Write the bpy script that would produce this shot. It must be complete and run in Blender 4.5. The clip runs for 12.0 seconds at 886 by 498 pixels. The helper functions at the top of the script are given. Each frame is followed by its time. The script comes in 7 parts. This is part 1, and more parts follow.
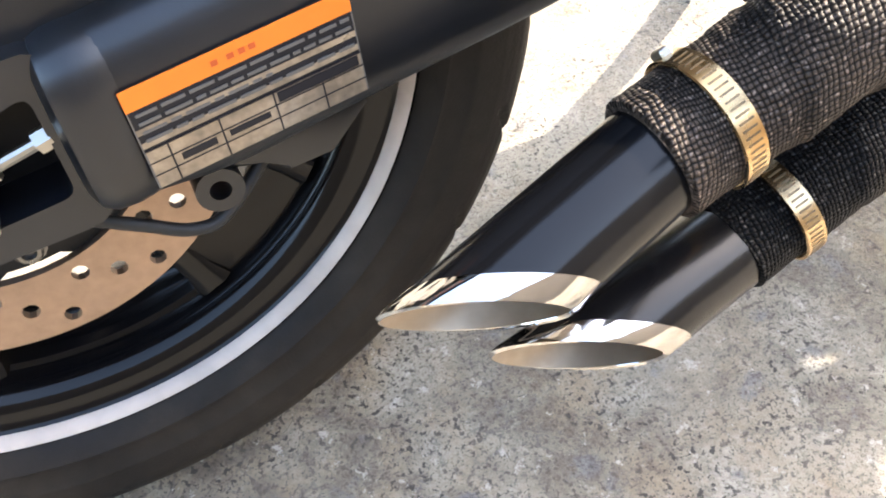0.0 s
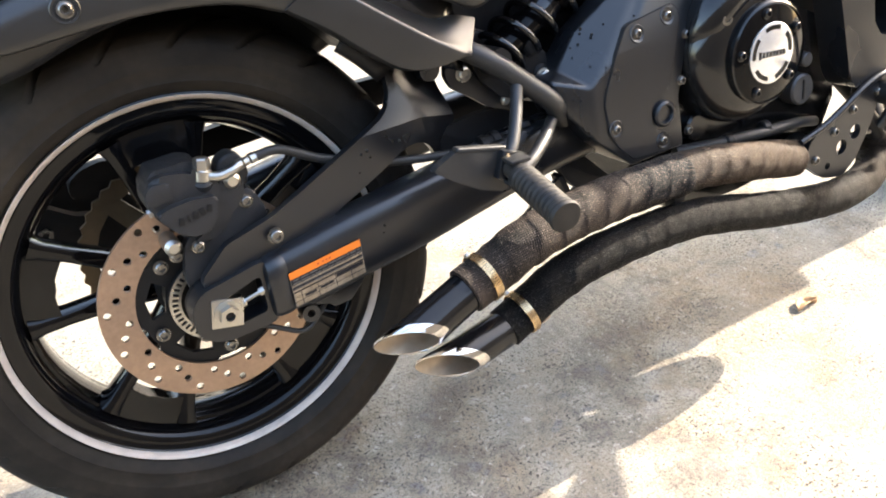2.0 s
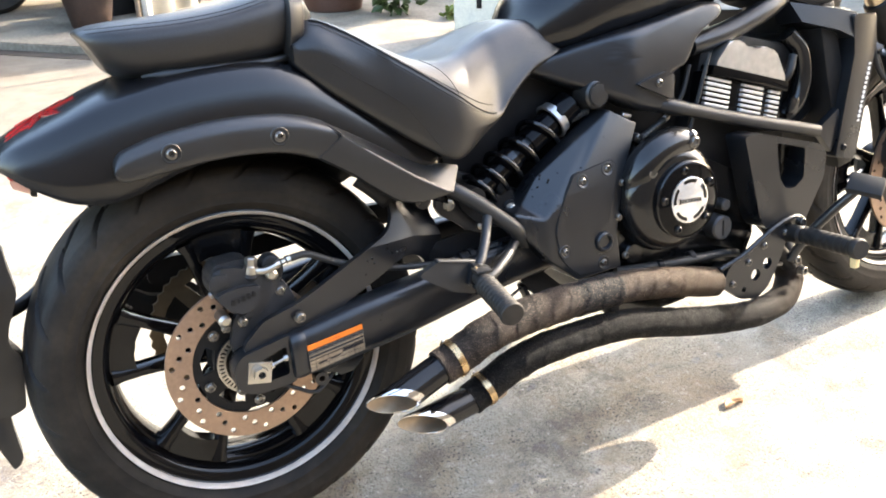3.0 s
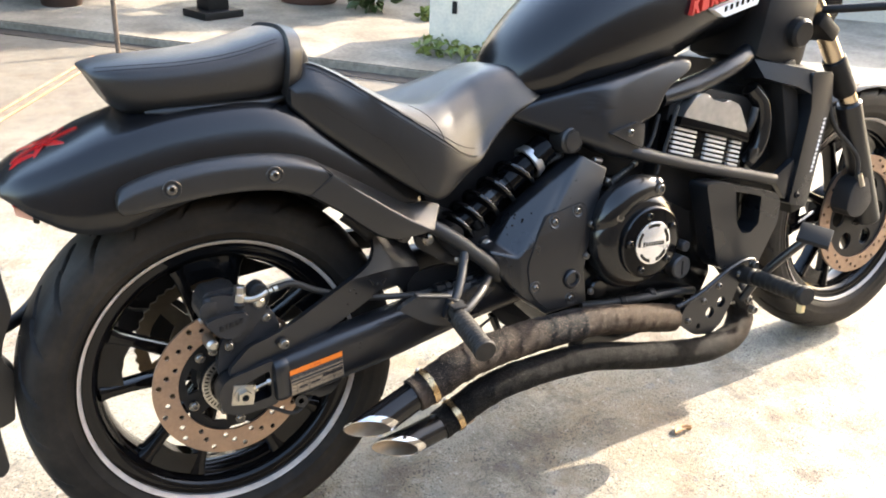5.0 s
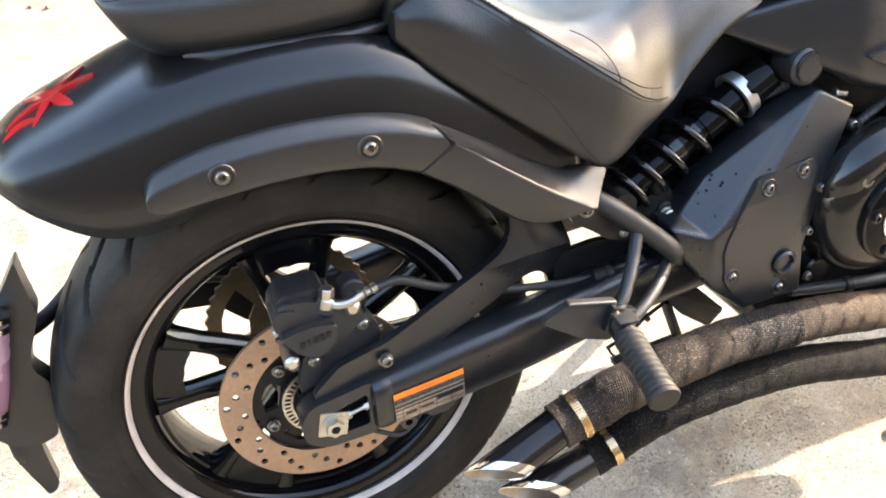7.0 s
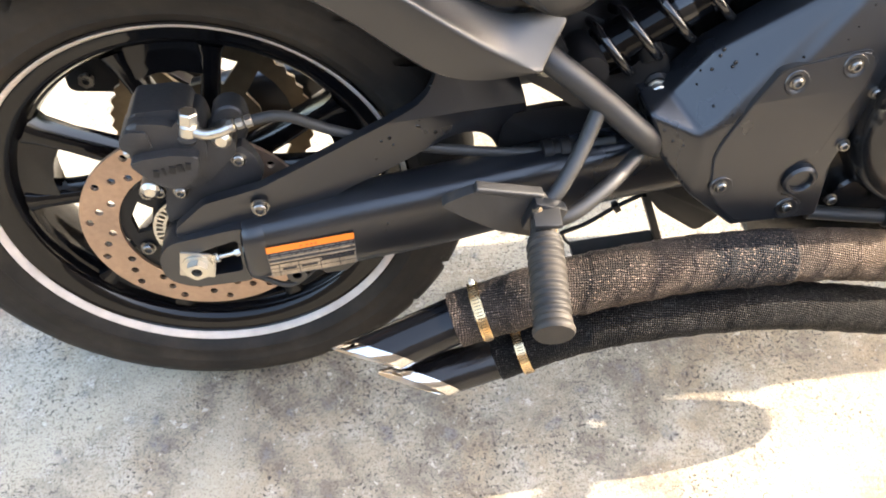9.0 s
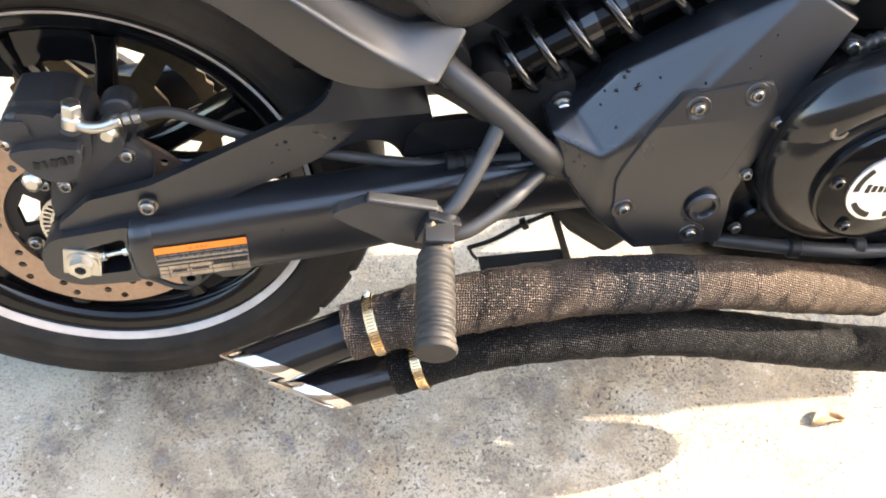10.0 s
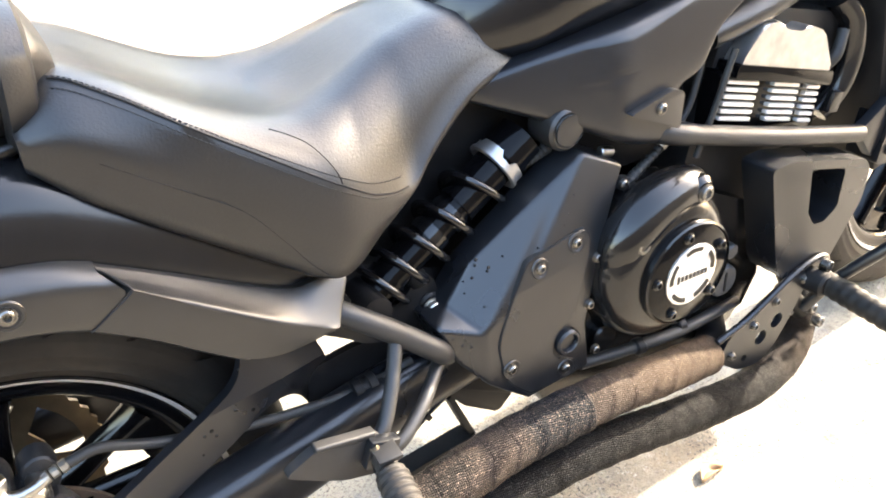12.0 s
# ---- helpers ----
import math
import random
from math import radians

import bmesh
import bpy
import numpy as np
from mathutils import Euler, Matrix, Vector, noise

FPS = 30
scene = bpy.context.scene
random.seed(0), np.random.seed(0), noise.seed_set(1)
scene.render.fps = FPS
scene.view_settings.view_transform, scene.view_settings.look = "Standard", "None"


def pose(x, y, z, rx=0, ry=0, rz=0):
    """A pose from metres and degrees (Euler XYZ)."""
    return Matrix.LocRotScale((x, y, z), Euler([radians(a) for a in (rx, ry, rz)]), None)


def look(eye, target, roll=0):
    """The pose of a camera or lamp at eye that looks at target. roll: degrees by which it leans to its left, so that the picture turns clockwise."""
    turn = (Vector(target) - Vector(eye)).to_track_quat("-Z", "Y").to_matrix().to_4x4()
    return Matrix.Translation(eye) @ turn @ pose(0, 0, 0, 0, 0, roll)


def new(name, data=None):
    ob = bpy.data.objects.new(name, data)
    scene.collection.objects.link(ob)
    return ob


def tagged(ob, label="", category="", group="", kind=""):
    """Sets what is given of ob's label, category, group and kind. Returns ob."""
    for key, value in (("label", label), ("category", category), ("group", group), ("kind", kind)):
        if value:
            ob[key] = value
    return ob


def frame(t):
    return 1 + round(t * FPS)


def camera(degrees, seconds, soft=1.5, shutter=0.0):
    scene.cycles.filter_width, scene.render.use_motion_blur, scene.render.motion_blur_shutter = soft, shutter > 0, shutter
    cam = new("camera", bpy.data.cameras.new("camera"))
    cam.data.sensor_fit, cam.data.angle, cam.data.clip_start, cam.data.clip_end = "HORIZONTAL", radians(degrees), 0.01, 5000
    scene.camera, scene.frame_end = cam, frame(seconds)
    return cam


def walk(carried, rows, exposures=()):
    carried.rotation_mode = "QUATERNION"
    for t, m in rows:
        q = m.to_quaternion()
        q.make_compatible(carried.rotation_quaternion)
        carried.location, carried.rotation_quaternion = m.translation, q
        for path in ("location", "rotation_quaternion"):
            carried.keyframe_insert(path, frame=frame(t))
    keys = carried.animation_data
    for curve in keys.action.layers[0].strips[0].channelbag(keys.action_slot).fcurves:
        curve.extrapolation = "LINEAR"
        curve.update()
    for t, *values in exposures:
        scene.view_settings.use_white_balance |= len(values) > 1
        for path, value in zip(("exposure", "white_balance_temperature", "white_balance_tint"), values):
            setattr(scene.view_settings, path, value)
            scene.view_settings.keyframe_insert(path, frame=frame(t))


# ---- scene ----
# The motorcycle's own frame: x ahead, y to its left, z up from the tyres' line. It leans on its side stand.
LEAN_DEG, SINK = 8.26, -0.0008
BIKE = pose(0, 0, 0, -LEAN_DEG, 0, 0) @ pose(0, 0, -SINK)

cam = camera(56.38, 12.0, soft=1.9)
# seconds, eye, target (in the motorcycle's frame), roll
PATH = [
    (0.0, (0.0879, -0.4490, 0.4853), (0.3310, 0.2470, -0.1903), -8.48),
    (0.5, (0.0729, -0.4944, 0.4857), (0.3670, 0.2178, -0.1516), -8.54),
    (0.8, (0.0524, -0.6375, 0.5246), (0.3663, 0.1133, -0.0564), -9.23),
    (1.0, (0.0312, -0.7173, 0.5523), (0.3629, 0.0390, -0.0116), -9.25),
    (1.5, (-0.0544, -0.8391, 0.5928), (0.3098, -0.0563, 0.0882), -8.98),
    (2.0, (-0.1381, -0.9901, 0.7352), (0.2630, -0.1784, 0.3104), -8.10),
    (2.5, (-0.1806, -1.0922, 0.7982), (0.2387, -0.2603, 0.4347), -6.96),
    (3.0, (-0.2229, -1.2913, 0.8363), (0.1876, -0.4310, 0.5340), -5.25),
    (3.5, (-0.2649, -1.4087, 0.8362), (0.1439, -0.5294, 0.5917), -4.62),
    (3.7, (-0.2790, -1.4497, 0.8376), (0.1350, -0.5668, 0.6163), -4.45),
    (5.3, (-0.2634, -1.2596, 0.9503), (0.1967, -0.4384, 0.6127), -1.75),
    (5.5, (-0.2379, -1.2090, 0.9297), (0.2172, -0.3910, 0.5781), -3.36),
    (6.0, (-0.1328, -1.0862, 0.9343), (0.2848, -0.2826, 0.5104), -2.78),
    (6.5, (-0.0996, -1.0264, 0.9694), (0.2330, -0.1985, 0.5178), -3.44),
    (7.0, (-0.0978, -0.9120, 0.9847), (0.1734, -0.0928, 0.4794), -3.89),
    (7.5, (0.0270, -0.8349, 0.9779), (0.1889, -0.0406, 0.3923), -2.32),
    (7.7, (0.1032, -0.8213, 0.9716), (0.2100, -0.0429, 0.3530), -2.79),
    (9.3, (0.1954, -0.7631, 0.9383), (0.2776, -0.0745, 0.2178), 0.56),
    (9.5, (0.2097, -0.7604, 0.9372), (0.3036, -0.0736, 0.2164), 2.02),
    (10.0, (0.2550, -0.7576, 0.9330), (0.3796, -0.0644, 0.2231), 5.31),
    (10.5, (0.2576, -0.7485, 0.9497), (0.4113, -0.0333, 0.2679), 4.32),
    (11.0, (0.2199, -0.7380, 0.9582), (0.4640, 0.0074, 0.3379), -0.05),
    (11.5, (0.1322, -0.7536, 0.9749), (0.4919, -0.0210, 0.3971), -3.09),
    (12.0, (0.1075, -0.7678, 1.0145), (0.5378, -0.0395, 0.4811), -3.63),
]
# seconds, stops, white balance: the film's camera opens up a little towards the end
EXPOSURES = [(0.0, 3.54, 7050, 15), (0.5, 3.53, 7050, 15), (1.0, 3.44, 7050, 15), (1.5, 3.12, 7050, 14), (2.0, 3.2, 7050, 14), (3.0, 3.29, 6950, 13), (3.5, 3.16, 6950, 13), (5.5, 2.93, 7050, 13), (6.5, 3.28, 7150, 13), (7.5, 3.49, 7450, 15), (9.5, 3.68, 7450, 15), (10.5, 3.83, 7250, 14), (11.0, 4.05, 7300, 14), (11.5, 4.03, 7250, 14), (12.0, 3.88, 7350, 14)]
walk(cam, [(t, BIKE @ look(eye, target, roll)) for t, eye, target, roll in PATH], EXPOSURES)

# ---- light ----
SUN_AZIMUTH, SUN_HEIGHT = radians(6.5), radians(28.5)
SUN_DIR = Vector((math.cos(SUN_AZIMUTH) * math.cos(SUN_HEIGHT), math.sin(SUN_AZIMUTH) * math.cos(SUN_HEIGHT), math.sin(SUN_HEIGHT)))   # towards the sun
world = bpy.data.worlds.new("sky")
scene.world = world
world.use_nodes = True
_n = world.node_tree.nodes
sky = _n.new("ShaderNodeTexSky")
sky.sky_type, sky.sun_disc = "NISHITA", False
sky.sun_elevation = math.asin(SUN_DIR.z)
sky.sun_rotation = math.atan2(SUN_DIR.x, SUN_DIR.y)
sky.air_density, sky.dust_density, sky.ozone_density = 1.3, 3.0, 2.0
_n["Background"].inputs["Strength"].default_value = 0.15
world.node_tree.links.new(sky.outputs["Color"], _n["Background"].inputs["Color"])
sun = new("sun", bpy.data.lights.new("sun", "SUN"))
sun.data.energy, sun.data.angle, sun.data.color = 2.3, radians(0.6), (1.0, 0.93, 0.80)
sun.matrix_world = look((0, 0, 8), Vector((0, 0, 8)) - SUN_DIR)

# ---- materials ----


def material(name, color, rough=0.5, metal=0.0, grain=0.0, grain_scale=60.0, bump=0.0, bump_scale=200.0,
             tint=None, tint_scale=6.0, tint_amount=0.5, coat=0.0, rough_var=0.08, spec=0.5):
    """A surface with large stains (tint), fine grain, uneven gloss and fine relief."""
    m = bpy.data.materials.new(name)
    m.use_nodes = True
    t = m.node_tree
    n, l = t.nodes, t.links
    b = n["Principled BSDF"]
    b.inputs["Metallic"].default_value = metal
    b.inputs["Coat Weight"].default_value = coat
    b.inputs["Coat Roughness"].default_value = 0.06
    b.inputs["Specular IOR Level"].default_value = spec
    co = n.new("ShaderNodeTexCoord")
    big = n.new("ShaderNodeTexNoise")
    big.inputs["Scale"].default_value, big.inputs["Detail"].default_value = tint_scale, 6
    fine = n.new("ShaderNodeTexNoise")
    fine.inputs["Scale"].default_value, fine.inputs["Detail"].default_value = grain_scale, 8
    for k in (big, fine):
        l.new(co.outputs["Object"], k.inputs["Vector"])
    ramp = n.new("ShaderNodeMapRange")
    ramp.inputs["From Min"].default_value, ramp.inputs["From Max"].default_value = 0.38, 0.68
    l.new(big.outputs["Fac"], ramp.inputs["Value"])
    mul = n.new("ShaderNodeMath")
    mul.operation = "MULTIPLY"
    mul.inputs[1].default_value = tint_amount if tint else 0.0
    l.new(ramp.outputs["Result"], mul.inputs[0])
    mix = n.new("ShaderNodeMix")
    mix.data_type = "RGBA"
    mix.inputs["A"].default_value = (*color, 1)
    mix.inputs["B"].default_value = (*(tint or color), 1)
    l.new(mul.outputs[0], mix.inputs["Factor"])
    g = n.new("ShaderNodeMapRange")
    g.inputs["To Min"].default_value, g.inputs["To Max"].default_value = 1 - grain, 1 + grain
    g.inputs["From Min"].default_value, g.inputs["From Max"].default_value = 0.25, 0.75
    l.new(fine.outputs["Fac"], g.inputs["Value"])
    sc = n.new("ShaderNodeVectorMath")
    sc.operation = "SCALE"
    l.new(mix.outputs["Result"], sc.inputs[0])
    l.new(g.outputs["Result"], sc.inputs["Scale"])
    l.new(sc.outputs[0], b.inputs["Base Color"])
    rr = n.new("ShaderNodeMapRange")
    rr.inputs["From Min"].default_value, rr.inputs["From Max"].default_value = 0.3, 0.7
    rr.inputs["To Min"].default_value, rr.inputs["To Max"].default_value = max(rough - rough_var, 0.02), min(rough + rough_var, 1)
    l.new(big.outputs["Fac"], rr.inputs["Value"])
    l.new(rr.outputs["Result"], b.inputs["Roughness"])
    if bump:
        bn = n.new("ShaderNodeTexNoise")
        bn.inputs["Scale"].default_value, bn.inputs["Detail"].default_value = bump_scale, 3
        l.new(co.outputs["Object"], bn.inputs["Vector"])
        bp = n.new("ShaderNodeBump")
        bp.inputs["Strength"].default_value, bp.inputs["Distance"].default_value = bump, 0.001
        l.new(bn.outputs["Fac"], bp.inputs["Height"])
        l.new(bp.outputs["Normal"], b.inputs["Normal"])
    return m


M_PAINT = material("satin_black_paint", (0.0032, 0.0034, 0.0042), 0.23, grain=0.1, tint=(0.007, 0.007, 0.0078), bump=0.03, bump_scale=900, rough_var=0.04, spec=0.42)
M_PLASTIC = material("grey_black_plastic", (0.0115, 0.0112, 0.0109), 0.34, grain=0.12, bump=0.12, bump_scale=1500, tint=(0.012, 0.0112, 0.0105), tint_amount=0.5, spec=0.55)
M_FRAME = material("satin_grey_black_paint", (0.0047, 0.0057, 0.0077), 0.33, grain=0.1, tint=(0.0076, 0.0088, 0.0108), bump=0.05, bump_scale=900, spec=0.55)
M_TUBE = material("weathered_grey_black_tube_paint", (0.0115, 0.0118, 0.0125), 0.48, grain=0.15, grain_scale=220, tint=(0.017, 0.0165, 0.016), tint_scale=16, bump=0.12, bump_scale=1100, spec=0.5)
M_GLOSS = material("gloss_black", (0.0025, 0.0025, 0.003), 0.12, grain=0.1, coat=0.06, rough_var=0.04, tint=(0.006, 0.0057, 0.0055), tint_amount=0.4, tint_scale=25, spec=0.22)
M_PLATE = material("deep_gloss_black", (0.0022, 0.0022, 0.0026), 0.10, grain=0.1, rough_var=0.03, spec=0.14)
M_SPRING = material("spring_enamel", (0.004, 0.004, 0.0045), 0.12, grain=0.1, coat=0.12, rough_var=0.03, spec=0.5)
M_TIP = material("black_powder_coat", (0.0035, 0.0036, 0.0042), 0.2, grain=0.1, coat=0.05, rough_var=0.05, spec=0.27)
M_COVER = material("satin_black_cover", (0.0052, 0.006, 0.0075), 0.3, grain=0.1, tint=(0.0072, 0.008, 0.0094), bump=0.08, bump_scale=1200, spec=0.62)
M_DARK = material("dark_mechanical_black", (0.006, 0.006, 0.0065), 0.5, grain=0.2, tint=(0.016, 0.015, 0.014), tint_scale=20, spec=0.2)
M_RUBBER = material("tyre_rubber", (0.0112, 0.0098, 0.0086), 0.58, grain=0.2, grain_scale=90, tint=(0.032, 0.026, 0.0195), tint_scale=11, tint_amount=0.85, bump=0.25, bump_scale=600, spec=0.17)
M_GROOVE = material("groove_rubber", (0.006, 0.006, 0.006), 0.9)
M_PEG = material("ribbed_peg_rubber", (0.011, 0.0102, 0.0095), 0.6, grain=0.2, tint=(0.030, 0.025, 0.020), tint_scale=30, tint_amount=0.6, bump=0.2, bump_scale=600, spec=0.3)
M_STRIPE = material("white_rim_tape", (0.5, 0.435, 0.375), 0.4, grain=0.14, tint=(0.3, 0.25, 0.21), tint_scale=14)
M_LEATHER = material("dark_grey_leather", (0.0085, 0.0083, 0.0085), 0.4, grain=0.12, grain_scale=300, tint=(0.0135, 0.0125, 0.0118), tint_amount=0.7, bump=0.28, bump_scale=420, spec=0.5)
M_SEATSIDE = material("black_seat_skirt", (0.006, 0.0056, 0.0052), 0.36, grain=0.1, bump=0.2, bump_scale=900)
M_THREAD = material("stitching_thread", (0.016, 0.0155, 0.015), 0.7)
M_CHROME = material("chrome", (0.60, 0.575, 0.55), 0.13, 1.0, grain=0.05, rough_var=0.05, tint=(0.20, 0.165, 0.14), tint_scale=48, tint_amount=0.85)


def hand_polished(m):
    """Long shallow ripples of hand polishing, along the pipe."""
    n, l = m.node_tree.nodes, m.node_tree.links
    co, mp, nz, bp = n.new("ShaderNodeTexCoord"), n.new("ShaderNodeMapping"), n.new("ShaderNodeTexNoise"), n.new("ShaderNodeBump")
    mp.inputs["Scale"].default_value = (3, 75, 38)
    nz.inputs["Scale"].default_value, nz.inputs["Detail"].default_value = 1.0, 0.6
    bp.inputs["Strength"].default_value, bp.inputs["Distance"].default_value = 1.0, 0.009
    l.new(co.outputs["Object"], mp.inputs["Vector"])
    l.new(mp.outputs["Vector"], nz.inputs["Vector"])
    l.new(nz.outputs["Fac"], bp.inputs["Height"])
    l.new(bp.outputs["Normal"], n["Principled BSDF"].inputs["Normal"])
    return m


M_LIP = hand_polished(material("polished_lip", (0.66, 0.63, 0.60), 0.10, 1.0, grain=0.05, rough_var=0.04))
M_STEEL = material("zinc_steel", (0.46, 0.445, 0.41), 0.34, 1.0, grain=0.15, tint=(0.34, 0.30, 0.23), tint_scale=60, bump=0.1)
M_INNER = material("raw_pipe_inside", (0.42, 0.34, 0.25), 0.48, 0.6, grain=0.15, tint=(0.26, 0.19, 0.13), tint_scale=40)
# the gold in this steel's colour stands in for warm ground reflections
M_CLAMP = material("gold_tinted_clamp_band", (0.74, 0.57, 0.35), 0.24, 1.0, grain=0.1, tint=(0.58, 0.34, 0.13), tint_scale=38, tint_amount=0.85)
M_DISC = material("brown_stained_brake_steel", (0.35, 0.24, 0.17), 0.45, 0.8, grain=0.12, grain_scale=150, tint=(0.25, 0.17, 0.118), tint_scale=18, bump=0.08, bump_scale=400)
M_BROWNSTEEL = material("dark_stained_steel", (0.17, 0.125, 0.075), 0.5, 0.7, grain=0.15, tint=(0.08, 0.06, 0.042), tint_scale=20)
M_BOLT = material("dark_zinc_screw", (0.20, 0.195, 0.185), 0.30, 1.0, grain=0.15, tint=(0.09, 0.08, 0.07), tint_scale=120)
M_DROP = material("water_drop", (0.002, 0.002, 0.002), 0.06, spec=0.28)
M_CASTING = material("cast_grey_aluminium", (0.024, 0.0245, 0.0265), 0.45, 0.3, grain=0.15, tint=(0.026, 0.025, 0.024), tint_scale=25, bump=0.35, bump_scale=500, spec=0.3)
M_PLUG = material("grey_cast_plug", (0.060, 0.060, 0.062), 0.42, 0.4, grain=0.15, tint=(0.04, 0.039, 0.038), tint_scale=25, bump=0.2, bump_scale=500)
M_SILVER = material("bare_aluminium", (0.50, 0.49, 0.475), 0.36, 0.9, grain=0.1, bump=0.15, bump_scale=500, tint=(0.22, 0.21, 0.20), tint_scale=40, tint_amount=0.35)
M_FIN = material("machined_fin_edge", (0.72, 0.71, 0.69), 0.4, 0.6, grain=0.08, tint=(0.5, 0.49, 0.47), tint_scale=60)
M_EMBLEM = material("brushed_emblem_plate", (0.80, 0.79, 0.78), 0.25, 0.75, grain=0.06)
M_ENGINE = material("engine_black_enamel", (0.0045, 0.0045, 0.0048), 0.17, grain=0.12, tint=(0.013, 0.0125, 0.012), tint_scale=12, bump=0.08, bump_scale=600, spec=0.45)
M_FORKTUBE = material("gold_fork_tube", (0.55, 0.45, 0.33), 0.25, 1.0, grain=0.05)
M_HOSE = material("black_rubber_hose", (0.02, 0.02, 0.02), 0.5, grain=0.1, spec=0.3)
M_ORANGE = material("orange_warning_band", (0.72, 0.17, 0.012), 0.45, grain=0.05)
M_BANDPRINT = material("dark_orange_print", (0.45, 0.07, 0.01), 0.45)
M_LABELBLACK = material("black_label_film", (0.007, 0.007, 0.010), 0.42, grain=0.1, spec=0.3)
M_LABELTAN = material("reflective_label_film", (0.30, 0.24, 0.17), 0.35, 0.5, grain=0.25, grain_scale=300, tint=(0.14, 0.11, 0.08), tint_scale=70, tint_amount=0.7)
M_PRINT = material("grey_label_print", (0.10, 0.092, 0.082), 0.5)
M_REDMARK = material("red_tank_marking", (0.50, 0.03, 0.02), 0.4)
M_WHITEMARK = material("white_marking", (0.7, 0.7, 0.68), 0.4)
M_RED = material("red_lamp_lens", (0.42, 0.012, 0.012), 0.15, coat=0.5, rough_var=0.03)
M_CLEARLENS = material("pinkish_clear_lens", (0.75, 0.42, 0.32), 0.12, coat=0.6, rough_var=0.03)
M_PINK = material("pink_foil_plate_cover", (0.26, 0.14, 0.2), 0.3, 0.2, tint=(0.42, 0.34, 0.38), tint_scale=14)
M_DARKPRINT = material("dark_print", (0.03, 0.02, 0.04), 0.5)
M_CLIP = material("yellow_clip", (0.65, 0.5, 0.25), 0.5)


def concrete():
    m = bpy.data.materials.new("stained_concrete")
    m.use_nodes = True
    t = m.node_tree
    n, l = t.nodes, t.links
    b = n["Principled BSDF"]
    co = n.new("ShaderNodeTexCoord")

    def noise_tex(scale, detail, rough=0.6):
        k = n.new("ShaderNodeTexNoise")
        k.inputs["Scale"].default_value, k.inputs["Detail"].default_value, k.inputs["Roughness"].default_value = scale, detail, rough
        l.new(co.outputs["Object"], k.inputs["Vector"])
        return k.outputs["Fac"]

    def span(v, a, c, lo=0.0, hi=1.0):
        k = n.new("ShaderNodeMapRange")
        for s, x in zip(("From Min", "From Max", "To Min", "To Max"), (a, c, lo, hi)):
            k.inputs[s].default_value = x
        l.new(v, k.inputs["Value"])
        return k.outputs["Result"]

    def blend(f, a, c):
        k = n.new("ShaderNodeMix")
        k.data_type = "RGBA"
        l.new(f, k.inputs["Factor"])
        for s, x in (("A", a), ("B", c)):
            if isinstance(x, tuple):
                k.inputs[s].default_value = (*x, 1)
            else:
                l.new(x, k.inputs[s])
        return k.outputs["Result"]

    def times(a, c):
        k = n.new("ShaderNodeMath")
        k.operation = "MULTIPLY"
        l.new(a, k.inputs[0])
        if isinstance(c, float):
            k.inputs[1].default_value = c
        else:
            l.new(c, k.inputs[1])
        return k.outputs[0]

    base = blend(span(noise_tex(3.1, 7), 0.38, 0.62), (0.292, 0.267, 0.205), (0.230, 0.210, 0.166))
    base = blend(times(span(noise_tex(8.0, 8, 0.7), 0.44, 0.60), 0.75), base, (0.245, 0.232, 0.189))               # greenish cement skin
    base = blend(times(span(noise_tex(4.6, 8, 0.72), 0.51, 0.61), 0.6), base, (0.187, 0.131, 0.077))              # rusty stains
    base = blend(times(span(noise_tex(1.7, 6), 0.52, 0.66), 0.5), base, (0.224, 0.165, 0.101))
    base = blend(times(span(noise_tex(16.0, 8, 0.7), 0.54, 0.64), 0.6), base, (0.304, 0.286, 0.243))               # worn light patches
    dirty = span(noise_tex(2.3, 5), 0.40, 0.58, 0.25, 1.0)
    base = blend(times(times(span(noise_tex(11.0, 10, 0.78), 0.49, 0.60), dirty), 0.72), base, (0.088, 0.073, 0.056))   # oil and dirt
    base = blend(times(times(span(noise_tex(5.2, 8, 0.75), 0.50, 0.61), dirty), 0.62), base, (0.094, 0.079, 0.061))      # broad grey-brown stains
    base = blend(times(span(noise_tex(21.0, 7, 0.65), 0.60, 0.66), 0.65), base, (0.138, 0.138, 0.146))                # bluish cement smears
    speckled = span(noise_tex(6.0, 6), 0.40, 0.60, 0.15, 1.0)
    base = blend(times(times(span(noise_tex(250.0, 5, 0.6), 0.56, 0.61), speckled), 0.85), base, (0.071, 0.058, 0.046))    # small pits
    base = blend(times(times(span(noise_tex(110.0, 6, 0.7), 0.58, 0.64), speckled), 0.8), base, (0.058, 0.050, 0.041))
    base = blend(times(span(noise_tex(75.0, 6, 0.7), 0.58, 0.70), 0.5), base, (0.320, 0.304, 0.261))
    clusters = span(noise_tex(8.5, 7, 0.65), 0.44, 0.58, 0.12, 1.0)
    base = blend(times(times(span(noise_tex(42.0, 10, 0.85), 0.56, 0.605), clusters), 0.68), base, (0.066, 0.059, 0.051))   # ragged grime in the worn skin
    base = blend(times(times(span(noise_tex(185.0, 4, 0.55), 0.565, 0.60), clusters), 0.95), base, (0.030, 0.026, 0.022))   # open pores
    base = blend(times(span(noise_tex(400.0, 3, 0.5), 0.60, 0.64), 0.75), base, (0.060, 0.052, 0.044))
    base = blend(times(span(noise_tex(52.0, 9, 0.75), 0.595, 0.625), 0.8), base, (0.36, 0.342, 0.30))                        # chipped light spots
    where = n.new("ShaderNodeSeparateXYZ")
    l.new(co.outputs["Object"], where.inputs[0])
    ragged = n.new("ShaderNodeMath")
    ragged.operation = "MULTIPLY_ADD"
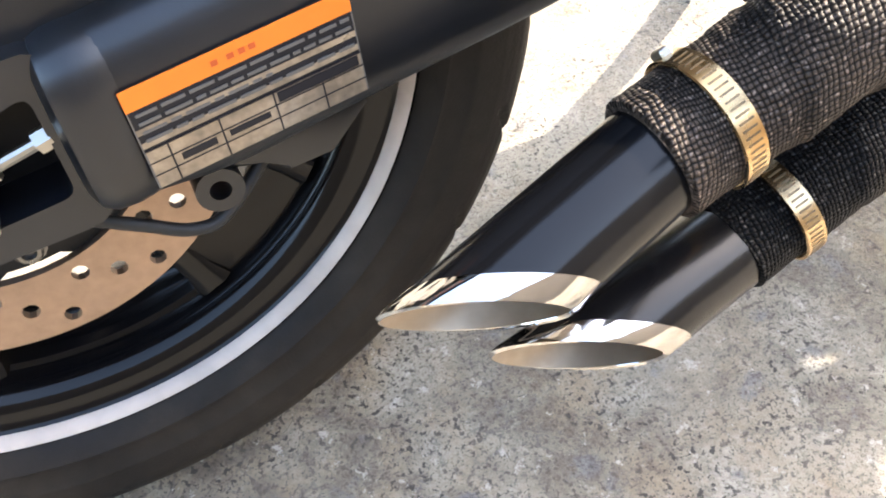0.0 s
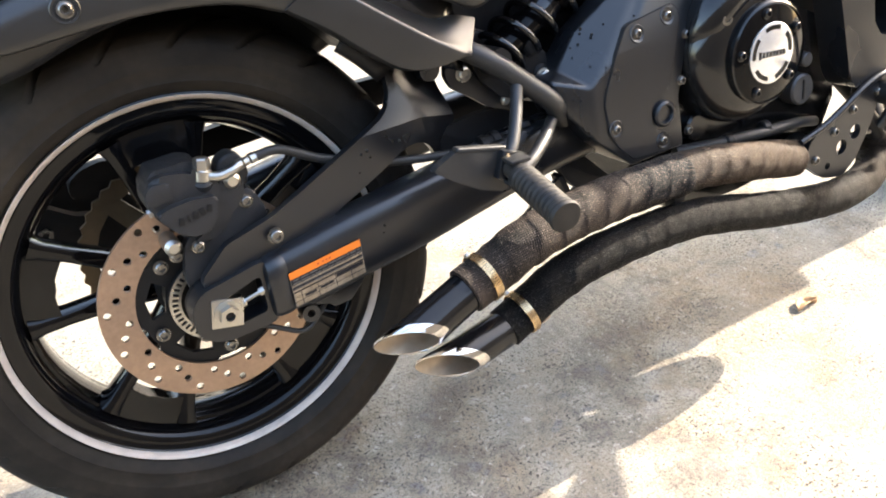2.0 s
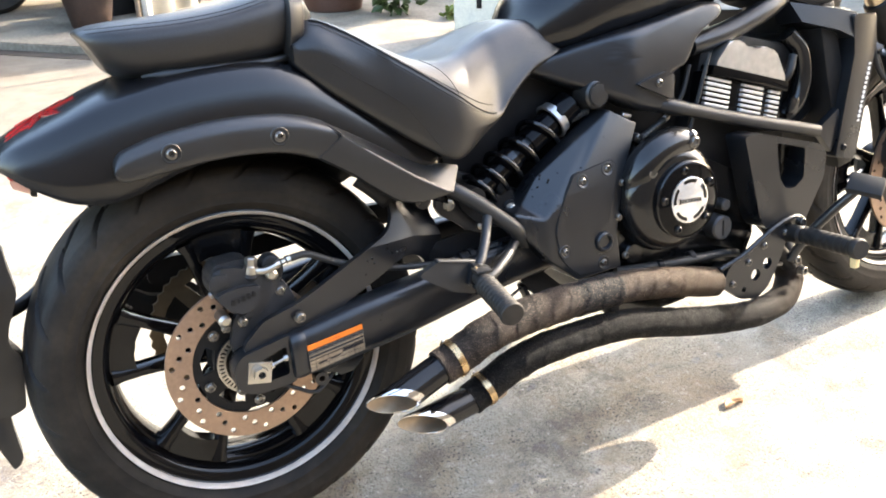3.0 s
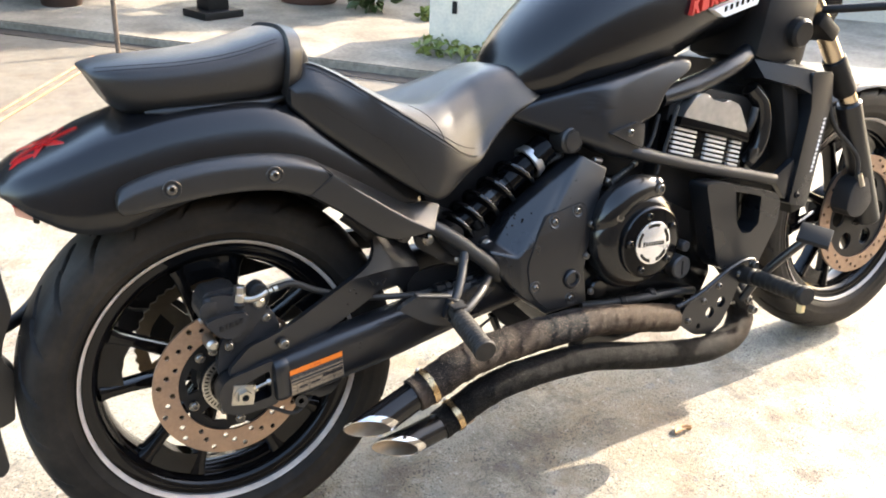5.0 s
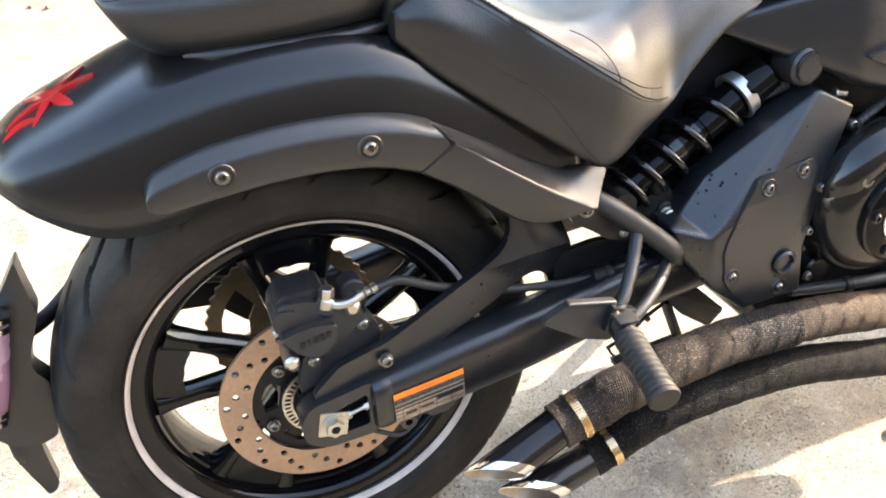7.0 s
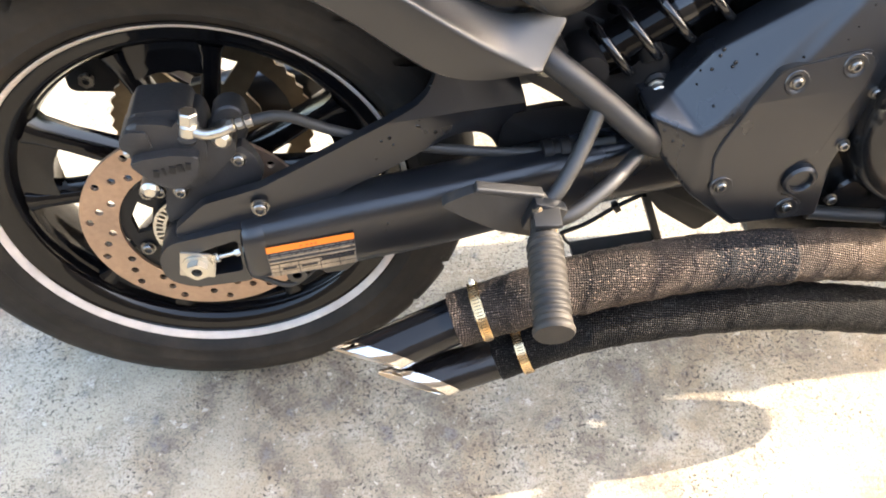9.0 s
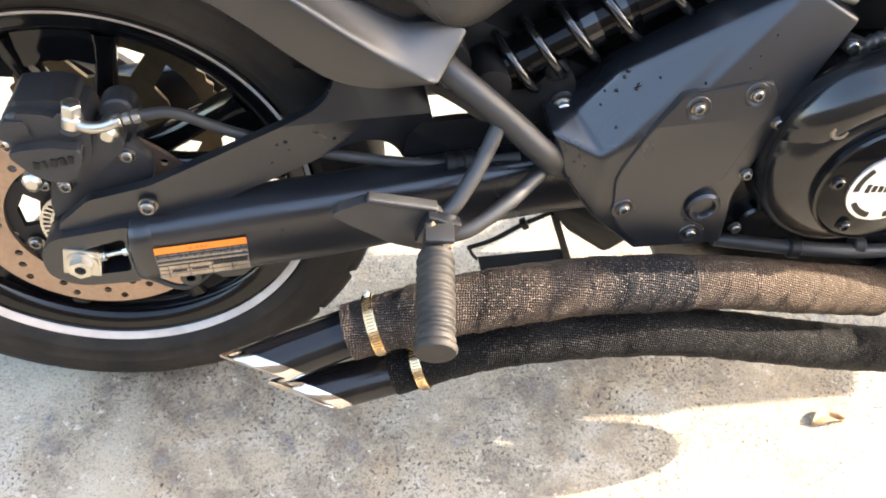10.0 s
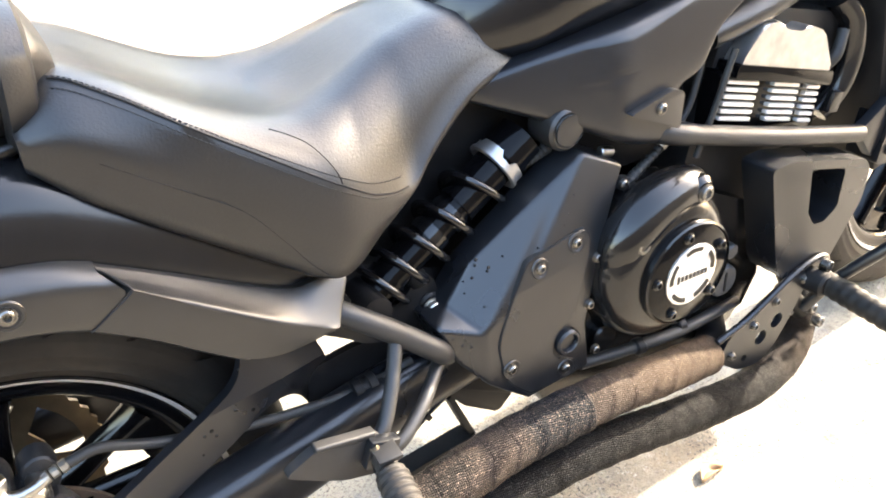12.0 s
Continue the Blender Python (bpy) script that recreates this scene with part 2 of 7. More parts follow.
    ragged.inputs[1].default_value = 3.2
    l.new(noise_tex(1.3, 8, 0.65), ragged.inputs[0])
    l.new(where.outputs["Y"], ragged.inputs[2])
    base = blend(times(span(ragged.outputs[0], 2.7, 4.3), 0.62), base, (0.105, 0.088, 0.068))                          # dark brown mixed in past a ragged line, stronger with y
    cr = n.new("ShaderNodeTexVoronoi")
    cr.feature = "DISTANCE_TO_EDGE"
    cr.inputs["Scale"].default_value = 14.0
    wob = n.new("ShaderNodeVectorMath")
    wob.operation = "MULTIPLY_ADD"
    wn = n.new("ShaderNodeTexNoise")
    wn.inputs["Scale"].default_value, wn.inputs["Detail"].default_value = 9.0, 8
    l.new(co.outputs["Object"], wn.inputs["Vector"])
    l.new(wn.outputs["Color"], wob.inputs[0])
    wob.inputs[1].default_value = (0.129, 0.129, 0.129)
    l.new(co.outputs["Object"], wob.inputs[2])
    l.new(wob.outputs[0], cr.inputs["Vector"])
    crack = times(span(cr.outputs["Distance"], 0.0, 0.016, 1.0, 0.0), span(noise_tex(6.0, 4), 0.46, 0.60))
    base = blend(times(crack, 0.65), base, (0.071, 0.065, 0.058))
    l.new(base, b.inputs["Base Color"])
    l.new(span(noise_tex(9.0, 4), 0.3, 0.7, 0.62, 0.92), b.inputs["Roughness"])
    bp = n.new("ShaderNodeBump")
    bp.inputs["Strength"].default_value, bp.inputs["Distance"].default_value = 0.8, 0.003
    l.new(noise_tex(90.0, 9, 0.7), bp.inputs["Height"])
    l.new(bp.outputs["Normal"], b.inputs["Normal"])
    return m


def wrap_material(name, dark, brown, rust, hot, hot_from, hot_to, sooty=None, sheen=0.11):
    """Woven glass-fibre tape, browned by heat between hot_from and hot_to along x; the mesh's map runs round the pipe and along it, in metres."""
    m = bpy.data.materials.new(name)
    m.use_nodes = True
    t = m.node_tree
    n, l = t.nodes, t.links
    b = n["Principled BSDF"]
    b.inputs["Roughness"].default_value = 0.55
    b.inputs["Specular IOR Level"].default_value = sheen
    uv = n.new("ShaderNodeTexCoord")
    mp = n.new("ShaderNodeMapping")
    mp.inputs["Rotation"].default_value = (0, 0, radians(11))
    warp = n.new("ShaderNodeTexNoise")
    warp.inputs["Scale"].default_value, warp.inputs["Detail"].default_value = 60, 5
    l.new(uv.outputs["Object"], warp.inputs["Vector"])
    shift = n.new("ShaderNodeVectorMath")
    shift.operation = "MULTIPLY_ADD"
    l.new(warp.outputs["Color"], shift.inputs[0])
    shift.inputs[1].default_value = (0.0050, 0.0050, 0.0050)
    l.new(uv.outputs["UV"], shift.inputs[2])
    l.new(shift.outputs[0], mp.inputs["Vector"])
    sep = n.new("ShaderNodeSeparateXYZ")
    l.new(mp.outputs["Vector"], sep.inputs[0])

    def wave(sock, per_metre, phase=0.0):
        a = n.new("ShaderNodeMath")
        a.operation = "MULTIPLY_ADD"
        a.inputs[1].default_value, a.inputs[2].default_value = per_metre * 2 * math.pi, phase
        l.new(sock, a.inputs[0])
        s = n.new("ShaderNodeMath")
        s.operation = "SINE"
        l.new(a.outputs[0], s.inputs[0])
        return s.outputs[0]

    p = n.new("ShaderNodeMath")
    p.operation = "MULTIPLY"
    for i, (axis, per_metre) in enumerate((("X", 190), ("Y", 225))):
        k = n.new("ShaderNodeMath")
        k.operation = "ABSOLUTE"
        l.new(wave(sep.outputs[axis], per_metre), k.inputs[0])
        l.new(k.outputs[0], p.inputs[i])
    ab = n.new("ShaderNodeMapRange")
    ab.inputs["From Min"].default_value, ab.inputs["From Max"].default_value = 0.05, 0.85
    l.new(p.outputs[0], ab.inputs["Value"])
    big = n.new("ShaderNodeTexNoise")
    big.inputs["Scale"].default_value, big.inputs["Detail"].default_value = 14, 6
    l.new(uv.outputs["Object"], big.inputs["Vector"])
    fine = n.new("ShaderNodeTexNoise")
    fine.inputs["Scale"].default_value, fine.inputs["Detail"].default_value = 430, 4
    l.new(uv.outputs["Object"], fine.inputs["Vector"])
    r1 = n.new("ShaderNodeMapRange")
    r1.inputs["From Min"].default_value, r1.inputs["From Max"].default_value = 0.42, 0.62
    l.new(big.outputs["Fac"], r1.inputs["Value"])
    c1 = n.new("ShaderNodeMix")
    c1.data_type = "RGBA"
    c1.inputs["A"].default_value, c1.inputs["B"].default_value = (*dark, 1), (*brown, 1)
    l.new(r1.outputs["Result"], c1.inputs["Factor"])
    c2 = n.new("ShaderNodeMix")
    c2.data_type = "RGBA"
    c2.inputs["B"].default_value = (*rust, 1)
    place = n.new("ShaderNodeSeparateXYZ")
    l.new(uv.outputs["Object"], place.inputs[0])
    far = n.new("ShaderNodeMapRange")
    far.inputs["From Min"].default_value, far.inputs["From Max"].default_value = hot_from, hot_to
    far.inputs["To Max"].default_value = 0.8
    l.new(place.outputs["X"], far.inputs["Value"])
    c3 = n.new("ShaderNodeMix")
    c3.data_type = "RGBA"
    c3.inputs["B"].default_value = (*hot, 1)
    l.new(far.outputs["Result"], c3.inputs["Factor"])
    l.new(c1.outputs["Result"], c3.inputs["A"])
    tape = c3.outputs["Result"]
    if sooty:   # a stretch of newer blue-black tape, ending at a clean seam
        lo_ = n.new("ShaderNodeMapRange")
        lo_.inputs["From Min"].default_value, lo_.inputs["From Max"].default_value = sooty[0], sooty[0] + 0.035
        hi_ = n.new("ShaderNodeMapRange")
        hi_.inputs["From Min"].default_value, hi_.inputs["From Max"].default_value = sooty[1] + 0.004, sooty[1]
        both = n.new("ShaderNodeMath")
        both.operation = "MULTIPLY"
        l.new(place.outputs["X"], lo_.inputs["Value"])
        l.new(place.outputs["X"], hi_.inputs["Value"])
        l.new(lo_.outputs["Result"], both.inputs[0])
        l.new(hi_.outputs["Result"], both.inputs[1])
        c4 = n.new("ShaderNodeMix")
        c4.data_type = "RGBA"
        c4.inputs["B"].default_value = (0.0065, 0.0078, 0.0105, 1)
        l.new(both.outputs[0], c4.inputs["Factor"])
        l.new(tape, c4.inputs["A"])
        tape = c4.outputs["Result"]
    l.new(tape, c2.inputs["A"])
    r2 = n.new("ShaderNodeMapRange")
    r2.inputs["From Min"].default_value, r2.inputs["From Max"].default_value = 0.55, 0.67
    l.new(fine.outputs["Fac"], r2.inputs["Value"])
    l.new(r2.outputs["Result"], c2.inputs["Factor"])
    sc = n.new("ShaderNodeVectorMath")
    sc.operation = "SCALE"
    l.new(c2.outputs["Result"], sc.inputs[0])
    k = n.new("ShaderNodeMapRange")
    k.inputs["To Min"].default_value, k.inputs["To Max"].default_value = 0.10, 1.55
    l.new(ab.outputs["Result"], k.inputs["Value"])
    l.new(k.outputs["Result"], sc.inputs["Scale"])
    l.new(sc.outputs[0], b.inputs["Base Color"])
    bp = n.new("ShaderNodeBump")
    bp.inputs["Strength"].default_value, bp.inputs["Distance"].default_value = 0.9, 0.0012
    l.new(ab.outputs["Result"], bp.inputs["Height"])
    l.new(bp.outputs["Normal"], b.inputs["Normal"])
    return m


M_CONCRETE = concrete()
M_WRAP_UP = wrap_material("brown_black_heat_wrap", (0.0115, 0.0092, 0.0082), (0.046, 0.0345, 0.0275), (0.155, 0.118, 0.096), (0.066, 0.043, 0.026), 0.60, 0.72, (0.500, 0.612))
M_WRAP_LOW = wrap_material("black_heat_wrap", (0.0040, 0.0042, 0.0047), (0.0085, 0.0088, 0.0092), (0.048, 0.045, 0.043), (0.034, 0.023, 0.016), 0.95, 1.06, sheen=0.06)

# ---- mesh helpers ----


def part(name, bm, mat, parent=None, label="", smooth=35, solid=0.0):
    """Links a bmesh as one mesh object under a thing or a part."""
    bmesh.ops.recalc_face_normals(bm, faces=bm.faces)
    me = bpy.data.meshes.new(name)
    bm.to_mesh(me)
    bm.free()
    for p in me.polygons:
        p.use_smooth = True
    me.set_sharp_from_angle(angle=radians(smooth))
    me.materials.append(mat)
    ob = new(name, me)
    ob.parent = parent
    if solid:
        md = ob.modifiers.new("thickness", "SOLIDIFY")
        md.thickness, md.offset = solid, 0
    return tagged(ob, label) if label else ob


def catmull(points, per=8):
    """A smooth line through the points."""
    p = [Vector(q) for q in points]
    p = [2 * p[0] - p[1], *p, 2 * p[-1] - p[-2]]
    out = []
    for i in range(1, len(p) - 2):
        a, b, c, d = p[i - 1:i + 3]
        for k in range(per):
            t = k / per
            out.append(0.5 * (2 * b + (c - a) * t + (2 * a - 5 * b + 4 * c - d) * t * t + (3 * b - a - 3 * c + d) * t ** 3))
    out.append(p[-2])
    return out


def frames(line):
    """Two side vectors at each point of a line, without twist."""
    tangents = [(line[min(i + 1, len(line) - 1)] - line[max(i - 1, 0)]).normalized() for i in range(len(line))]
    u = tangents[0].orthogonal().normalized()
    out = []
    for t in tangents:
        u = (u - t * u.dot(t)).normalized()
        out.append((u, t.cross(u)))
    return out


def tube(bm, line, radius, seg=12, caps=True):
    """Sweeps a circle along a line; radius: a number or one for each point."""
    rings = []
    for i, (p, (u, v)) in enumerate(zip(line, frames(line))):
        r = radius[i] if isinstance(radius, (list, tuple)) else radius
        rings.append([bm.verts.new(p + r * (math.cos(a) * u + math.sin(a) * v)) for a in (2 * math.pi * k / seg for k in range(seg))])
    for a, b in zip(rings, rings[1:]):
        for k in range(seg):
            bm.faces.new((a[k], a[(k + 1) % seg], b[(k + 1) % seg], b[k]))
    if caps:
        bm.faces.new(rings[0][::-1])
        bm.faces.new(rings[-1])
    return bm


def rod(p0, p1, r, seg=16, bevel=0.0):
    p0, p1 = Vector(p0), Vector(p1)
    if bevel:
        d = (p1 - p0).normalized() * bevel
        return tube(bmesh.new(), [p0, p0 + d, p1 - d, p1], [r - bevel, r, r, r - bevel], seg)
    return tube(bmesh.new(), [p0, p1], r, seg)


def bent(points, r, per=8, seg=14):
    return tube(bmesh.new(), catmull(points, per), r, seg)


def lathe(bm, profile, centre, seg=72, closed=True, axis="y"):
    """Turns a profile of (radius, along the axis) about an axis through centre."""
    c = Vector(centre)
    rings = []
    for k in range(seg):
        a = 2 * math.pi * k / seg
        if axis == "y":
            rings.append([bm.verts.new(c + Vector((r * math.cos(a), h, r * math.sin(a)))) for r, h in profile])
        else:
            rings.append([bm.verts.new(c + Vector((r * math.cos(a), r * math.sin(a), h))) for r, h in profile])
    n = len(profile)
    for k in range(seg):
        a, b = rings[k], rings[(k + 1) % seg]
        for i in range(n if closed else n - 1):
            bm.faces.new((a[i], a[(i + 1) % n], b[(i + 1) % n], b[i]))
    if not closed:
        for i in (0, n - 1):
            if profile[i][0] > 1e-6:
                bm.faces.new([r[i] for r in rings])
    return bm


def prism(outline, y0, y1, bevel=0.0, segments=2, slope=None, sharp=()):
    """A plate of the outline (x, z) from y0 (towards the right side) to y1; slope(x, z) shifts the front; edges that touch a sharp point keep it."""
    bm = bmesh.new()
    s = slope or (lambda x, z: 0.0)
    front = [bm.verts.new((x, y0 + s(x, z), z)) for x, z in outline]
    back = [bm.verts.new((x, y1, z)) for x, z in outline]
    f = bm.faces.new(front)
    bm.faces.new(back[::-1])
    n = len(outline)
    for i in range(n):
        bm.faces.new((front[i], back[i], back[(i + 1) % n], front[(i + 1) % n]))
    if bevel:
        bmesh.ops.bevel(bm, geom=[e for e in f.edges if not any((v.co.x - x) ** 2 + (v.co.z - z) ** 2 < 1e-8 for v in e.verts for x, z in sharp)], offset=bevel, segments=segments, profile=0.6, affect="EDGES", clamp_overlap=True)
    return bm


def pillow(outline, centre, edge, face, y_back):
    """A domed panel: its face follows face(x, z) and rolls off over its rim."""
    c = Vector(centre)
    rings = [[(x, y_back, z) for x, z in outline]]
    for k in range(15):
        ring_p = []
        for x, z in outline:
            q = Vector((x, z))
            d = (c - q).length
            f = (k / 6) ** 1.3 * edge / d if k <= 6 else edge / d + (1 - edge / d) * (k - 6) / 8.3
            p = q.lerp(c, min(f, 0.97))
            u = min(1.0, f * d / edge)
            ring_p.append((p.x, face(p.x, p.y) + edge * (1 - math.sqrt(max(0.0, 1 - (1 - u) ** 2))), p.y))
        rings.append(ring_p)
    return loft(rings)


def pierced(loops, y0, y1, bevel=0.0):
    """A plate with holes: the first loop (x, z) is its outline, the rest are holes."""
    from mathutils.geometry import tessellate_polygon
    flat = [Vector((x, z, 0)) for lp in loops for x, z in lp]
    tris = tessellate_polygon([[Vector((x, z, 0)) for x, z in lp] for lp in loops])
    bm = bmesh.new()
    front = [bm.verts.new((p.x, y0, p.y)) for p in flat]
    back = [bm.verts.new((p.x, y1, p.y)) for p in flat]
    for a, b, c in tris:
        bm.faces.new((front[a], front[b], front[c]))
        bm.faces.new((back[c], back[b], back[a]))
    i = 0
    for lp in loops:
        n = len(lp)
        for k in range(n):
            a, b = i + k, i + (k + 1) % n
            bm.faces.new((front[a], back[a], back[b], front[b]))
        i += n
    if bevel:
        edges = [e for e in bm.edges if len(e.link_faces) == 2 and e.calc_face_angle(0) > 0.6 and all(abs(v.co.y - y0) < 1e-6 for v in e.verts)]
        bmesh.ops.bevel(bm, geom=edges, offset=bevel, segments=2, profile=0.6, affect="EDGES", clamp_overlap=True)
    return bm


def circle(cx, cz, r, n=24, start=0.0):
    return [(cx + r * math.cos(start + 2 * math.pi * k / n), cz + r * math.sin(start + 2 * math.pi * k / n)) for k in range(n)]


def smooth_loop(points, per=4):
    """A rounded closed outline through the points."""
    p = [Vector((*q, 0)) for q in points]
    n, out = len(p), []
    for i in range(n):
        a, b, c, d = p[i - 1], p[i], p[(i + 1) % n], p[(i + 2) % n]
        for k in range(per):
            t = k / per
            q = 0.5 * (2 * b + (c - a) * t + (2 * a - 5 * b + 4 * c - d) * t * t + (3 * b - a - 3 * c + d) * t ** 3)
            out.append((q.x, q.y))
    return out


def catmull_flat(points, per=5):
    """An open smooth line through points of the plane."""
    return [(v.x, v.z) for v in catmull([(x, 0, z) for x, z in points], per)]


def rounded(points, r, seg=4):
    """An outline with its corners rounded by r."""
    out, n = [], len(points)
    for i in range(n):
        b = Vector(points[i])
        a, c = (Vector(points[i - 1]) - b), (Vector(points[(i + 1) % n]) - b)
        k = min(r, a.length * 0.45, c.length * 0.45)
        p, q = b + a.normalized() * k, b + c.normalized() * k
        for j in range(seg + 1):
            t = j / seg
            out.append(tuple((1 - t) ** 2 * p + 2 * t * (1 - t) * b + t * t * q))
    return out


def block(size, at, turn=(0, 0, 0), bevel=0.0, segments=2):
    bm = bmesh.new()
    bmesh.ops.create_cube(bm, size=1)
    bmesh.ops.scale(bm, vec=size, verts=bm.verts)
    if bevel:
        bmesh.ops.bevel(bm, geom=list(bm.edges), offset=bevel, segments=segments, profile=0.6, affect="EDGES")
    bmesh.ops.transform(bm, matrix=pose(*at, *turn), verts=bm.verts)
    return bm


def loft(sections, caps=True, closed=True):
    """Skins rings of points, all of one count."""
    bm = bmesh.new()
    rings = [[bm.verts.new(p) for p in s] for s in sections]
    n = len(rings[0])
    for a, b in zip(rings, rings[1:]):
        for k in range(n if closed else n - 1):
            bm.faces.new((a[k], a[(k + 1) % n], b[(k + 1) % n], b[k]))
    if caps:
        bm.faces.new(rings[0][::-1])
        bm.faces.new(rings[-1])
    return bm


def body_section(x, z0, z1, half, n=40, sharp=2.6, low=None, lean=0.0):
    """A rounded section across the motorcycle; low: half width at its foot."""
    out = []
    for k in range(n):
        a = 2 * math.pi * k / n
        c, s = math.cos(a), math.sin(a)
        cy = math.copysign(abs(c) ** (2 / sharp), c)
        cz = math.copysign(abs(s) ** (2 / sharp), s)
        f = (cz + 1) / 2
        w = half if low is None else low + (half - low) * f
        out.append((x + lean * (f - 0.5), w * cy, z0 + (z1 - z0) * f))
    return out


def between(stations, steps=5):
    """Smoothly filled-in rows of numbers."""
    rows = [np.array(s, float) for s in stations]
    rows = [2 * rows[0] - rows[1], *rows, 2 * rows[-1] - rows[-2]]
    out = []
    for i in range(1, len(rows) - 2):
        a, b, c, d = rows[i - 1:i + 3]
        for k in range(steps):
            t = k / steps
            out.append(0.5 * (2 * b + (c - a) * t + (2 * a - 5 * b + 4 * c - d) * t * t + (3 * b - a - 3 * c + d) * t ** 3))
    out.append(rows[-2])
    return out


def bolt(parent, at, r=0.007, h=0.006, mat=None, towards=(0, -1, 0), socket=True, name="bolt"):
    """A socket-head screw on its washer."""
    a, d = Vector(at), Vector(towards).normalized()
    bm = bmesh.new()
    prof = [(r * 1.25, 0.0), (r * 1.25, 0.0015), (r, 0.0018), (r, h - 0.0012), (r - 0.0012, h)]
    if socket:
        prof += [(r * 0.55, h), (r * 0.5, h - 0.003), (0.0002, h - 0.003)]
    else:
        prof += [(r * 0.4, h + 0.0005), (0.0002, h + 0.0006)]
    q = d.to_track_quat("Z", "Y").to_matrix()
    seg = 14
    rings = [[bm.verts.new(a + q @ Vector((rr * math.cos(2 * math.pi * k / seg), rr * math.sin(2 * math.pi * k / seg), hh))) for k in range(seg)] for rr, hh in prof]
    for x, y in zip(rings, rings[1:]):
        for k in range(seg):
            bm.faces.new((x[k], x[(k + 1) % seg], y[(k + 1) % seg], y[k]))
    return part(name, bm, mat or M_STEEL, parent)


def hexnut(parent, at, r, h, mat, name="nut", hole=0.5):
    x, y, z = at
    bm = pierced([circle(x, z, r, 6, 0.3), circle(x, z, r * hole, 16)], y - h, y)
    return part(name, bm, mat, parent)

# ---- the motorcycle ----
bike = tagged(new("motorcycle"), "matt black cruiser motorcycle with wrapped exhaust pipes, parked leaning on concrete", "motorcycle")
bike.matrix_world = BIKE


def tyre(wheel_ob, cx, cz, rim_r, tyre_r, half, count):
    """A tyre whose tread has curved sipes cut over both shoulders."""
    d = tyre_r - rim_r
    tp = [(-0.02, 0.78), (0.05, 0.86), (0.14, 0.925), (0.165, 0.94), (0.20, 0.93), (0.36, 0.985), (0.38, 0.992), (0.40, 0.988), (0.56, 1.0), (0.66, 0.975), (0.72, 0.95), (0.78, 0.905), (0.83, 0.85), (0.87, 0.77), (0.90, 0.69), (0.93, 0.58), (0.955, 0.47), (0.975, 0.34), (0.99, 0.22), (0.997, 0.11)]
    prof = [(rim_r + d * a, -half * b, a, -b) for a, b in tp] + [(tyre_r, 0, 1, 0)] + [(rim_r + d * a, half * b, a, b) for a, b in reversed(tp)]
    fine = []
    for p, q in zip(prof, prof[1:]):
        steps = 4 if p[2] > 0.5 and q[2] > 0.5 else 1
        fine += [tuple(u + (v - u) * k / steps for u, v in zip(p, q)) for k in range(steps)]
    prof = fine + [prof[-1]]
    seg = 800
    bm = bmesh.new()
    rings = []
    for r, y, a, f in prof:
        ring_v = []
        for k in range(seg):
            w = 2 * math.pi * k / seg
            depth = 0.0
            over = abs(f) * 0.6 + (1 - a) * 0.9   # 0 on the crown, 1 halfway down the sidewall
            if over < 0.95 and abs(f) > 0.05:
                side = 0.0 if f < 0 else 0.5
                for lag, lo, hi, sweep in ((0.0, 0.30, 0.93, 0.66), (0.5, 0.05, 0.44, 0.55)):
                    if lo < over < hi:
                        t = (over - lo) / (hi - lo)
                        ph = (w / (2 * math.pi) * count + side + lag - sweep * t) % 1.0
                        arc = min(ph, 1 - ph) * 2 * math.pi * r / count
                        wide = 0.0078 * min(1, 6 * t) * (1 - 0.45 * t)
                        if arc < wide:
                            depth = max(depth, 0.0080 * min(1, 5 * (1 - t)) * (1 - (arc / wide) ** 4))
            ring_v.append(bm.verts.new((cx + (r - depth) * math.cos(w), y, cz + (r - depth) * math.sin(w))))
        rings.append(ring_v)
    for p, q in zip(rings, rings[1:]):
        for k in range(seg):
            bm.faces.new((p[k], p[(k + 1) % seg], q[(k + 1) % seg], q[k]))
    return part("tyre", bm, M_RUBBER, wheel_ob, "black rubber tyre with curved sipes and a dusty worn tread", smooth=40)


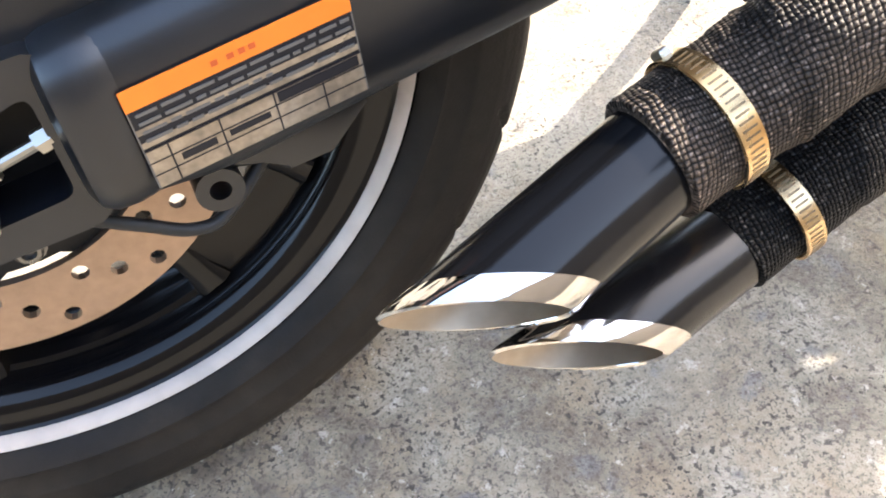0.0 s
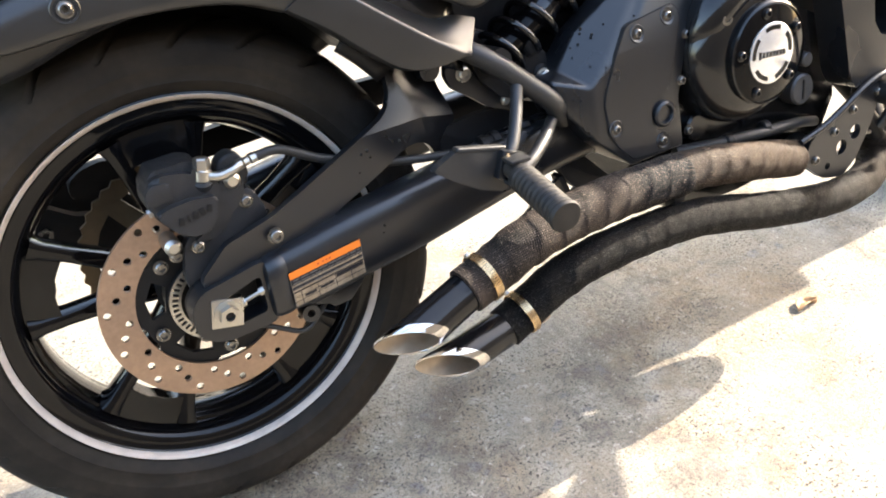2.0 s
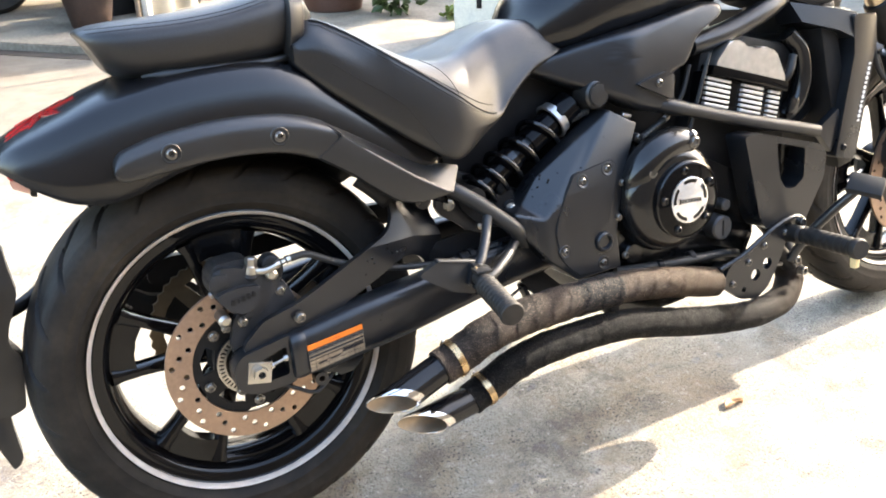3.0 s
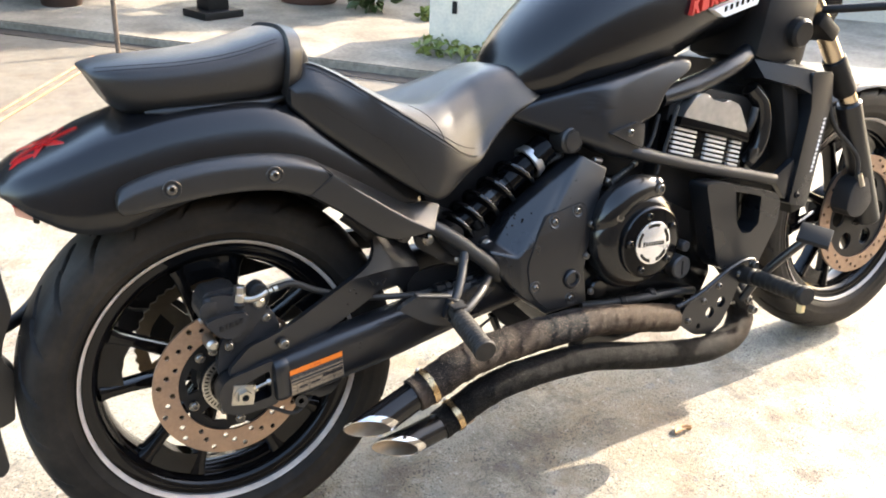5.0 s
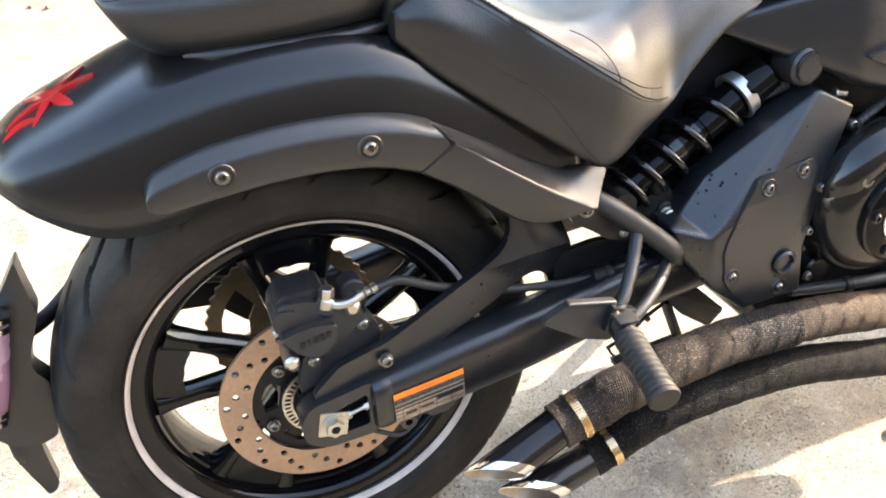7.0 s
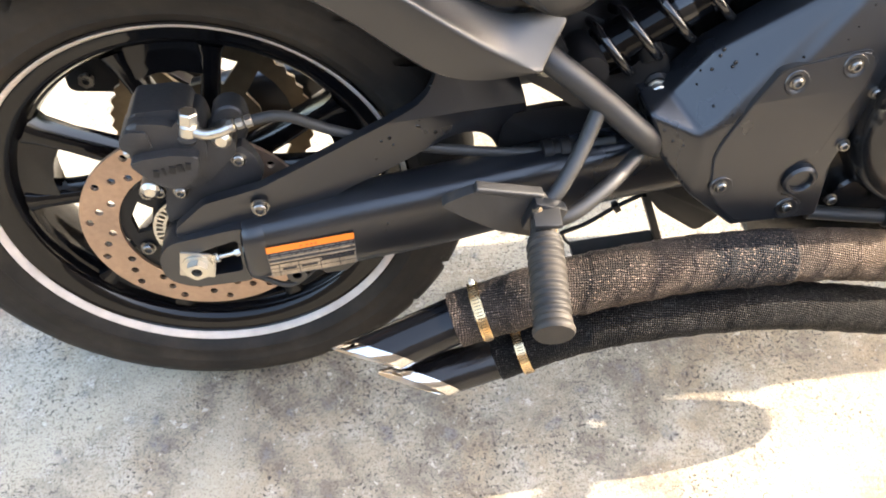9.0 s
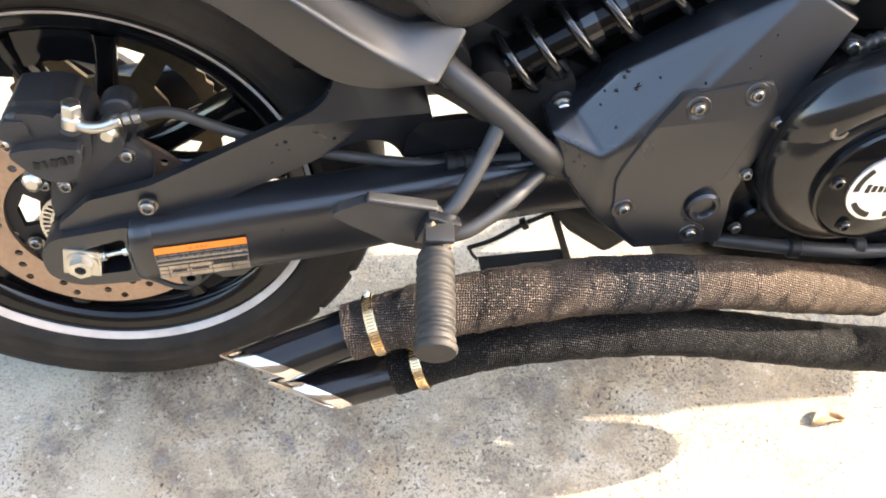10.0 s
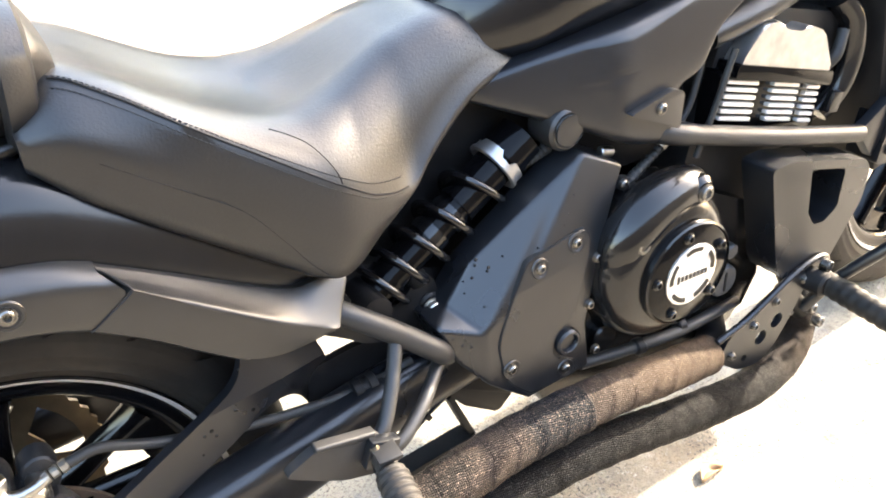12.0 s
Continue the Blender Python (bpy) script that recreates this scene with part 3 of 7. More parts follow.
def wheel(name, cx, cz, rim_r, tyre_r, half, spokes, start, label):
    """A cast wheel; its rim is the mesh that carries the rest."""
    c = (cx, 0, cz)
    k = rim_r / 0.2325
    prof = [(0.2325, -0.066), (0.2325, 0.066), (0.219, 0.066), (0.212, 0.055), (0.200, 0.047), (0.190, 0.030), (0.187, 0.0),
            (0.1885, -0.022), (0.1910, -0.0285), (0.1925, -0.0335), (0.1960, -0.0350), (0.1975, -0.0420), (0.2005, -0.0480), (0.2045, -0.0525), (0.2090, -0.0555), (0.2110, -0.0560), (0.2135, -0.0568), (0.2210, -0.0574), (0.2225, -0.0586), (0.2300, -0.0668)]
    w = half / 0.08
    rim = part(name, lathe(bmesh.new(), [(r * k, y * w) for r, y in prof], c, 120), M_GLOSS, bike, label)
    tape = [(0.2236, -0.0602), (0.2238, -0.0610), (0.2293, -0.0674), (0.2300, -0.0676), (0.2302, -0.0668)]   # on the sloping lip
    part("rim_stripe", lathe(bmesh.new(), [(r * k, y * w) for r, y in tape], c, 120), M_STRIPE, rim, "white reflective rim tape, slightly scuffed")
    tyre(rim, cx, cz, rim_r, tyre_r, half, 24)
    for i in range(spokes):
        a = radians(start + 72 * (i // 2) + (2.5 if i % 2 == 0 else 31.5))   # spokes stand in pairs
        u, v = Vector((math.cos(a), 0, math.sin(a))), Vector((-math.sin(a), 0, math.cos(a)))
        secs = []
        for r, wd, th, y in ((0.045, 0.017, 0.020, -0.012), (0.09, 0.012, 0.017, -0.016), (0.15, 0.0095, 0.016, -0.022), (0.180, 0.0105, 0.018, -0.024), (0.194, 0.0145, 0.022, -0.022)):
            o = Vector(c) + u * r * k + Vector((0, y * w, 0))
            secs.append([o + v * (wd * math.copysign(abs(math.cos(b)) ** 0.5, math.cos(b))) + Vector((0, th * math.copysign(abs(math.sin(b)) ** 0.5, math.sin(b)), 0)) for b in (2 * math.pi * (j + 0.5) / 12 for j in range(12))])
        part("spoke", loft(secs), M_GLOSS, rim)
    for i in range(spokes // 2):
        arc = [radians(start + 72 * i + 2.5 + 29 * j / 8) for j in range(9)]
        web = [(cx + 0.197 * k * math.cos(b), cz + 0.197 * k * math.sin(b)) for b in arc]
        for j, b in reversed(list(enumerate(arc))):
            r = k * (0.163 - 0.006 * abs(j - 4) / 4)
            web.append((cx + r * math.cos(b), cz + r * math.sin(b)))
        part("spoke_web", prism(web, -0.038 * w, -0.008 * w, 0.003), M_GLOSS, rim)
    part("hub", lathe(bmesh.new(), [(0.0, -0.055), (0.030, -0.055), (0.040, -0.045), (0.055, -0.03), (0.055, 0.03), (0.04, 0.05), (0.0, 0.055)], c, 40, closed=False), M_DARK, rim)
    return rim


def brake_disc(wheel_ob, cx, cz, y, outer, inner, holes, name="brake_disc"):
    loops = [circle(cx, cz, outer, 96), circle(cx, cz, inner, 72)]
    for i in range(holes):
        a = 2 * math.pi * i / holes
        r = inner + (outer - inner) * (0.24 + 0.26 * (i % 3))
        loops.append(circle(cx + r * math.cos(a), cz + r * math.sin(a), 0.0045, 9))
    return part(name, pierced(loops, y - 0.0025, y + 0.0025), M_DISC, wheel_ob, "brown-tinged drilled steel brake disc", smooth=20)


# rear wheel
AX, AZ = 0.0, 0.312
rear = wheel("rear_wheel", AX, AZ, 0.2325, 0.312, 0.080, 10, 3, "gloss black ten-spoke cast rear wheel")
brake_disc(rear, AX, AZ, -0.092, 0.1255, 0.086, 42)
carrier = []
for i in range(60):
    a = 2 * math.pi * i / 60
    r = 0.090 if (i % 12) < 8 else 0.082
    carrier.append((AX + r * math.cos(a), AZ + r * math.sin(a)))
lo = [carrier]
for i in range(5):
    a = radians(95 + 72 * i)
    lo.append([(AX + 0.062 * math.cos(a + b) * s, AZ + 0.062 * math.sin(a + b) * s) for b, s in ((-0.30, 0.88), (0.30, 0.88), (0.33, 1.15), (0, 1.2), (-0.33, 1.15))])
lo.append(circle(AX, AZ, 0.03, 30))
part("disc_carrier", pierced(lo, -0.090, -0.083), M_DARK, rear, smooth=20)
for i in range(5):
    a = radians(59 + 72 * i)
    bolt(rear, (AX + 0.070 * math.cos(a), -0.0925, AZ + 0.070 * math.sin(a)), 0.0068, 0.006, M_BOLT, name="disc_bolt")
ring = [circle(AX, AZ, 0.0505, 90), circle(AX, AZ, 0.0375, 90)]
for i in range(44):
    a = 2 * math.pi * i / 44
    u, v = (math.cos(a), math.sin(a)), (-math.sin(a), math.cos(a))
    ring.append([(AX + u[0] * r + v[0] * s, AZ + u[1] * r + v[1] * s) for r, s in ((0.0405, -0.0016), (0.0405, 0.0016), (0.0475, 0.0018), (0.0475, -0.0018))])
part("sensor_ring", pierced(ring, -0.1015, -0.0995), M_STEEL, rear, "slotted steel wheel-speed ring", smooth=20)
part("sensor_ring_seat", lathe(bmesh.new(), [(0.036, -0.099), (0.050, -0.099), (0.050, -0.06), (0.036, -0.06)], (AX, 0, AZ), 48), M_DARK, rear)
# sprocket beyond the wheel, seen between the spokes
teeth = []
for i in range(84):
    a = 2 * math.pi * i / 84
    teeth.append((AX + (0.1225 if i % 2 else 0.1180) * math.cos(a), AZ + (0.1225 if i % 2 else 0.1180) * math.sin(a)))
cut = [teeth]
for i in range(5):
    a = radians(20 + 72 * i)
    cut.append([(AX + r * math.cos(a + b), AZ + r * math.sin(a + b)) for r, b in ((0.062, -0.40), (0.062, 0.0), (0.062, 0.40), (0.098, 0.50), (0.099, 0.25), (0.0995, 0.0), (0.099, -0.25), (0.098, -0.50))])
part("sprocket", pierced(cut, 0.088, 0.094), M_BROWNSTEEL, rear, "stained steel rear sprocket", smooth=20)

part("chain_guard", prism(rounded([(-0.104, 0.408), (-0.103, 0.428), (-0.085, 0.441), (-0.06, 0.446), (-0.017, 0.443), (0.05, 0.447), (0.20, 0.462), (0.42, 0.462), (0.42, 0.42), (0.2, 0.425), (0.05, 0.412), (-0.06, 0.403), (-0.085, 0.401)], 0.006), 0.105, 0.125, 0.003), M_DARK, rear)
# swingarm


def arm_section(x, z0, z1, y0, y1):
    w, h, cy, cz = (y1 - y0) / 2, (z1 - z0) / 2, (y0 + y1) / 2, (z0 + z1) / 2
    return [(x, cy + w * math.copysign(abs(math.cos(a)) ** 0.55, math.cos(a)), cz + h * math.copysign(abs(math.sin(a)) ** 0.55, math.sin(a))) for a in (2 * math.pi * k / 32 for k in range(32))]


swing = part("swingarm", loft([arm_section(*r) for r in between([
    (0.060, 0.286, 0.362, -0.161, -0.112), (0.075, 0.287, 0.364, -0.164, -0.110), (0.110, 0.287, 0.370, -0.164, -0.108), (0.170, 0.296, 0.381, -0.163, -0.106),
    (0.256, 0.306, 0.391, -0.158, -0.100), (0.340, 0.318, 0.400, -0.150, -0.092), (0.460, 0.335, 0.412, -0.138, -0.085), (0.580, 0.345, 0.420, -0.130, -0.080)], 4)]), M_FRAME, bike, "satin black box-section swingarm with a warning label")
collar = [(0.050, 0.293, 0.355, -0.160, -0.112), (0.053, 0.288, 0.360, -0.1650, -0.108), (0.058, 0.286, 0.362, -0.1672, -0.106), (0.066, 0.286, 0.363, -0.1672, -0.106), (0.073, 0.287, 0.363, -0.1655, -0.108), (0.079, 0.289, 0.363, -0.1625, -0.110)]
part("collar", loft([arm_section(*r) for r in collar]), M_FRAME, swing)
# the open axle end: two rails and a closed back
slot = [[(-0.036, 0.296), (-0.036, 0.328), (-0.022, 0.346), (0.058, 0.362), (0.058, 0.284), (-0.010, 0.280)], [(-0.012, 0.303), (-0.012, 0.326), (0.046, 0.345), (0.046, 0.300), (0.010, 0.296)]]
part("axle_end", pierced([rounded(slot[0], 0.014), rounded(slot[1], 0.006)], -0.155, -0.118), M_FRAME, swing)
part("axle_end_back", prism(rounded(slot[0], 0.014), -0.125, -0.117), M_DARK, swing)
ab = part("axle_block", block((0.036, 0.012, 0.034), (0.001, -0.151, 0.315), (0, 12, 0), 0.0015), M_STEEL, swing, "bare zinc axle adjuster block")
part("washer", lathe(bmesh.new(), [(0.0155, -0.1595), (0.0155, -0.157), (0.006, -0.157), (0.006, -0.1595)], (0.001, 0, 0.315), 30), M_STEEL, ab)
hexnut(ab, (0.001, -0.1595, 0.315), 0.0115, 0.008, M_STEEL, "axle_nut", 0.48)
part("axle_end_hole", lathe(bmesh.new(), [(0.0054, -0.163), (0.0, -0.163), (0.0, -0.15), (0.0054, -0.15)], (0.001, 0, 0.315), 20), M_DARK, ab)
part("adjuster_screw", rod((0.016, -0.151, 0.318), (0.050, -0.151, 0.326), 0.0026, 10), M_STEEL, swing)
part("adjuster_nut", rod((0.018, -0.151, 0.3185), (0.024, -0.151, 0.320), 0.0055, 6), M_STEEL, swing)
part("adjuster_head", rod((0.041, -0.151, 0.324), (0.047, -0.151, 0.3255), 0.0048, 6), M_STEEL, swing)
# warning label on the arm, following its slope
U, V = Vector((0.0905, 0, 0.0125)).normalized(), Vector((0.02, 0, -1)).normalized()
LAB = Vector((0.0745, -0.1655, 0.3405))
LW, LH = 0.091, 0.043


def label_piece(name, u0, v0, u1, v1, lift, mat, parent):
    bm = bmesh.new()
    vs = []
    for y in (0, 0.0006):
        for u, v in ((u0, v0), (u1, v0), (u1, v1), (u0, v1)):
            vs.append(bm.verts.new(LAB + U * (u * LW) + V * (v * LH) + Vector((0, y - lift, 0))))
    for f in ((0, 1, 2, 3), (7, 6, 5, 4), (0, 4, 5, 1), (1, 5, 6, 2), (2, 6, 7, 3), (3, 7, 4, 0)):
        bm.faces.new([vs[i] for i in f])
    return part(name, bm, mat, parent)


lab = label_piece("warning_label", 0, 0, 1, 1, 0.0, M_LABELBLACK, swing)
tagged(lab, "orange, black and tan warning label with worn print")
label_piece("orange_band", 0, 0.0, 1, 0.20, 0.0004, M_ORANGE, lab)
label_piece("tan_table", 0, 0.60, 1, 1.0, 0.0004, M_LABELTAN, lab)
for v_ in (0.385, 0.52):
    label_piece("tan_strip", 0.0, v_, 1.0, v_ + 0.055, 0.0003, M_LABELTAN, lab)
label_piece("edge_line", 0, 0.20, 0.006, 1, 0.0005, M_PRINT, lab)
label_piece("edge_line", 0.994, 0.20, 1, 1, 0.0005, M_PRINT, lab)
rng_ = random.Random(5)
for i in range(4):
    u_ = 0.03
    while u_ < (0.97, 0.95, 0.60, 0.92)[i]:
        w_ = rng_.uniform(0.03, 0.13)
        label_piece("print_line", u_, 0.245 + 0.085 * i, min(u_ + w_, 0.98), 0.272 + 0.085 * i, 0.0006, M_PRINT, lab)
        u_ += w_ + 0.018
for u_ in (0.38, 0.45, 0.50, 0.545):
    label_piece("band_print", u_, 0.08, u_ + 0.030, 0.13, 0.0007, M_BANDPRINT, lab)
for u in (0.0, 0.10, 0.33, 0.58, 0.80):
    label_piece("table_line", u, 0.60, u + 0.008, 1.0, 0.0006, M_LABELBLACK if u else M_PRINT, lab)
for v in (0.60, 0.73, 0.86):
    label_piece("table_line", 0.0, v, 1.0, v + 0.012, 0.0006, M_LABELBLACK, lab)
label_piece("table_print", 0.60, 0.62, 0.98, 0.72, 0.0007, M_LABELBLACK, lab)
label_piece("table_print", 0.14, 0.76, 0.30, 0.83, 0.0007, M_LABELBLACK, lab)
label_piece("table_print", 0.36, 0.76, 0.55, 0.82, 0.0007, M_LABELBLACK, lab)
# the raked brace of the swingarm with its arch
brace_out = rounded([(-0.014, 0.345), (-0.014, 0.357), (0.02, 0.388), (0.075, 0.403), (0.117, 0.420), (0.157, 0.437), (0.202, 0.456), (0.235, 0.469), (0.2475, 0.479), (0.2555, 0.495), (0.256, 0.520), (0.254, 0.552), (0.328, 0.552), (0.3315, 0.520), (0.3345, 0.495), (0.341, 0.478), (0.3455, 0.463), (0.349, 0.447), (0.351, 0.432), (0.357, 0.418), (0.368, 0.407), (0.368, 0.380), (0.328, 0.380), (0.320, 0.400), (0.3135, 0.415), (0.3065, 0.424), (0.296, 0.430), (0.282, 0.432), (0.266, 0.429), (0.250, 0.422), (0.229, 0.411), (0.193, 0.396), (0.162, 0.384), (0.120, 0.362), (0.083, 0.345)], 0.006)
bm = prism(brace_out, -0.146, -0.134, 0.003)
for at, facing in (((0, 0, 0.457), (0, 0, 1)), ((0.25, 0, 0.425), (1, 0, -1.25)), ((0.29, 0, 0.457), (1, 0, 0.42))):
    bmesh.ops.bisect_plane(bm, geom=bm.verts[:] + bm.edges[:] + bm.faces[:], plane_co=at, plane_no=Vector(facing).normalized())
for v in bm.verts:  # the brace leans in towards the wheel, and past a crease its sheet turns inwards
    fold = 0.25 + 1.25 * (v.co.z - 0.425) if v.co.z < 0.457 else 0.29 - 0.42 * (v.co.z - 0.457)
    d = max(0.0, v.co.x - fold) if v.co.x > 0.2 else 0.0
    v.co += Vector((0.08 * d, 0.145 * max(0.0, v.co.x - 0.08) + 0.30 * max(0.0, v.co.z - 0.457) + 0.4 * d, -0.31 * d))
part("brace", bm, M_FRAME, swing, "flat satin black swingarm brace")
part("brace_crossing", rod((0.318, -0.10, 0.506), (0.318, 0.10, 0.506), 0.014, 16), M_FRAME, swing)
bolt(swing, (0.075, -0.147, 0.382), 0.0075, 0.008, M_BOLT)
part("sensor_wire", bent([(0.02, -0.120, 0.279), (0.040, -0.130, 0.272), (0.061, -0.132, 0.260), (0.080, -0.132, 0.2485), (0.097, -0.130, 0.249), (0.125, -0.120, 0.268), (0.15, -0.115, 0.29)], 0.0032), M_HOSE, swing)
part("lower_lug", lathe(bmesh.new(), [(0.011, -0.140), (0.011, -0.122), (0.005, -0.122), (0.005, -0.140)], (0.0975, 0, 0.2690), 24), M_FRAME, swing)
part("lug_web", prism([(0.090, 0.286), (0.175, 0.302), (0.172, 0.285), (0.152, 0.266), (0.130, 0.264), (0.120, 0.275), (0.100, 0.276)], -0.136, -0.124, 0.002), M_FRAME, swing)
far_end = part("far_axle_end", prism(rounded([(-0.172, 0.347), (-0.172, 0.372), (-0.152, 0.391), (-0.136, 0.399), (-0.105, 0.378), (-0.05, 0.365), (-0.02, 0.340), (-0.02, 0.290), (-0.06, 0.300), (-0.10, 0.340)], 0.006), 0.130, 0.156, 0.003), M_DARK, swing)
hexnut(far_end, (-0.146, 0.126, 0.365), 0.010, 0.006, M_BOLT, "adjuster_nut", 0.45)
part("far_arm", loft([arm_section(*r) for r in ((-0.03, 0.285, 0.345, 0.11, 0.155), (0.2, 0.300, 0.385, 0.11, 0.155), (0.56, 0.35, 0.415, 0.085, 0.135))]), M_FRAME, swing)

# rear caliper
cal = part("brake_caliper", prism(smooth_loop([(-0.043, 0.440), (-0.041, 0.462), (-0.030, 0.474), (-0.004, 0.473), (0.010, 0.468), (0.028, 0.466), (0.033, 0.446), (0.027, 0.420), (0.012, 0.402), (-0.008, 0.399), (-0.024, 0.412)], 4), -0.126, -0.072, 0.008, 3), M_CASTING, bike, "grey cast brake caliper with raised illegible lettering")
part("caliper_face", prism(rounded([(-0.040, 0.438), (-0.026, 0.4425), (0.000, 0.4455), (0.0265, 0.4415), (0.023, 0.425), (0.011, 0.405), (-0.008, 0.405), (-0.024, 0.415)], 0.005), -0.138, -0.11, 0.0045, 3), M_CASTING, cal)
for i, w in enumerate((0.006, 0.003, 0.0065, 0.006, 0.0055)):
    part("raised_mark", block((w, 0.0016, 0.0085), (-0.0165 + 0.0078 * i, -0.1385, 0.4255 + 0.0016 * i), (0, -8 if i % 2 else 12, 0), 0.0006), M_DARK, cal)
part("caliper_shoulder", prism(rounded([(-0.041, 0.448), (-0.042, 0.462), (-0.030, 0.479), (0.006, 0.481), (0.020, 0.476), (0.026, 0.455), (0.000, 0.447)], 0.004), -0.114, -0.068, 0.006, 2), M_CASTING, cal)
part("shoulder_step", prism(rounded([(-0.044, 0.446), (-0.045, 0.459), (-0.036, 0.469), (-0.018, 0.467), (-0.016, 0.448)], 0.003), -0.129, -0.09, 0.005, 2), M_CASTING, cal)
part("caliper_boss", rod((0.017, -0.112, 0.446), (0.0185, -0.121, 0.461), 0.0125, 24, 0.003), M_CASTING, cal)
part("caliper_arm", prism(smooth_loop([(0.028, 0.440), (0.040, 0.455), (0.058, 0.450), (0.058, 0.430), (0.040, 0.412), (0.026, 0.396), (0.008, 0.389), (-0.006, 0.394), (0.012, 0.402), (0.024, 0.420)], 4), -0.122, -0.090, 0.006, 3), M_CASTING, cal)
part("bridge_ear", prism(smooth_loop([(0.038, 0.455), (0.044, 0.468), (0.058, 0.473), (0.070, 0.464), (0.071, 0.440), (0.060, 0.425), (0.044, 0.432)], 4), -0.104, -0.080, 0.005, 3), M_CASTING, cal)
part("slide_boot", rod((0.048, -0.128, 0.449), (0.050, -0.095, 0.450), 0.0095, 20, 0.004), M_STEEL, cal)
part("slide_pin", rod((-0.031, -0.131, 0.396), (-0.031, -0.092, 0.396), 0.0095, 20, 0.004), M_STEEL, cal, "dull zinc slide pin cap")
part("banjo_bolt", rod((0.018, -0.120, 0.456), (0.021, -0.120, 0.470), 0.0100, 20, 0.002), M_STEEL, cal, "zinc-plated banjo bolt")
part("banjo_head", rod((0.0205, -0.120, 0.468), (0.0230, -0.120, 0.482), 0.0092, 6, 0.0015), M_STEEL, cal)
part("banjo_fitting", bent([(0.020, -0.122, 0.463), (0.034, -0.126, 0.459), (0.050, -0.126, 0.461), (0.062, -0.123, 0.465)], 0.0056), M_STEEL, cal, "zinc-plated brake hose fitting")
for k in range(3):
    part("hose_ferrule", rod((0.056 + 0.0085 * k, -0.1235 + 0.0012 * k, 0.4635 + 0.0014 * k), (0.063 + 0.0085 * k, -0.1225 + 0.0012 * k, 0.4648 + 0.0014 * k), 0.0064 if k != 1 else 0.0056, 8, 0.0008), M_STEEL, cal)
part("brake_hose", bent([(0.078, -0.120, 0.467), (0.11, -0.116, 0.466), (0.160, -0.112, 0.440), (0.246, -0.110, 0.411), (0.362, -0.115, 0.398), (0.44, -0.12, 0.41)], 0.0055), M_HOSE, cal)
clip_line = [Vector((x, -0.1165, 0.3985 + 0.06 * (x - 0.37))) for x in (0.365, 0.366, 0.375, 0.376, 0.383, 0.384, 0.393, 0.394)]
part("hose_clip", tube(bmesh.new(), clip_line, [0.0115, 0.0135, 0.0135, 0.0112, 0.0112, 0.0135, 0.0135, 0.0115], 20), M_DARK, cal)
part("carrier_plate", prism(smooth_loop([(-0.022, 0.372), (-0.012, 0.398), (0.030, 0.410), (0.056, 0.432), (0.068, 0.432), (0.080, 0.398), (0.060, 0.372), (0.020, 0.335), (-0.012, 0.320), (-0.026, 0.345)], 3), -0.118, -0.104, 0.003), M_CASTING, cal)
for p in ((0.059, -0.117, 0.420), (-0.004, -0.119, 0.386), (-0.028, -0.108, 0.379), (-0.020, -0.106, 0.272)):
    bolt(cal, p, 0.0065, 0.006, M_BOLT)
part("pad_pin", rod((-0.045, -0.118, 0.437), (-0.034, -0.118, 0.440), 0.005, 10), M_STEEL, cal)

# rear fender: rows of x, shoulder height, foot height, half width
fend_rows = between([(-0.276, 0.668, 0.662, 0.078, 0.010), (-0.258, 0.676, 0.648, 0.098, 0.014), (-0.235, 0.683, 0.630, 0.112, 0.018), (-0.190, 0.697, 0.606, 0.124, 0.022), (-0.130, 0.716, 0.602, 0.130, 0.027),
                     (-0.040, 0.735, 0.630, 0.132, 0.029), (0.055, 0.740, 0.640, 0.132, 0.030), (0.12, 0.731, 0.625, 0.131, 0.030), (0.18, 0.700, 0.590, 0.129, 0.030), (0.26, 0.645, 0.54, 0.126, 0.03), (0.35, 0.578, 0.50, 0.12, 0.03)], 5)


def fender_section(x, zs, zf, half, rise):
    pts = [(1.03, zf), (1.03, zf + (zs - zf) * 0.30), (1.02, zf + (zs - zf) * 0.55), (0.99, zf + (zs - zf) * 0.80), (0.93, zs + 0.002), (0.84, zs + rise * 0.40), (0.66, zs + rise * 0.72), (0.42, zs + rise * 0.92), (0.2, zs + rise * 0.99), (0, zs + rise)]
    near = [(x, -half * a, z) for a, z in pts]
    return near + [(x, half * a, z) for a, z in pts[-2::-1]]


fend = part("rear_fender", loft([fender_section(*r) for r in fend_rows], caps=False, closed=False), M_PAINT, bike, "satin black rear fender with red strokes on its tail", solid=0.005, smooth=60)


def fender_top(x, y):
    a, b = [(p, q) for p, q in zip(fend_rows, fend_rows[1:]) if p[0] <= x <= q[0]][0]
    k = (x - a[0]) / (b[0] - a[0])
    zs, half, rise = (a[i] + (b[i] - a[i]) * k for i in (1, 3, 4))
    f = abs(y) / half
    return zs + rise * (1 - 1.6 * f ** 2 + 0.7 * f ** 3)


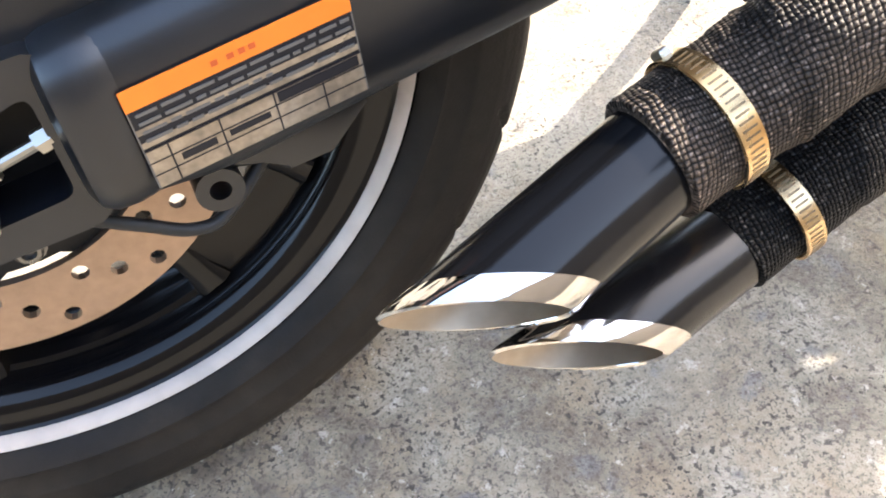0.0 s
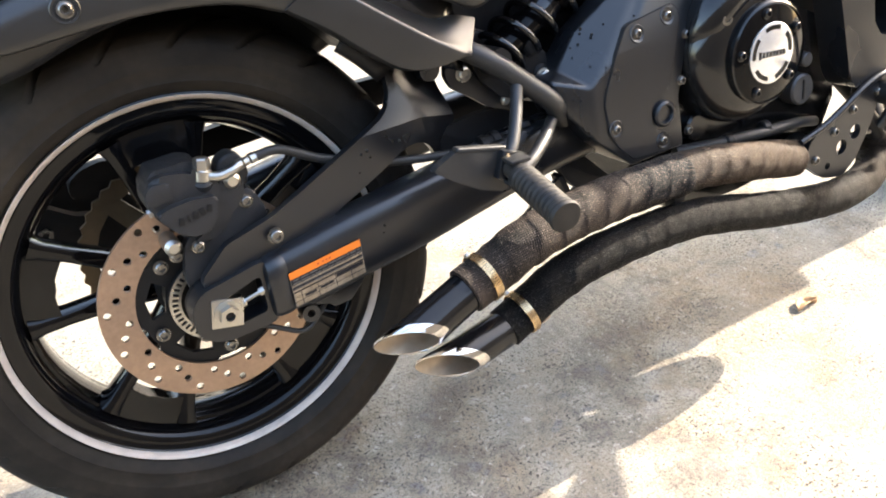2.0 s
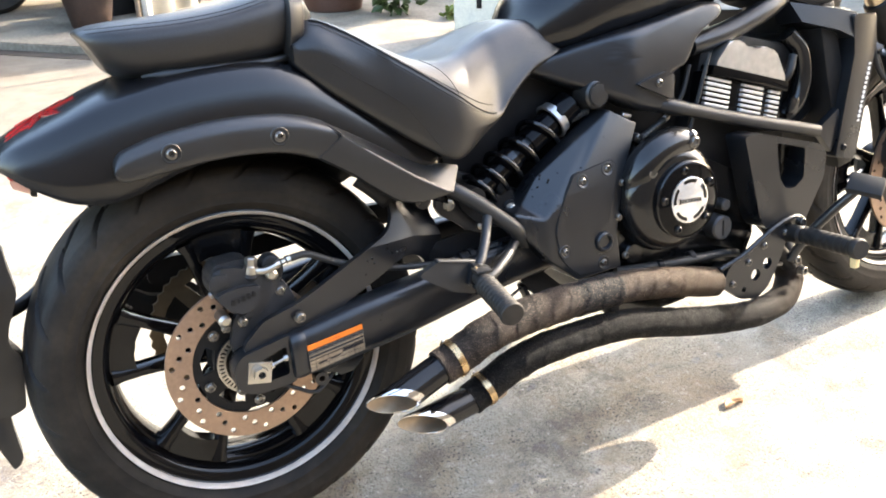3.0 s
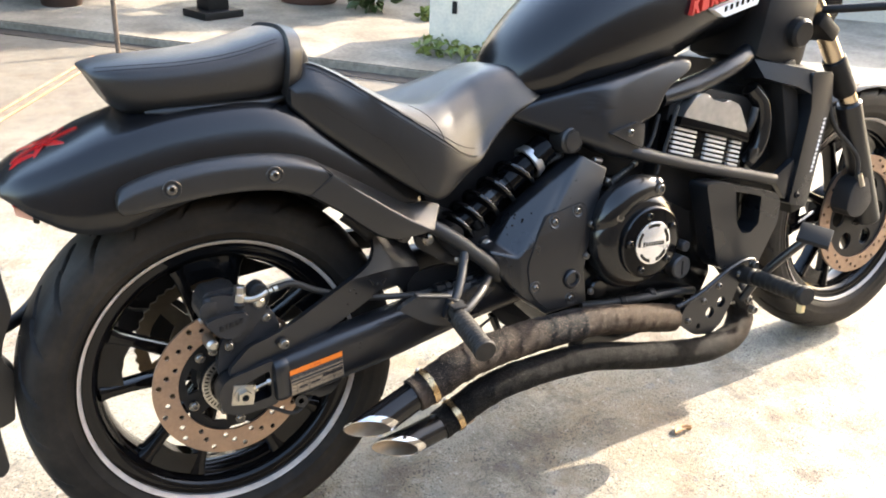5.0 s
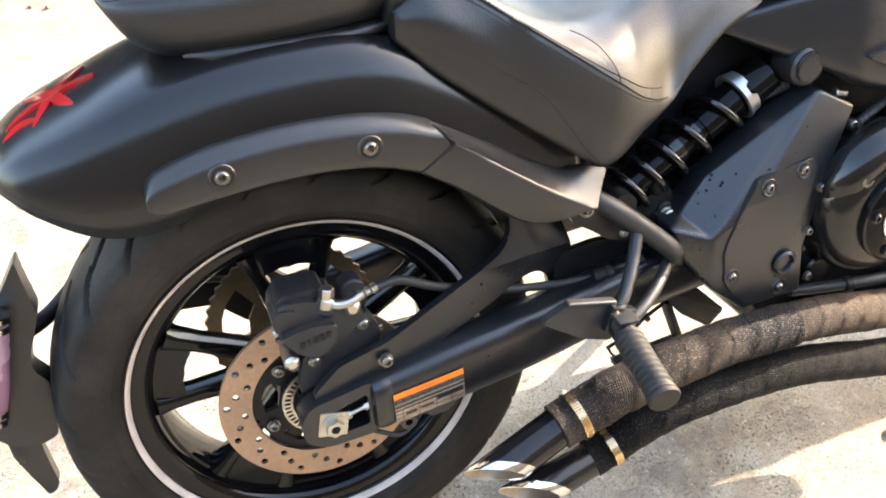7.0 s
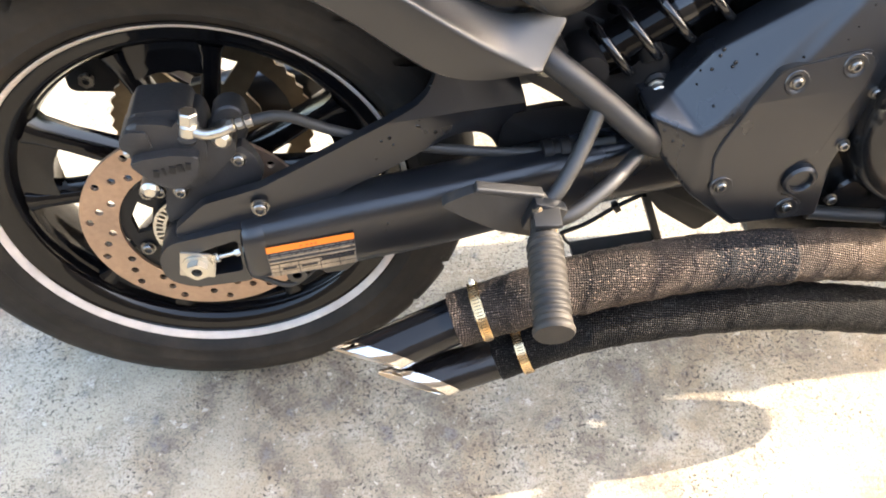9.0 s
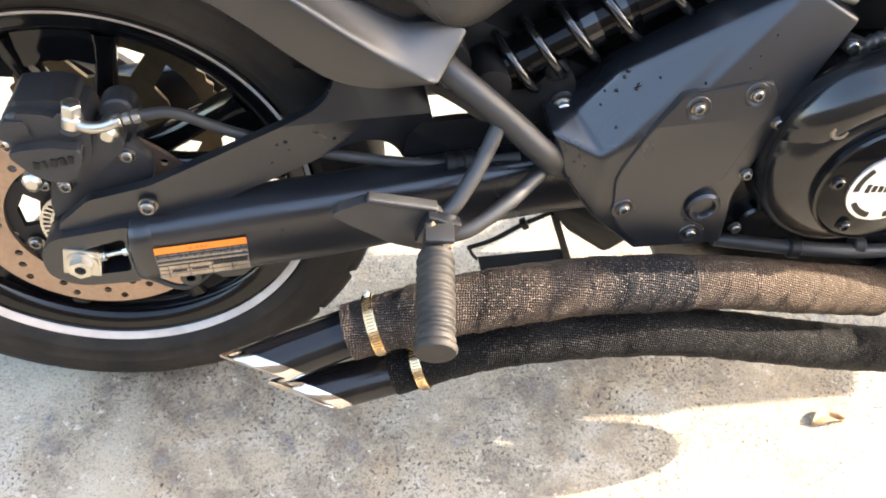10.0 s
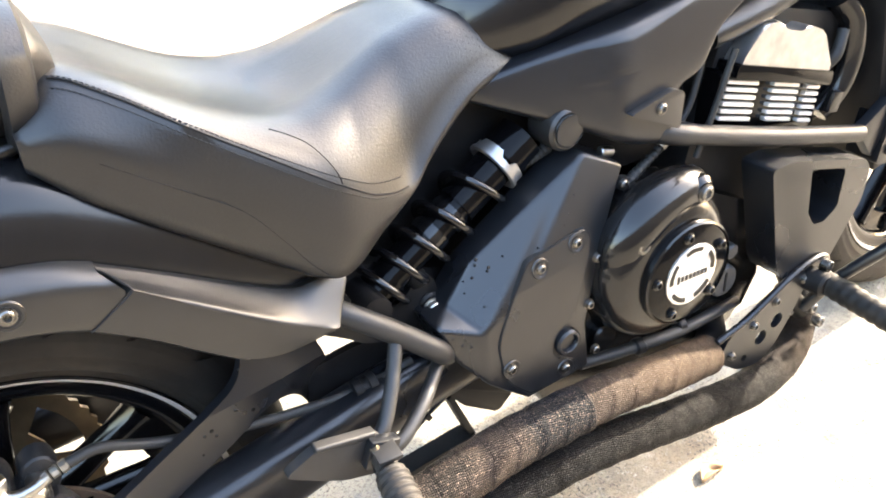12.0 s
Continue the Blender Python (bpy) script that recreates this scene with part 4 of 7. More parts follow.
for line_ in ([(-0.256, -0.030), (-0.240, -0.018), (-0.219, -0.010), (-0.190, -0.010), (-0.163, -0.022)], [(-0.226, -0.062), (-0.216, -0.030), (-0.205, 0.0), (-0.188, 0.030), (-0.176, 0.042)], [(-0.244, 0.040), (-0.222, 0.020), (-0.200, -0.034), (-0.186, -0.062)], [(-0.258, -0.052), (-0.242, -0.042), (-0.222, -0.050)]):
    pts = catmull([(x, y, 0) for x, y in line_], 6)
    bm = bmesh.new()
    rows_ = []
    for i, p in enumerate(pts):
        q = pts[min(i + 1, len(pts) - 1)] - pts[max(i - 1, 0)]
        side = Vector((-q.y, q.x, 0)).normalized() * (0.0012 + 0.0052 * math.sin(math.pi * i / (len(pts) - 1)) ** 0.7)
        rows_.append([bm.verts.new((v.x, v.y, fender_top(v.x, v.y) + h)) for v, h in ((p - side, 0.0065), (p + side, 0.0065), (p + side, -0.004), (p - side, -0.004))])
    for p, q in zip(rows_, rows_[1:]):
        for k in range(4):
            bm.faces.new((p[k], p[(k + 1) % 4], q[(k + 1) % 4], q[k]))
    bm.faces.new(rows_[0][::-1])
    bm.faces.new(rows_[-1])
    part("red_stroke", bm, M_RED, fend, "red brush-stroke marking on the fender tail")
lamp_box = part("tail_lamp", prism(rounded([(-0.268, 0.660), (-0.238, 0.652), (-0.241, 0.634), (-0.264, 0.644)], 0.002), -0.080, 0.080, 0.003), M_RED, fend, "red and clear tail lamp under the fender's end")
part("clear_lens", prism(rounded([(-0.264, 0.643), (-0.241, 0.633), (-0.243, 0.621), (-0.262, 0.631)], 0.002), -0.079, 0.079, 0.003), M_CLEARLENS, lamp_box)
part("lamp_housing", prism(rounded([(-0.238, 0.652), (-0.231, 0.650), (-0.235, 0.616), (-0.243, 0.619)], 0.002), -0.084, 0.084, 0.002), M_DARK, fend)
# fender stay covers


def blade(tops, feet, y_face, y_back, nose, at_end):
    """A curved cover between an upper and a lower line, its front crowned; nose pushes one end out to an arrowhead."""
    a, b = catmull_flat(tops, 6), catmull_flat(feet, 6)
    n = 36
    pick = lambda line, f: Vector(line[min(int(f * (len(line) - 1)), len(line) - 2)]).lerp(Vector(line[min(int(f * (len(line) - 1)), len(line) - 2) + 1]), f * (len(line) - 1) - min(int(f * (len(line) - 1)), len(line) - 2))
    prof = [(0.0, 0.0), (0.0, 0.42), (0.008, 0.54), (0.03, 0.64), (0.08, 0.74), (0.14, 0.835), (0.20, 0.905), (0.26, 0.952), (0.33, 0.98), (0.42, 0.992), (0.60, 1.0), (0.80, 1.0), (0.92, 0.985), (0.965, 0.95), (0.99, 0.86), (1.0, 0.70), (1.0, 0.0)]
    secs = []
    for i in range(n + 1):
        f = i / n
        t, u = pick(a, f), pick(b, f)
        e = max(0.0, 1 - (1 - f if at_end else f) / 0.35)
        secs.append([(t.x + (u.x - t.x) * v + nose * e * (1 - abs(2 * v - 1.1) ** 1.2 if abs(2 * v - 1.1) < 1 else 0), y_back + (y_face - y_back) * d, t.y + (u.y - t.y) * v) for v, d in prof])
    return loft(secs, closed=False)


stay = part("fender_stay_cover", blade([(-0.1392, 0.6425), (-0.1388, 0.6500), (-0.1340, 0.6600), (-0.120, 0.6690), (-0.070, 0.6825), (0.000, 0.690), (0.070, 0.688), (0.120, 0.679), (0.1525, 0.6665)], [(-0.1392, 0.6400), (-0.1388, 0.6350), (-0.1340, 0.6295), (-0.120, 0.6268), (-0.070, 0.632), (-0.010, 0.637), (0.045, 0.636), (0.090, 0.629), (0.1305, 0.6140)], -0.159, -0.118, 0.030, True), M_PLASTIC, bike, "dark grey plastic fender stay cover", smooth=50)
for x in (-0.066, 0.082):
    part("screw_cup", lathe(bmesh.new(), [(0.0125, -0.1600), (0.0135, -0.1590), (0.0135, -0.15), (0.0105, -0.15), (0.0105, -0.1597)], (x, 0, 0.6565), 28), M_PLASTIC, stay)
    part("screw_well", lathe(bmesh.new(), [(0.0, -0.1594), (0.0112, -0.1594), (0.0112, -0.152), (0.0, -0.152)], (x, 0, 0.6565), 28, closed=False), M_GROOVE, stay)
    bolt(stay, (x, -0.1594, 0.6565), 0.0062, 0.003, M_BOLT)
def along(points, f):
    line = catmull(points, 8)
    i = min(int(f * (len(line) - 1)), len(line) - 2)
    return line[i].lerp(line[i + 1], f * (len(line) - 1) - i)


edge_top = [(0.150, -0.141, 0.6665), (0.210, -0.139, 0.6310), (0.270, -0.137, 0.5935), (0.312, -0.136, 0.5715), (0.340, -0.135, 0.5700), (0.3675, -0.133, 0.5620)]
edge_crease = [(0.1725, -0.1590, 0.6440), (0.215, -0.1610, 0.6130), (0.262, -0.1625, 0.5790), (0.295, -0.1630, 0.5560), (0.320, -0.1630, 0.5400), (0.3405, -0.1620, 0.5290)]
edge_foot = [(0.1330, -0.1575, 0.6155), (0.177, -0.1585, 0.5860), (0.220, -0.1595, 0.5510), (0.2525, -0.1600, 0.5290), (0.290, -0.1605, 0.5215), (0.3395, -0.1610, 0.5265)]
secs = []
for i in range(41):
    t_, c_, f_ = along(edge_top, i / 40), along(edge_crease, i / 40), along(edge_foot, i / 40)
    out_ = Vector((0, -0.0012, 0))
    full = (c_ - t_).cross(Vector((1, 0, -0.7))).normalized() * -0.0009   # the upper face is a little full
    secs.append([Vector((t_.x, -0.095, t_.z - 0.004)), t_ + Vector((0, 0.006, -0.0005)), t_ + Vector((0, 0.001, 0.0004)), t_.lerp(c_, 0.06) + full * 0.3, t_.lerp(c_, 0.30) + full, t_.lerp(c_, 0.60) + full, t_.lerp(c_, 0.84) + full * 0.5, t_.lerp(c_, 0.93) + full * 0.1, c_.lerp(f_, 0.015) + out_ * 0.3, c_.lerp(f_, 0.08) + out_ * 0.9, c_.lerp(f_, 0.5) + out_ * 1.6, c_.lerp(f_, 0.93) + out_, f_ + Vector((0, 0.003, 0)), Vector((f_.x, -0.100, f_.z + 0.004))])
ahead = (secs[-1][4] - secs[-2][4]).normalized()
mid_ = sum((Vector(p) for p in secs[-1]), Vector()) / len(secs[-1])
for a_ in (30, 60, 85):   # its end is rounded over
    secs.append([p.lerp(mid_, 0.16 * (1 - math.cos(radians(a_)))) + ahead * 0.0045 * math.sin(radians(a_)) for p in secs[40]])
part("front_cover", loft(secs, closed=False), M_PLASTIC, stay, "dark grey plastic front stay cover", smooth=42)
part("cover_joint", tube(bmesh.new(), catmull([(0.1515, -0.1395, 0.6635), (0.1620, -0.1500, 0.6555), (0.1705, -0.1580, 0.6475), (0.1728, -0.1602, 0.6435), (0.1690, -0.1606, 0.6390), (0.155, -0.1600, 0.6300), (0.1340, -0.1588, 0.6165)], 5), 0.0009, 6), M_GROOVE, stay)
part("far_cover", prism(rounded([(-0.12, 0.635), (-0.07, 0.682), (0.07, 0.688), (0.20, 0.643), (0.34, 0.575), (0.34, 0.53), (0.26, 0.521), (0.188, 0.579), (0.09, 0.629), (-0.03, 0.637)], 0.01), 0.120, 0.155, 0.006), M_PLASTIC, stay)
# liner under the fender
part("inner_liner", loft([[(AX + r * math.cos(radians(a)), y, AZ + r * math.sin(radians(a))) for y, r in ((-0.112, 0.334), (-0.10, 0.345), (0.0, 0.350), (0.10, 0.345), (0.118, 0.325), (0.120, 0.27))] for a in range(38, 124, 4)], caps=False, closed=False), M_DARK, fend, solid=0.003)
part("liner_lip", loft([[(AX + r * math.cos(radians(a)), y, AZ + r * math.sin(radians(a))) for y, r in ((-0.108, 0.314), (-0.112, 0.325), (-0.111, 0.337))] for a in range(39, 53, 2)], caps=False, closed=False), M_DARK, fend, solid=0.003)

# seats
pill_rows = between([(-0.160, 0.785, 0.818, 0.060), (-0.154, 0.762, 0.823, 0.084), (-0.120, 0.746, 0.829, 0.105), (-0.05, 0.742, 0.832, 0.116), (0.03, 0.744, 0.838, 0.119), (0.09, 0.746, 0.850, 0.117), (0.135, 0.752, 0.860, 0.110), (0.160, 0.765, 0.852, 0.102), (0.176, 0.785, 0.825, 0.085)], 4)
pill = part("pillion_seat", loft([body_section(x + 0.026 * rake, z0, z1, w, sharp=3.0, low=w * 0.84, lean=-0.027 * rake) for x, z0, z1, w in pill_rows for rake in (min(1.0, max(0.0, (0.06 - x) / 0.2)),)]), M_LEATHER, bike, "dark grey leather pillion seat with stitched seam", smooth=50)
part("seat_strap", loft([body_section(x + 0.002, z0 - 0.004, z1, w, sharp=3.2, lean=0.012) for x, z0, z1, w in ((0.128, 0.752, 0.858, 0.108), (0.132, 0.750, 0.865, 0.1145), (0.152, 0.757, 0.861, 0.1095), (0.156, 0.762, 0.852, 0.101))]), M_LEATHER, pill, "leather strap across the pillion seat", smooth=50)
for o in (0.0, 0.005):
    part("seam", bent([(-0.135, -0.088, 0.822 - o), (-0.09, -0.099 - o * .2, 0.823 - o), (-0.02, -0.107 - o * .2, 0.824 - o), (0.05, -0.109 - o * .2, 0.831 - o), (0.12, -0.102 - o * .2, 0.846 - o)], 0.0005, 6, 6), M_GROOVE, pill)
part("pillion_base", loft([body_section(*r, sharp=3.2) for r in ((-0.075, 0.742, 0.764, 0.080), (-0.05, 0.738, 0.768, 0.100), (0.03, 0.737, 0.768, 0.104), (0.09, 0.740, 0.766, 0.102), (0.14, 0.748, 0.768, 0.092))]), M_SEATSIDE, pill, smooth=50)

# rows of x, top, dish of the middle, half width and height of the seam, half width and height of the lower edge
seat_rows = between([(0.130, 0.792, 0, 0.080, 0.785, 0.118, 0.745), (0.165, 0.810, 0.004, 0.094, 0.806, 0.128, 0.711), (0.205, 0.798, 0.010, 0.116, 0.788, 0.134, 0.679), (0.25, 0.771, 0.014, 0.137, 0.757, 0.139, 0.645),
                     (0.30, 0.744, 0.016, 0.150, 0.722, 0.146, 0.608), (0.345, 0.732, 0.015, 0.158, 0.690, 0.158, 0.580), (0.375, 0.732, 0.013, 0.159, 0.669, 0.153, 0.577), (0.41, 0.739, 0.010, 0.149, 0.646, 0.141, 0.596),
                     (0.456, 0.754, 0.006, 0.127, 0.634, 0.122, 0.619), (0.49, 0.764, 0.004, 0.114, 0.664, 0.112, 0.648), (0.545, 0.772, 0, 0.100, 0.702, 0.098, 0.686), (0.595, 0.762, 0, 0.089, 0.716, 0.087, 0.701), (0.622, 0.748, 0, 0.074, 0.718, 0.073, 0.706), (0.636, 0.728, 0, 0.050, 0.716, 0.050, 0.709)], 5)


def seat_half(x, top, dish, ys, zs, yb, zb):
    """One half of the seat's section, from the middle of its top to the middle of its foot."""
    drop, h, wide = top - zs, zs - zb, max(ys, yb) + 0.003
    return [(0, top - dish), (ys * 0.35, top - dish * 0.75), (ys * 0.58, top - dish * 0.2 - drop * 0.03), (ys * 0.74, top - drop * 0.16), (ys * 0.86, top - drop * 0.40), (ys * 0.945, top - drop * 0.70), (ys, zs),
            (ys * 0.75 + wide * 0.25 + 0.001, zs - h * 0.12), (wide - 0.001, zs - h * 0.30), (wide, zs - h * 0.48), (wide - 0.0005, zs - h * 0.56), (yb * 0.65 + wide * 0.35, zs - h * 0.84), (yb, zb + 0.004), (yb - 0.004, zb), (yb * 0.5, zb + 0.006), (0, zb + 0.01)]


def seat_section(*row):
    half = seat_half(*row)
    return [(row[0], -y, z) for y, z in half] + [(row[0], y, z) for y, z in half[-2:0:-1]]


def seat_point(x, f, lift=0.0004):
    """A point of the seat's near half: f 0 at its middle, 6 at its seam, 12 at its lower edge."""
    a, b = [(p, q) for p, q in zip(seat_rows, seat_rows[1:]) if p[0] <= x <= q[0]][0]
    half = seat_half(*(a + (b - a) * (x - a[0]) / (b[0] - a[0])))
    i = min(int(f), len(half) - 2)
    (y0, z0), (y1, z1) = half[i], half[i + 1]
    d = Vector((0, y1 - y0, z1 - z0)).normalized()
    return Vector((x, -(y0 + (y1 - y0) * (f - i)) - d.z * -lift, z0 + (z1 - z0) * (f - i) + d.y * lift))


saddle = part("rider_seat", loft([seat_section(*r) for r in seat_rows]), M_LEATHER, bike, "dark grey leather rider seat, dished, with twin stitched seams", smooth=60)
xs_ = [0.166 + 0.284 * i / 40 for i in range(41)]
part("seam_groove", tube(bmesh.new(), [seat_point(x, 6.0) for x in xs_], 0.0010, 6), M_GROOVE, saddle)
for f_ in (5.6, 6.55):   # stitches on both sides of the seam
    run = [seat_point(0.166 + 0.280 * i / 160, f_, 0.0007) for i in range(161)]
    for i in range(0, 158, 2):
        part("stitch", tube(bmesh.new(), [run[i], run[i].lerp(run[i + 2], 0.62)], 0.0006, 5), M_THREAD, saddle)
part("cross_seam", tube(bmesh.new(), catmull([seat_point(0.368, 6.0), (0.3663, -0.1558, 0.6853), (0.3587, -0.1500, 0.7003), (0.3477, -0.1416, 0.7148), (0.3330, -0.1362, 0.7256), (0.3190, -0.1310, 0.7330)], 6), 0.0005, 6), M_GROOVE, saddle)
part("lower_seam", tube(bmesh.new(), catmull([seat_point(0.346, 12.0), seat_point(0.328, 11.2), seat_point(0.31, 10.6), seat_point(0.28, 10.0), seat_point(0.24, 10.0), seat_point(0.18, 10.0)], 6), 0.0004, 6), M_GROOVE, saddle)
bm = bmesh.new()
for i in range(13):   # punched holes near the nose
    for j in range(9):
        c_, r_ = seat_point(0.525 + 0.0062 * i, 3.2 + 0.36 * j + 0.18 * (i % 2), 0.0006), 0.00055
        vs_ = [bm.verts.new(c_ + Vector((r_ * math.cos(k * 1.047), r_ * 0.6 * math.sin(k * 1.047), r_ * math.sin(k * 1.047)))) for k in range(6)]
        bm.faces.new(vs_)
tagged(part("perforations", bm, M_GROOVE, saddle), kind="stuff")

# tank
tank_rows = between([(0.548, 0.705, 0.765, 0.045, 0.05), (0.575, 0.700, 0.810, 0.075, 0.09), (0.63, 0.695, 0.864, 0.105, 0.120), (0.70, 0.702, 0.915, 0.128, 0.134), (0.80, 0.715, 0.962, 0.146, 0.142), (0.90, 0.738, 0.984, 0.152, 0.140), (1.0, 0.775, 0.988, 0.148, 0.130), (1.08, 0.790, 0.972, 0.130, 0.115), (1.125, 0.81, 0.935, 0.100, 0.095), (1.14, 0.83, 0.90, 0.06, 0.06)], 5)
tank = part("fuel_tank", loft([body_section(x, z0, z1, h, sharp=2.4, low=lo_) for x, z0, z1, h, lo_ in tank_rows]), M_PAINT, bike, "satin black teardrop fuel tank with red and white markings", smooth=60)
for i in range(8):
    h_ = 0.034 - 0.0016 * i
    x_, z_ = 0.900 + 0.0235 * i, 0.862 + 0.0060 * i
    part("red_mark", prism([(x_, z_ - h_ / 2), (x_ + 0.004, z_ - h_ / 2), (x_ + 0.007, z_ - h_ * 0.1), (x_ + 0.013, z_ - h_ / 2 + 0.003), (x_ + 0.019, z_ - h_ / 2 + 0.004), (x_ + 0.0135, z_ + h_ * 0.05), (x_ + 0.021, z_ + h_ / 2 + 0.002), (x_ + 0.015, z_ + h_ / 2 + 0.001), (x_ + 0.008, z_ + h_ * 0.12), (x_ + 0.006, z_ + h_ / 2)] if i % 2 == 0 else [(x_, z_ - h_ / 2), (x_ + 0.017, z_ - h_ / 2 + 0.004), (x_ + 0.019, z_ + h_ / 2), (x_ + 0.004, z_ + h_ / 2 - 0.002)], -0.1555, -0.140), M_REDMARK, tank)
band_ = part("white_mark", prism([(0.955, 0.853), (1.082, 0.884), (1.070, 0.858), (0.985, 0.838)], -0.1556, -0.138), M_WHITEMARK, tank)
for i in range(6):
    part("dark_mark", prism([(0.982 + 0.0145 * i, 0.8475 + 0.0035 * i), (0.9885 + 0.0145 * i, 0.8490 + 0.0035 * i), (0.9900 + 0.0145 * i, 0.8590 + 0.0035 * i), (0.9825 + 0.0145 * i, 0.8570 + 0.0035 * i)], -0.1562, -0.150), M_PAINT, band_)
panel = part("side_panel", pillow(smooth_loop([(0.535, 0.690), (0.582, 0.708), (0.66, 0.728), (0.772, 0.748), (0.855, 0.763), (0.902, 0.768), (0.926, 0.762), (0.924, 0.747), (0.893, 0.731), (0.866, 0.714), (0.850, 0.690), (0.835, 0.668), (0.800, 0.650), (0.793, 0.612), (0.780, 0.590), (0.730, 0.600), (0.690, 0.620), (0.62, 0.650), (0.57, 0.672)], 4), (0.745, 0.690), 0.016, lambda x, z: -0.154 + 1.2 * max(0.0, z - 0.655) ** 2 + 0.40 * max(0.0, 0.715 - x) * min(1.0, max(0.0, (0.715 - x) / 0.03)), -0.04), M_FRAME, bike, "satin black frame side panel", smooth=60)
part("bracket_lug", prism(rounded([(0.711, 0.647), (0.775, 0.662), (0.792, 0.655), (0.790, 0.610)], 0.005), -0.164, -0.140, 0.006, 3), M_FRAME, panel)
bolt(panel, (0.757, -0.164, 0.644), 0.006, 0.004, M_BOLT)
cap = part("pivot_cap", lathe(bmesh.new(), [(0.0, -0.1330), (0.0165, -0.1330), (0.0185, -0.1325), (0.0190, -0.1305), (0.0215, -0.1305), (0.0250, -0.1270), (0.0258, -0.1200), (0.0258, -0.0900), (0.0, -0.0900)], (0.6526, 0, 0.6356), 48, closed=False), M_PLASTIC, panel, "round black plastic pivot cap")
for i in range(5):
    a0 = radians(72 * i)
    pts = [(0.6526 + 0.0185 * math.cos(a0 + 0.09 * j), -0.1332, 0.6356 + 0.0185 * math.sin(a0 + 0.09 * j)) for j in range(11)]
    part("cap_groove", tube(bmesh.new(), [Vector(p) for p in pts], 0.0008, 6), M_GROOVE, cap)

# frame tubes
frame_ob = part("frame", bent([(0.344, -0.124, 0.531), (0.362, -0.138, 0.520), (0.388, -0.147, 0.501), (0.417, -0.152, 0.476), (0.450, -0.158, 0.446), (0.468, -0.148, 0.425), (0.50, -0.115, 0.395)], 0.0130), M_TUBE, bike, "satin grey-black tubular steel frame")
part("lower_tube", bent([(0.745, -0.118, 0.612), (0.80, -0.148, 0.596), (0.95, -0.160, 0.553), (1.05, -0.165, 0.527), (1.155, -0.165, 0.500)], [0.0145] * 10 + [0.0125] * 23), M_TUBE, frame_ob)
part("upper_tube", bent([(0.86, -0.125, 0.695), (0.95, -0.128, 0.712), (1.05, -0.125, 0.742), (1.13, -0.105, 0.770)], 0.0195), M_FRAME, frame_ob)
part("steering_head", rod((1.12, 0, 0.88), (1.17, 0, 0.74), 0.035, 24, 0.004), M_FRAME, frame_ob)
part("far_upper_tube", bent([(0.86, 0.125, 0.695), (1.0, 0.13, 0.73), (1.13, 0.105, 0.770)], 0.0195), M_FRAME, frame_ob)
part("far_lower_tube", bent([(0.775, 0.150, 0.604), (1.155, 0.165, 0.500)], 0.0125), M_FRAME, frame_ob)
part("gusset_plate", prism(rounded([(0.342, 0.505), (0.352, 0.511), (0.371, 0.511), (0.438, 0.455), (0.432, 0.426), (0.397, 0.439), (0.374, 0.457), (0.348, 0.474), (0.34, 0.49)], 0.006), -0.096, -0.086, 0.003), M_FRAME, frame_ob)
bolt(frame_ob, (0.3649, -0.0965, 0.4898), 0.0085, 0.008, M_STEEL)
bolt(frame_ob, (0.4229, -0.0965, 0.4420), 0.0055, 0.005, M_STEEL)
part("cross_member", rod((0.40, -0.13, 0.50), (0.40, 0.13, 0.50), 0.018, 16), M_DARK, frame_ob)
part("pivot_plate", prism(rounded([(0.325, 0.36), (0.328, 0.425), (0.385, 0.432), (0.46, 0.43), (0.55, 0.40), (0.555, 0.295), (0.48, 0.335)], 0.006), -0.085, -0.075, 0.002), M_DARK, frame_ob)
# black filler added to keep the gap by the pivot dark
part("pivot_filler", prism(rounded([(0.470, 0.352), (0.525, 0.345), (0.585, 0.285), (0.560, 0.262), (0.509, 0.300)], 0.006), -0.116, -0.104, 0.002), M_DARK, frame_ob)
part("rear_subframe", block((0.18, 0.16, 0.05), (0.455, 0.0, 0.485), (0, 25, 0), 0.01), M_DARK, frame_ob)
part("battery_box", prism(rounded([(0.36, 0.54), (0.42, 0.60), (0.56, 0.69), (0.70, 0.70), (0.72, 0.50), (0.56, 0.44), (0.46, 0.48)], 0.02), -0.045, 0.09, 0.005), M_DARK, frame_ob)

# pillion footrest
rest = part("pillion_rest", prism(rounded([(0.249, 0.421), (0.254, 0.426), (0.280, 0.437), (0.345, 0.422), (0.360, 0.408), (0.340, 0.372), (0.304, 0.384), (0.270, 0.406)], 0.004), -0.212, -0.200, 0.003), M_TUBE, bike, "satin black pillion footrest hanger with a folded ribbed rubber peg")
part("flange", block((0.066, 0.013, 0.0065), (0.313, -0.2065, 0.4310), (0, 12.5, 0), 0.0028, 4), M_TUBE, rest)
part("hanger_tube", bent([(0.4045, -0.155, 0.474), (0.390, -0.172, 0.451), (0.374, -0.188, 0.430), (0.358, -0.200, 0.413), (0.335, -0.205, 0.400)], 0.0078), M_TUBE, rest)
part("hanger_tube", bent([(0.455, -0.152, 0.418), (0.435, -0.169, 0.411), (0.414, -0.185, 0.404), (0.377, -0.204, 0.391), (0.345, -0.206, 0.384)], 0.0078), M_TUBE, rest)
part("peg_bracket", block((0.034, 0.014, 0.034), (0.346, -0.216, 0.404), (0, 20, 0), 0.003), M_FRAME, rest)
for dz in (-0.015, 0.013):
    part("clevis_plate", block((0.026, 0.026, 0.005), (0.345, -0.232, 0.403 + dz), (0, 0, -5), 0.002), M_TUBE, rest)
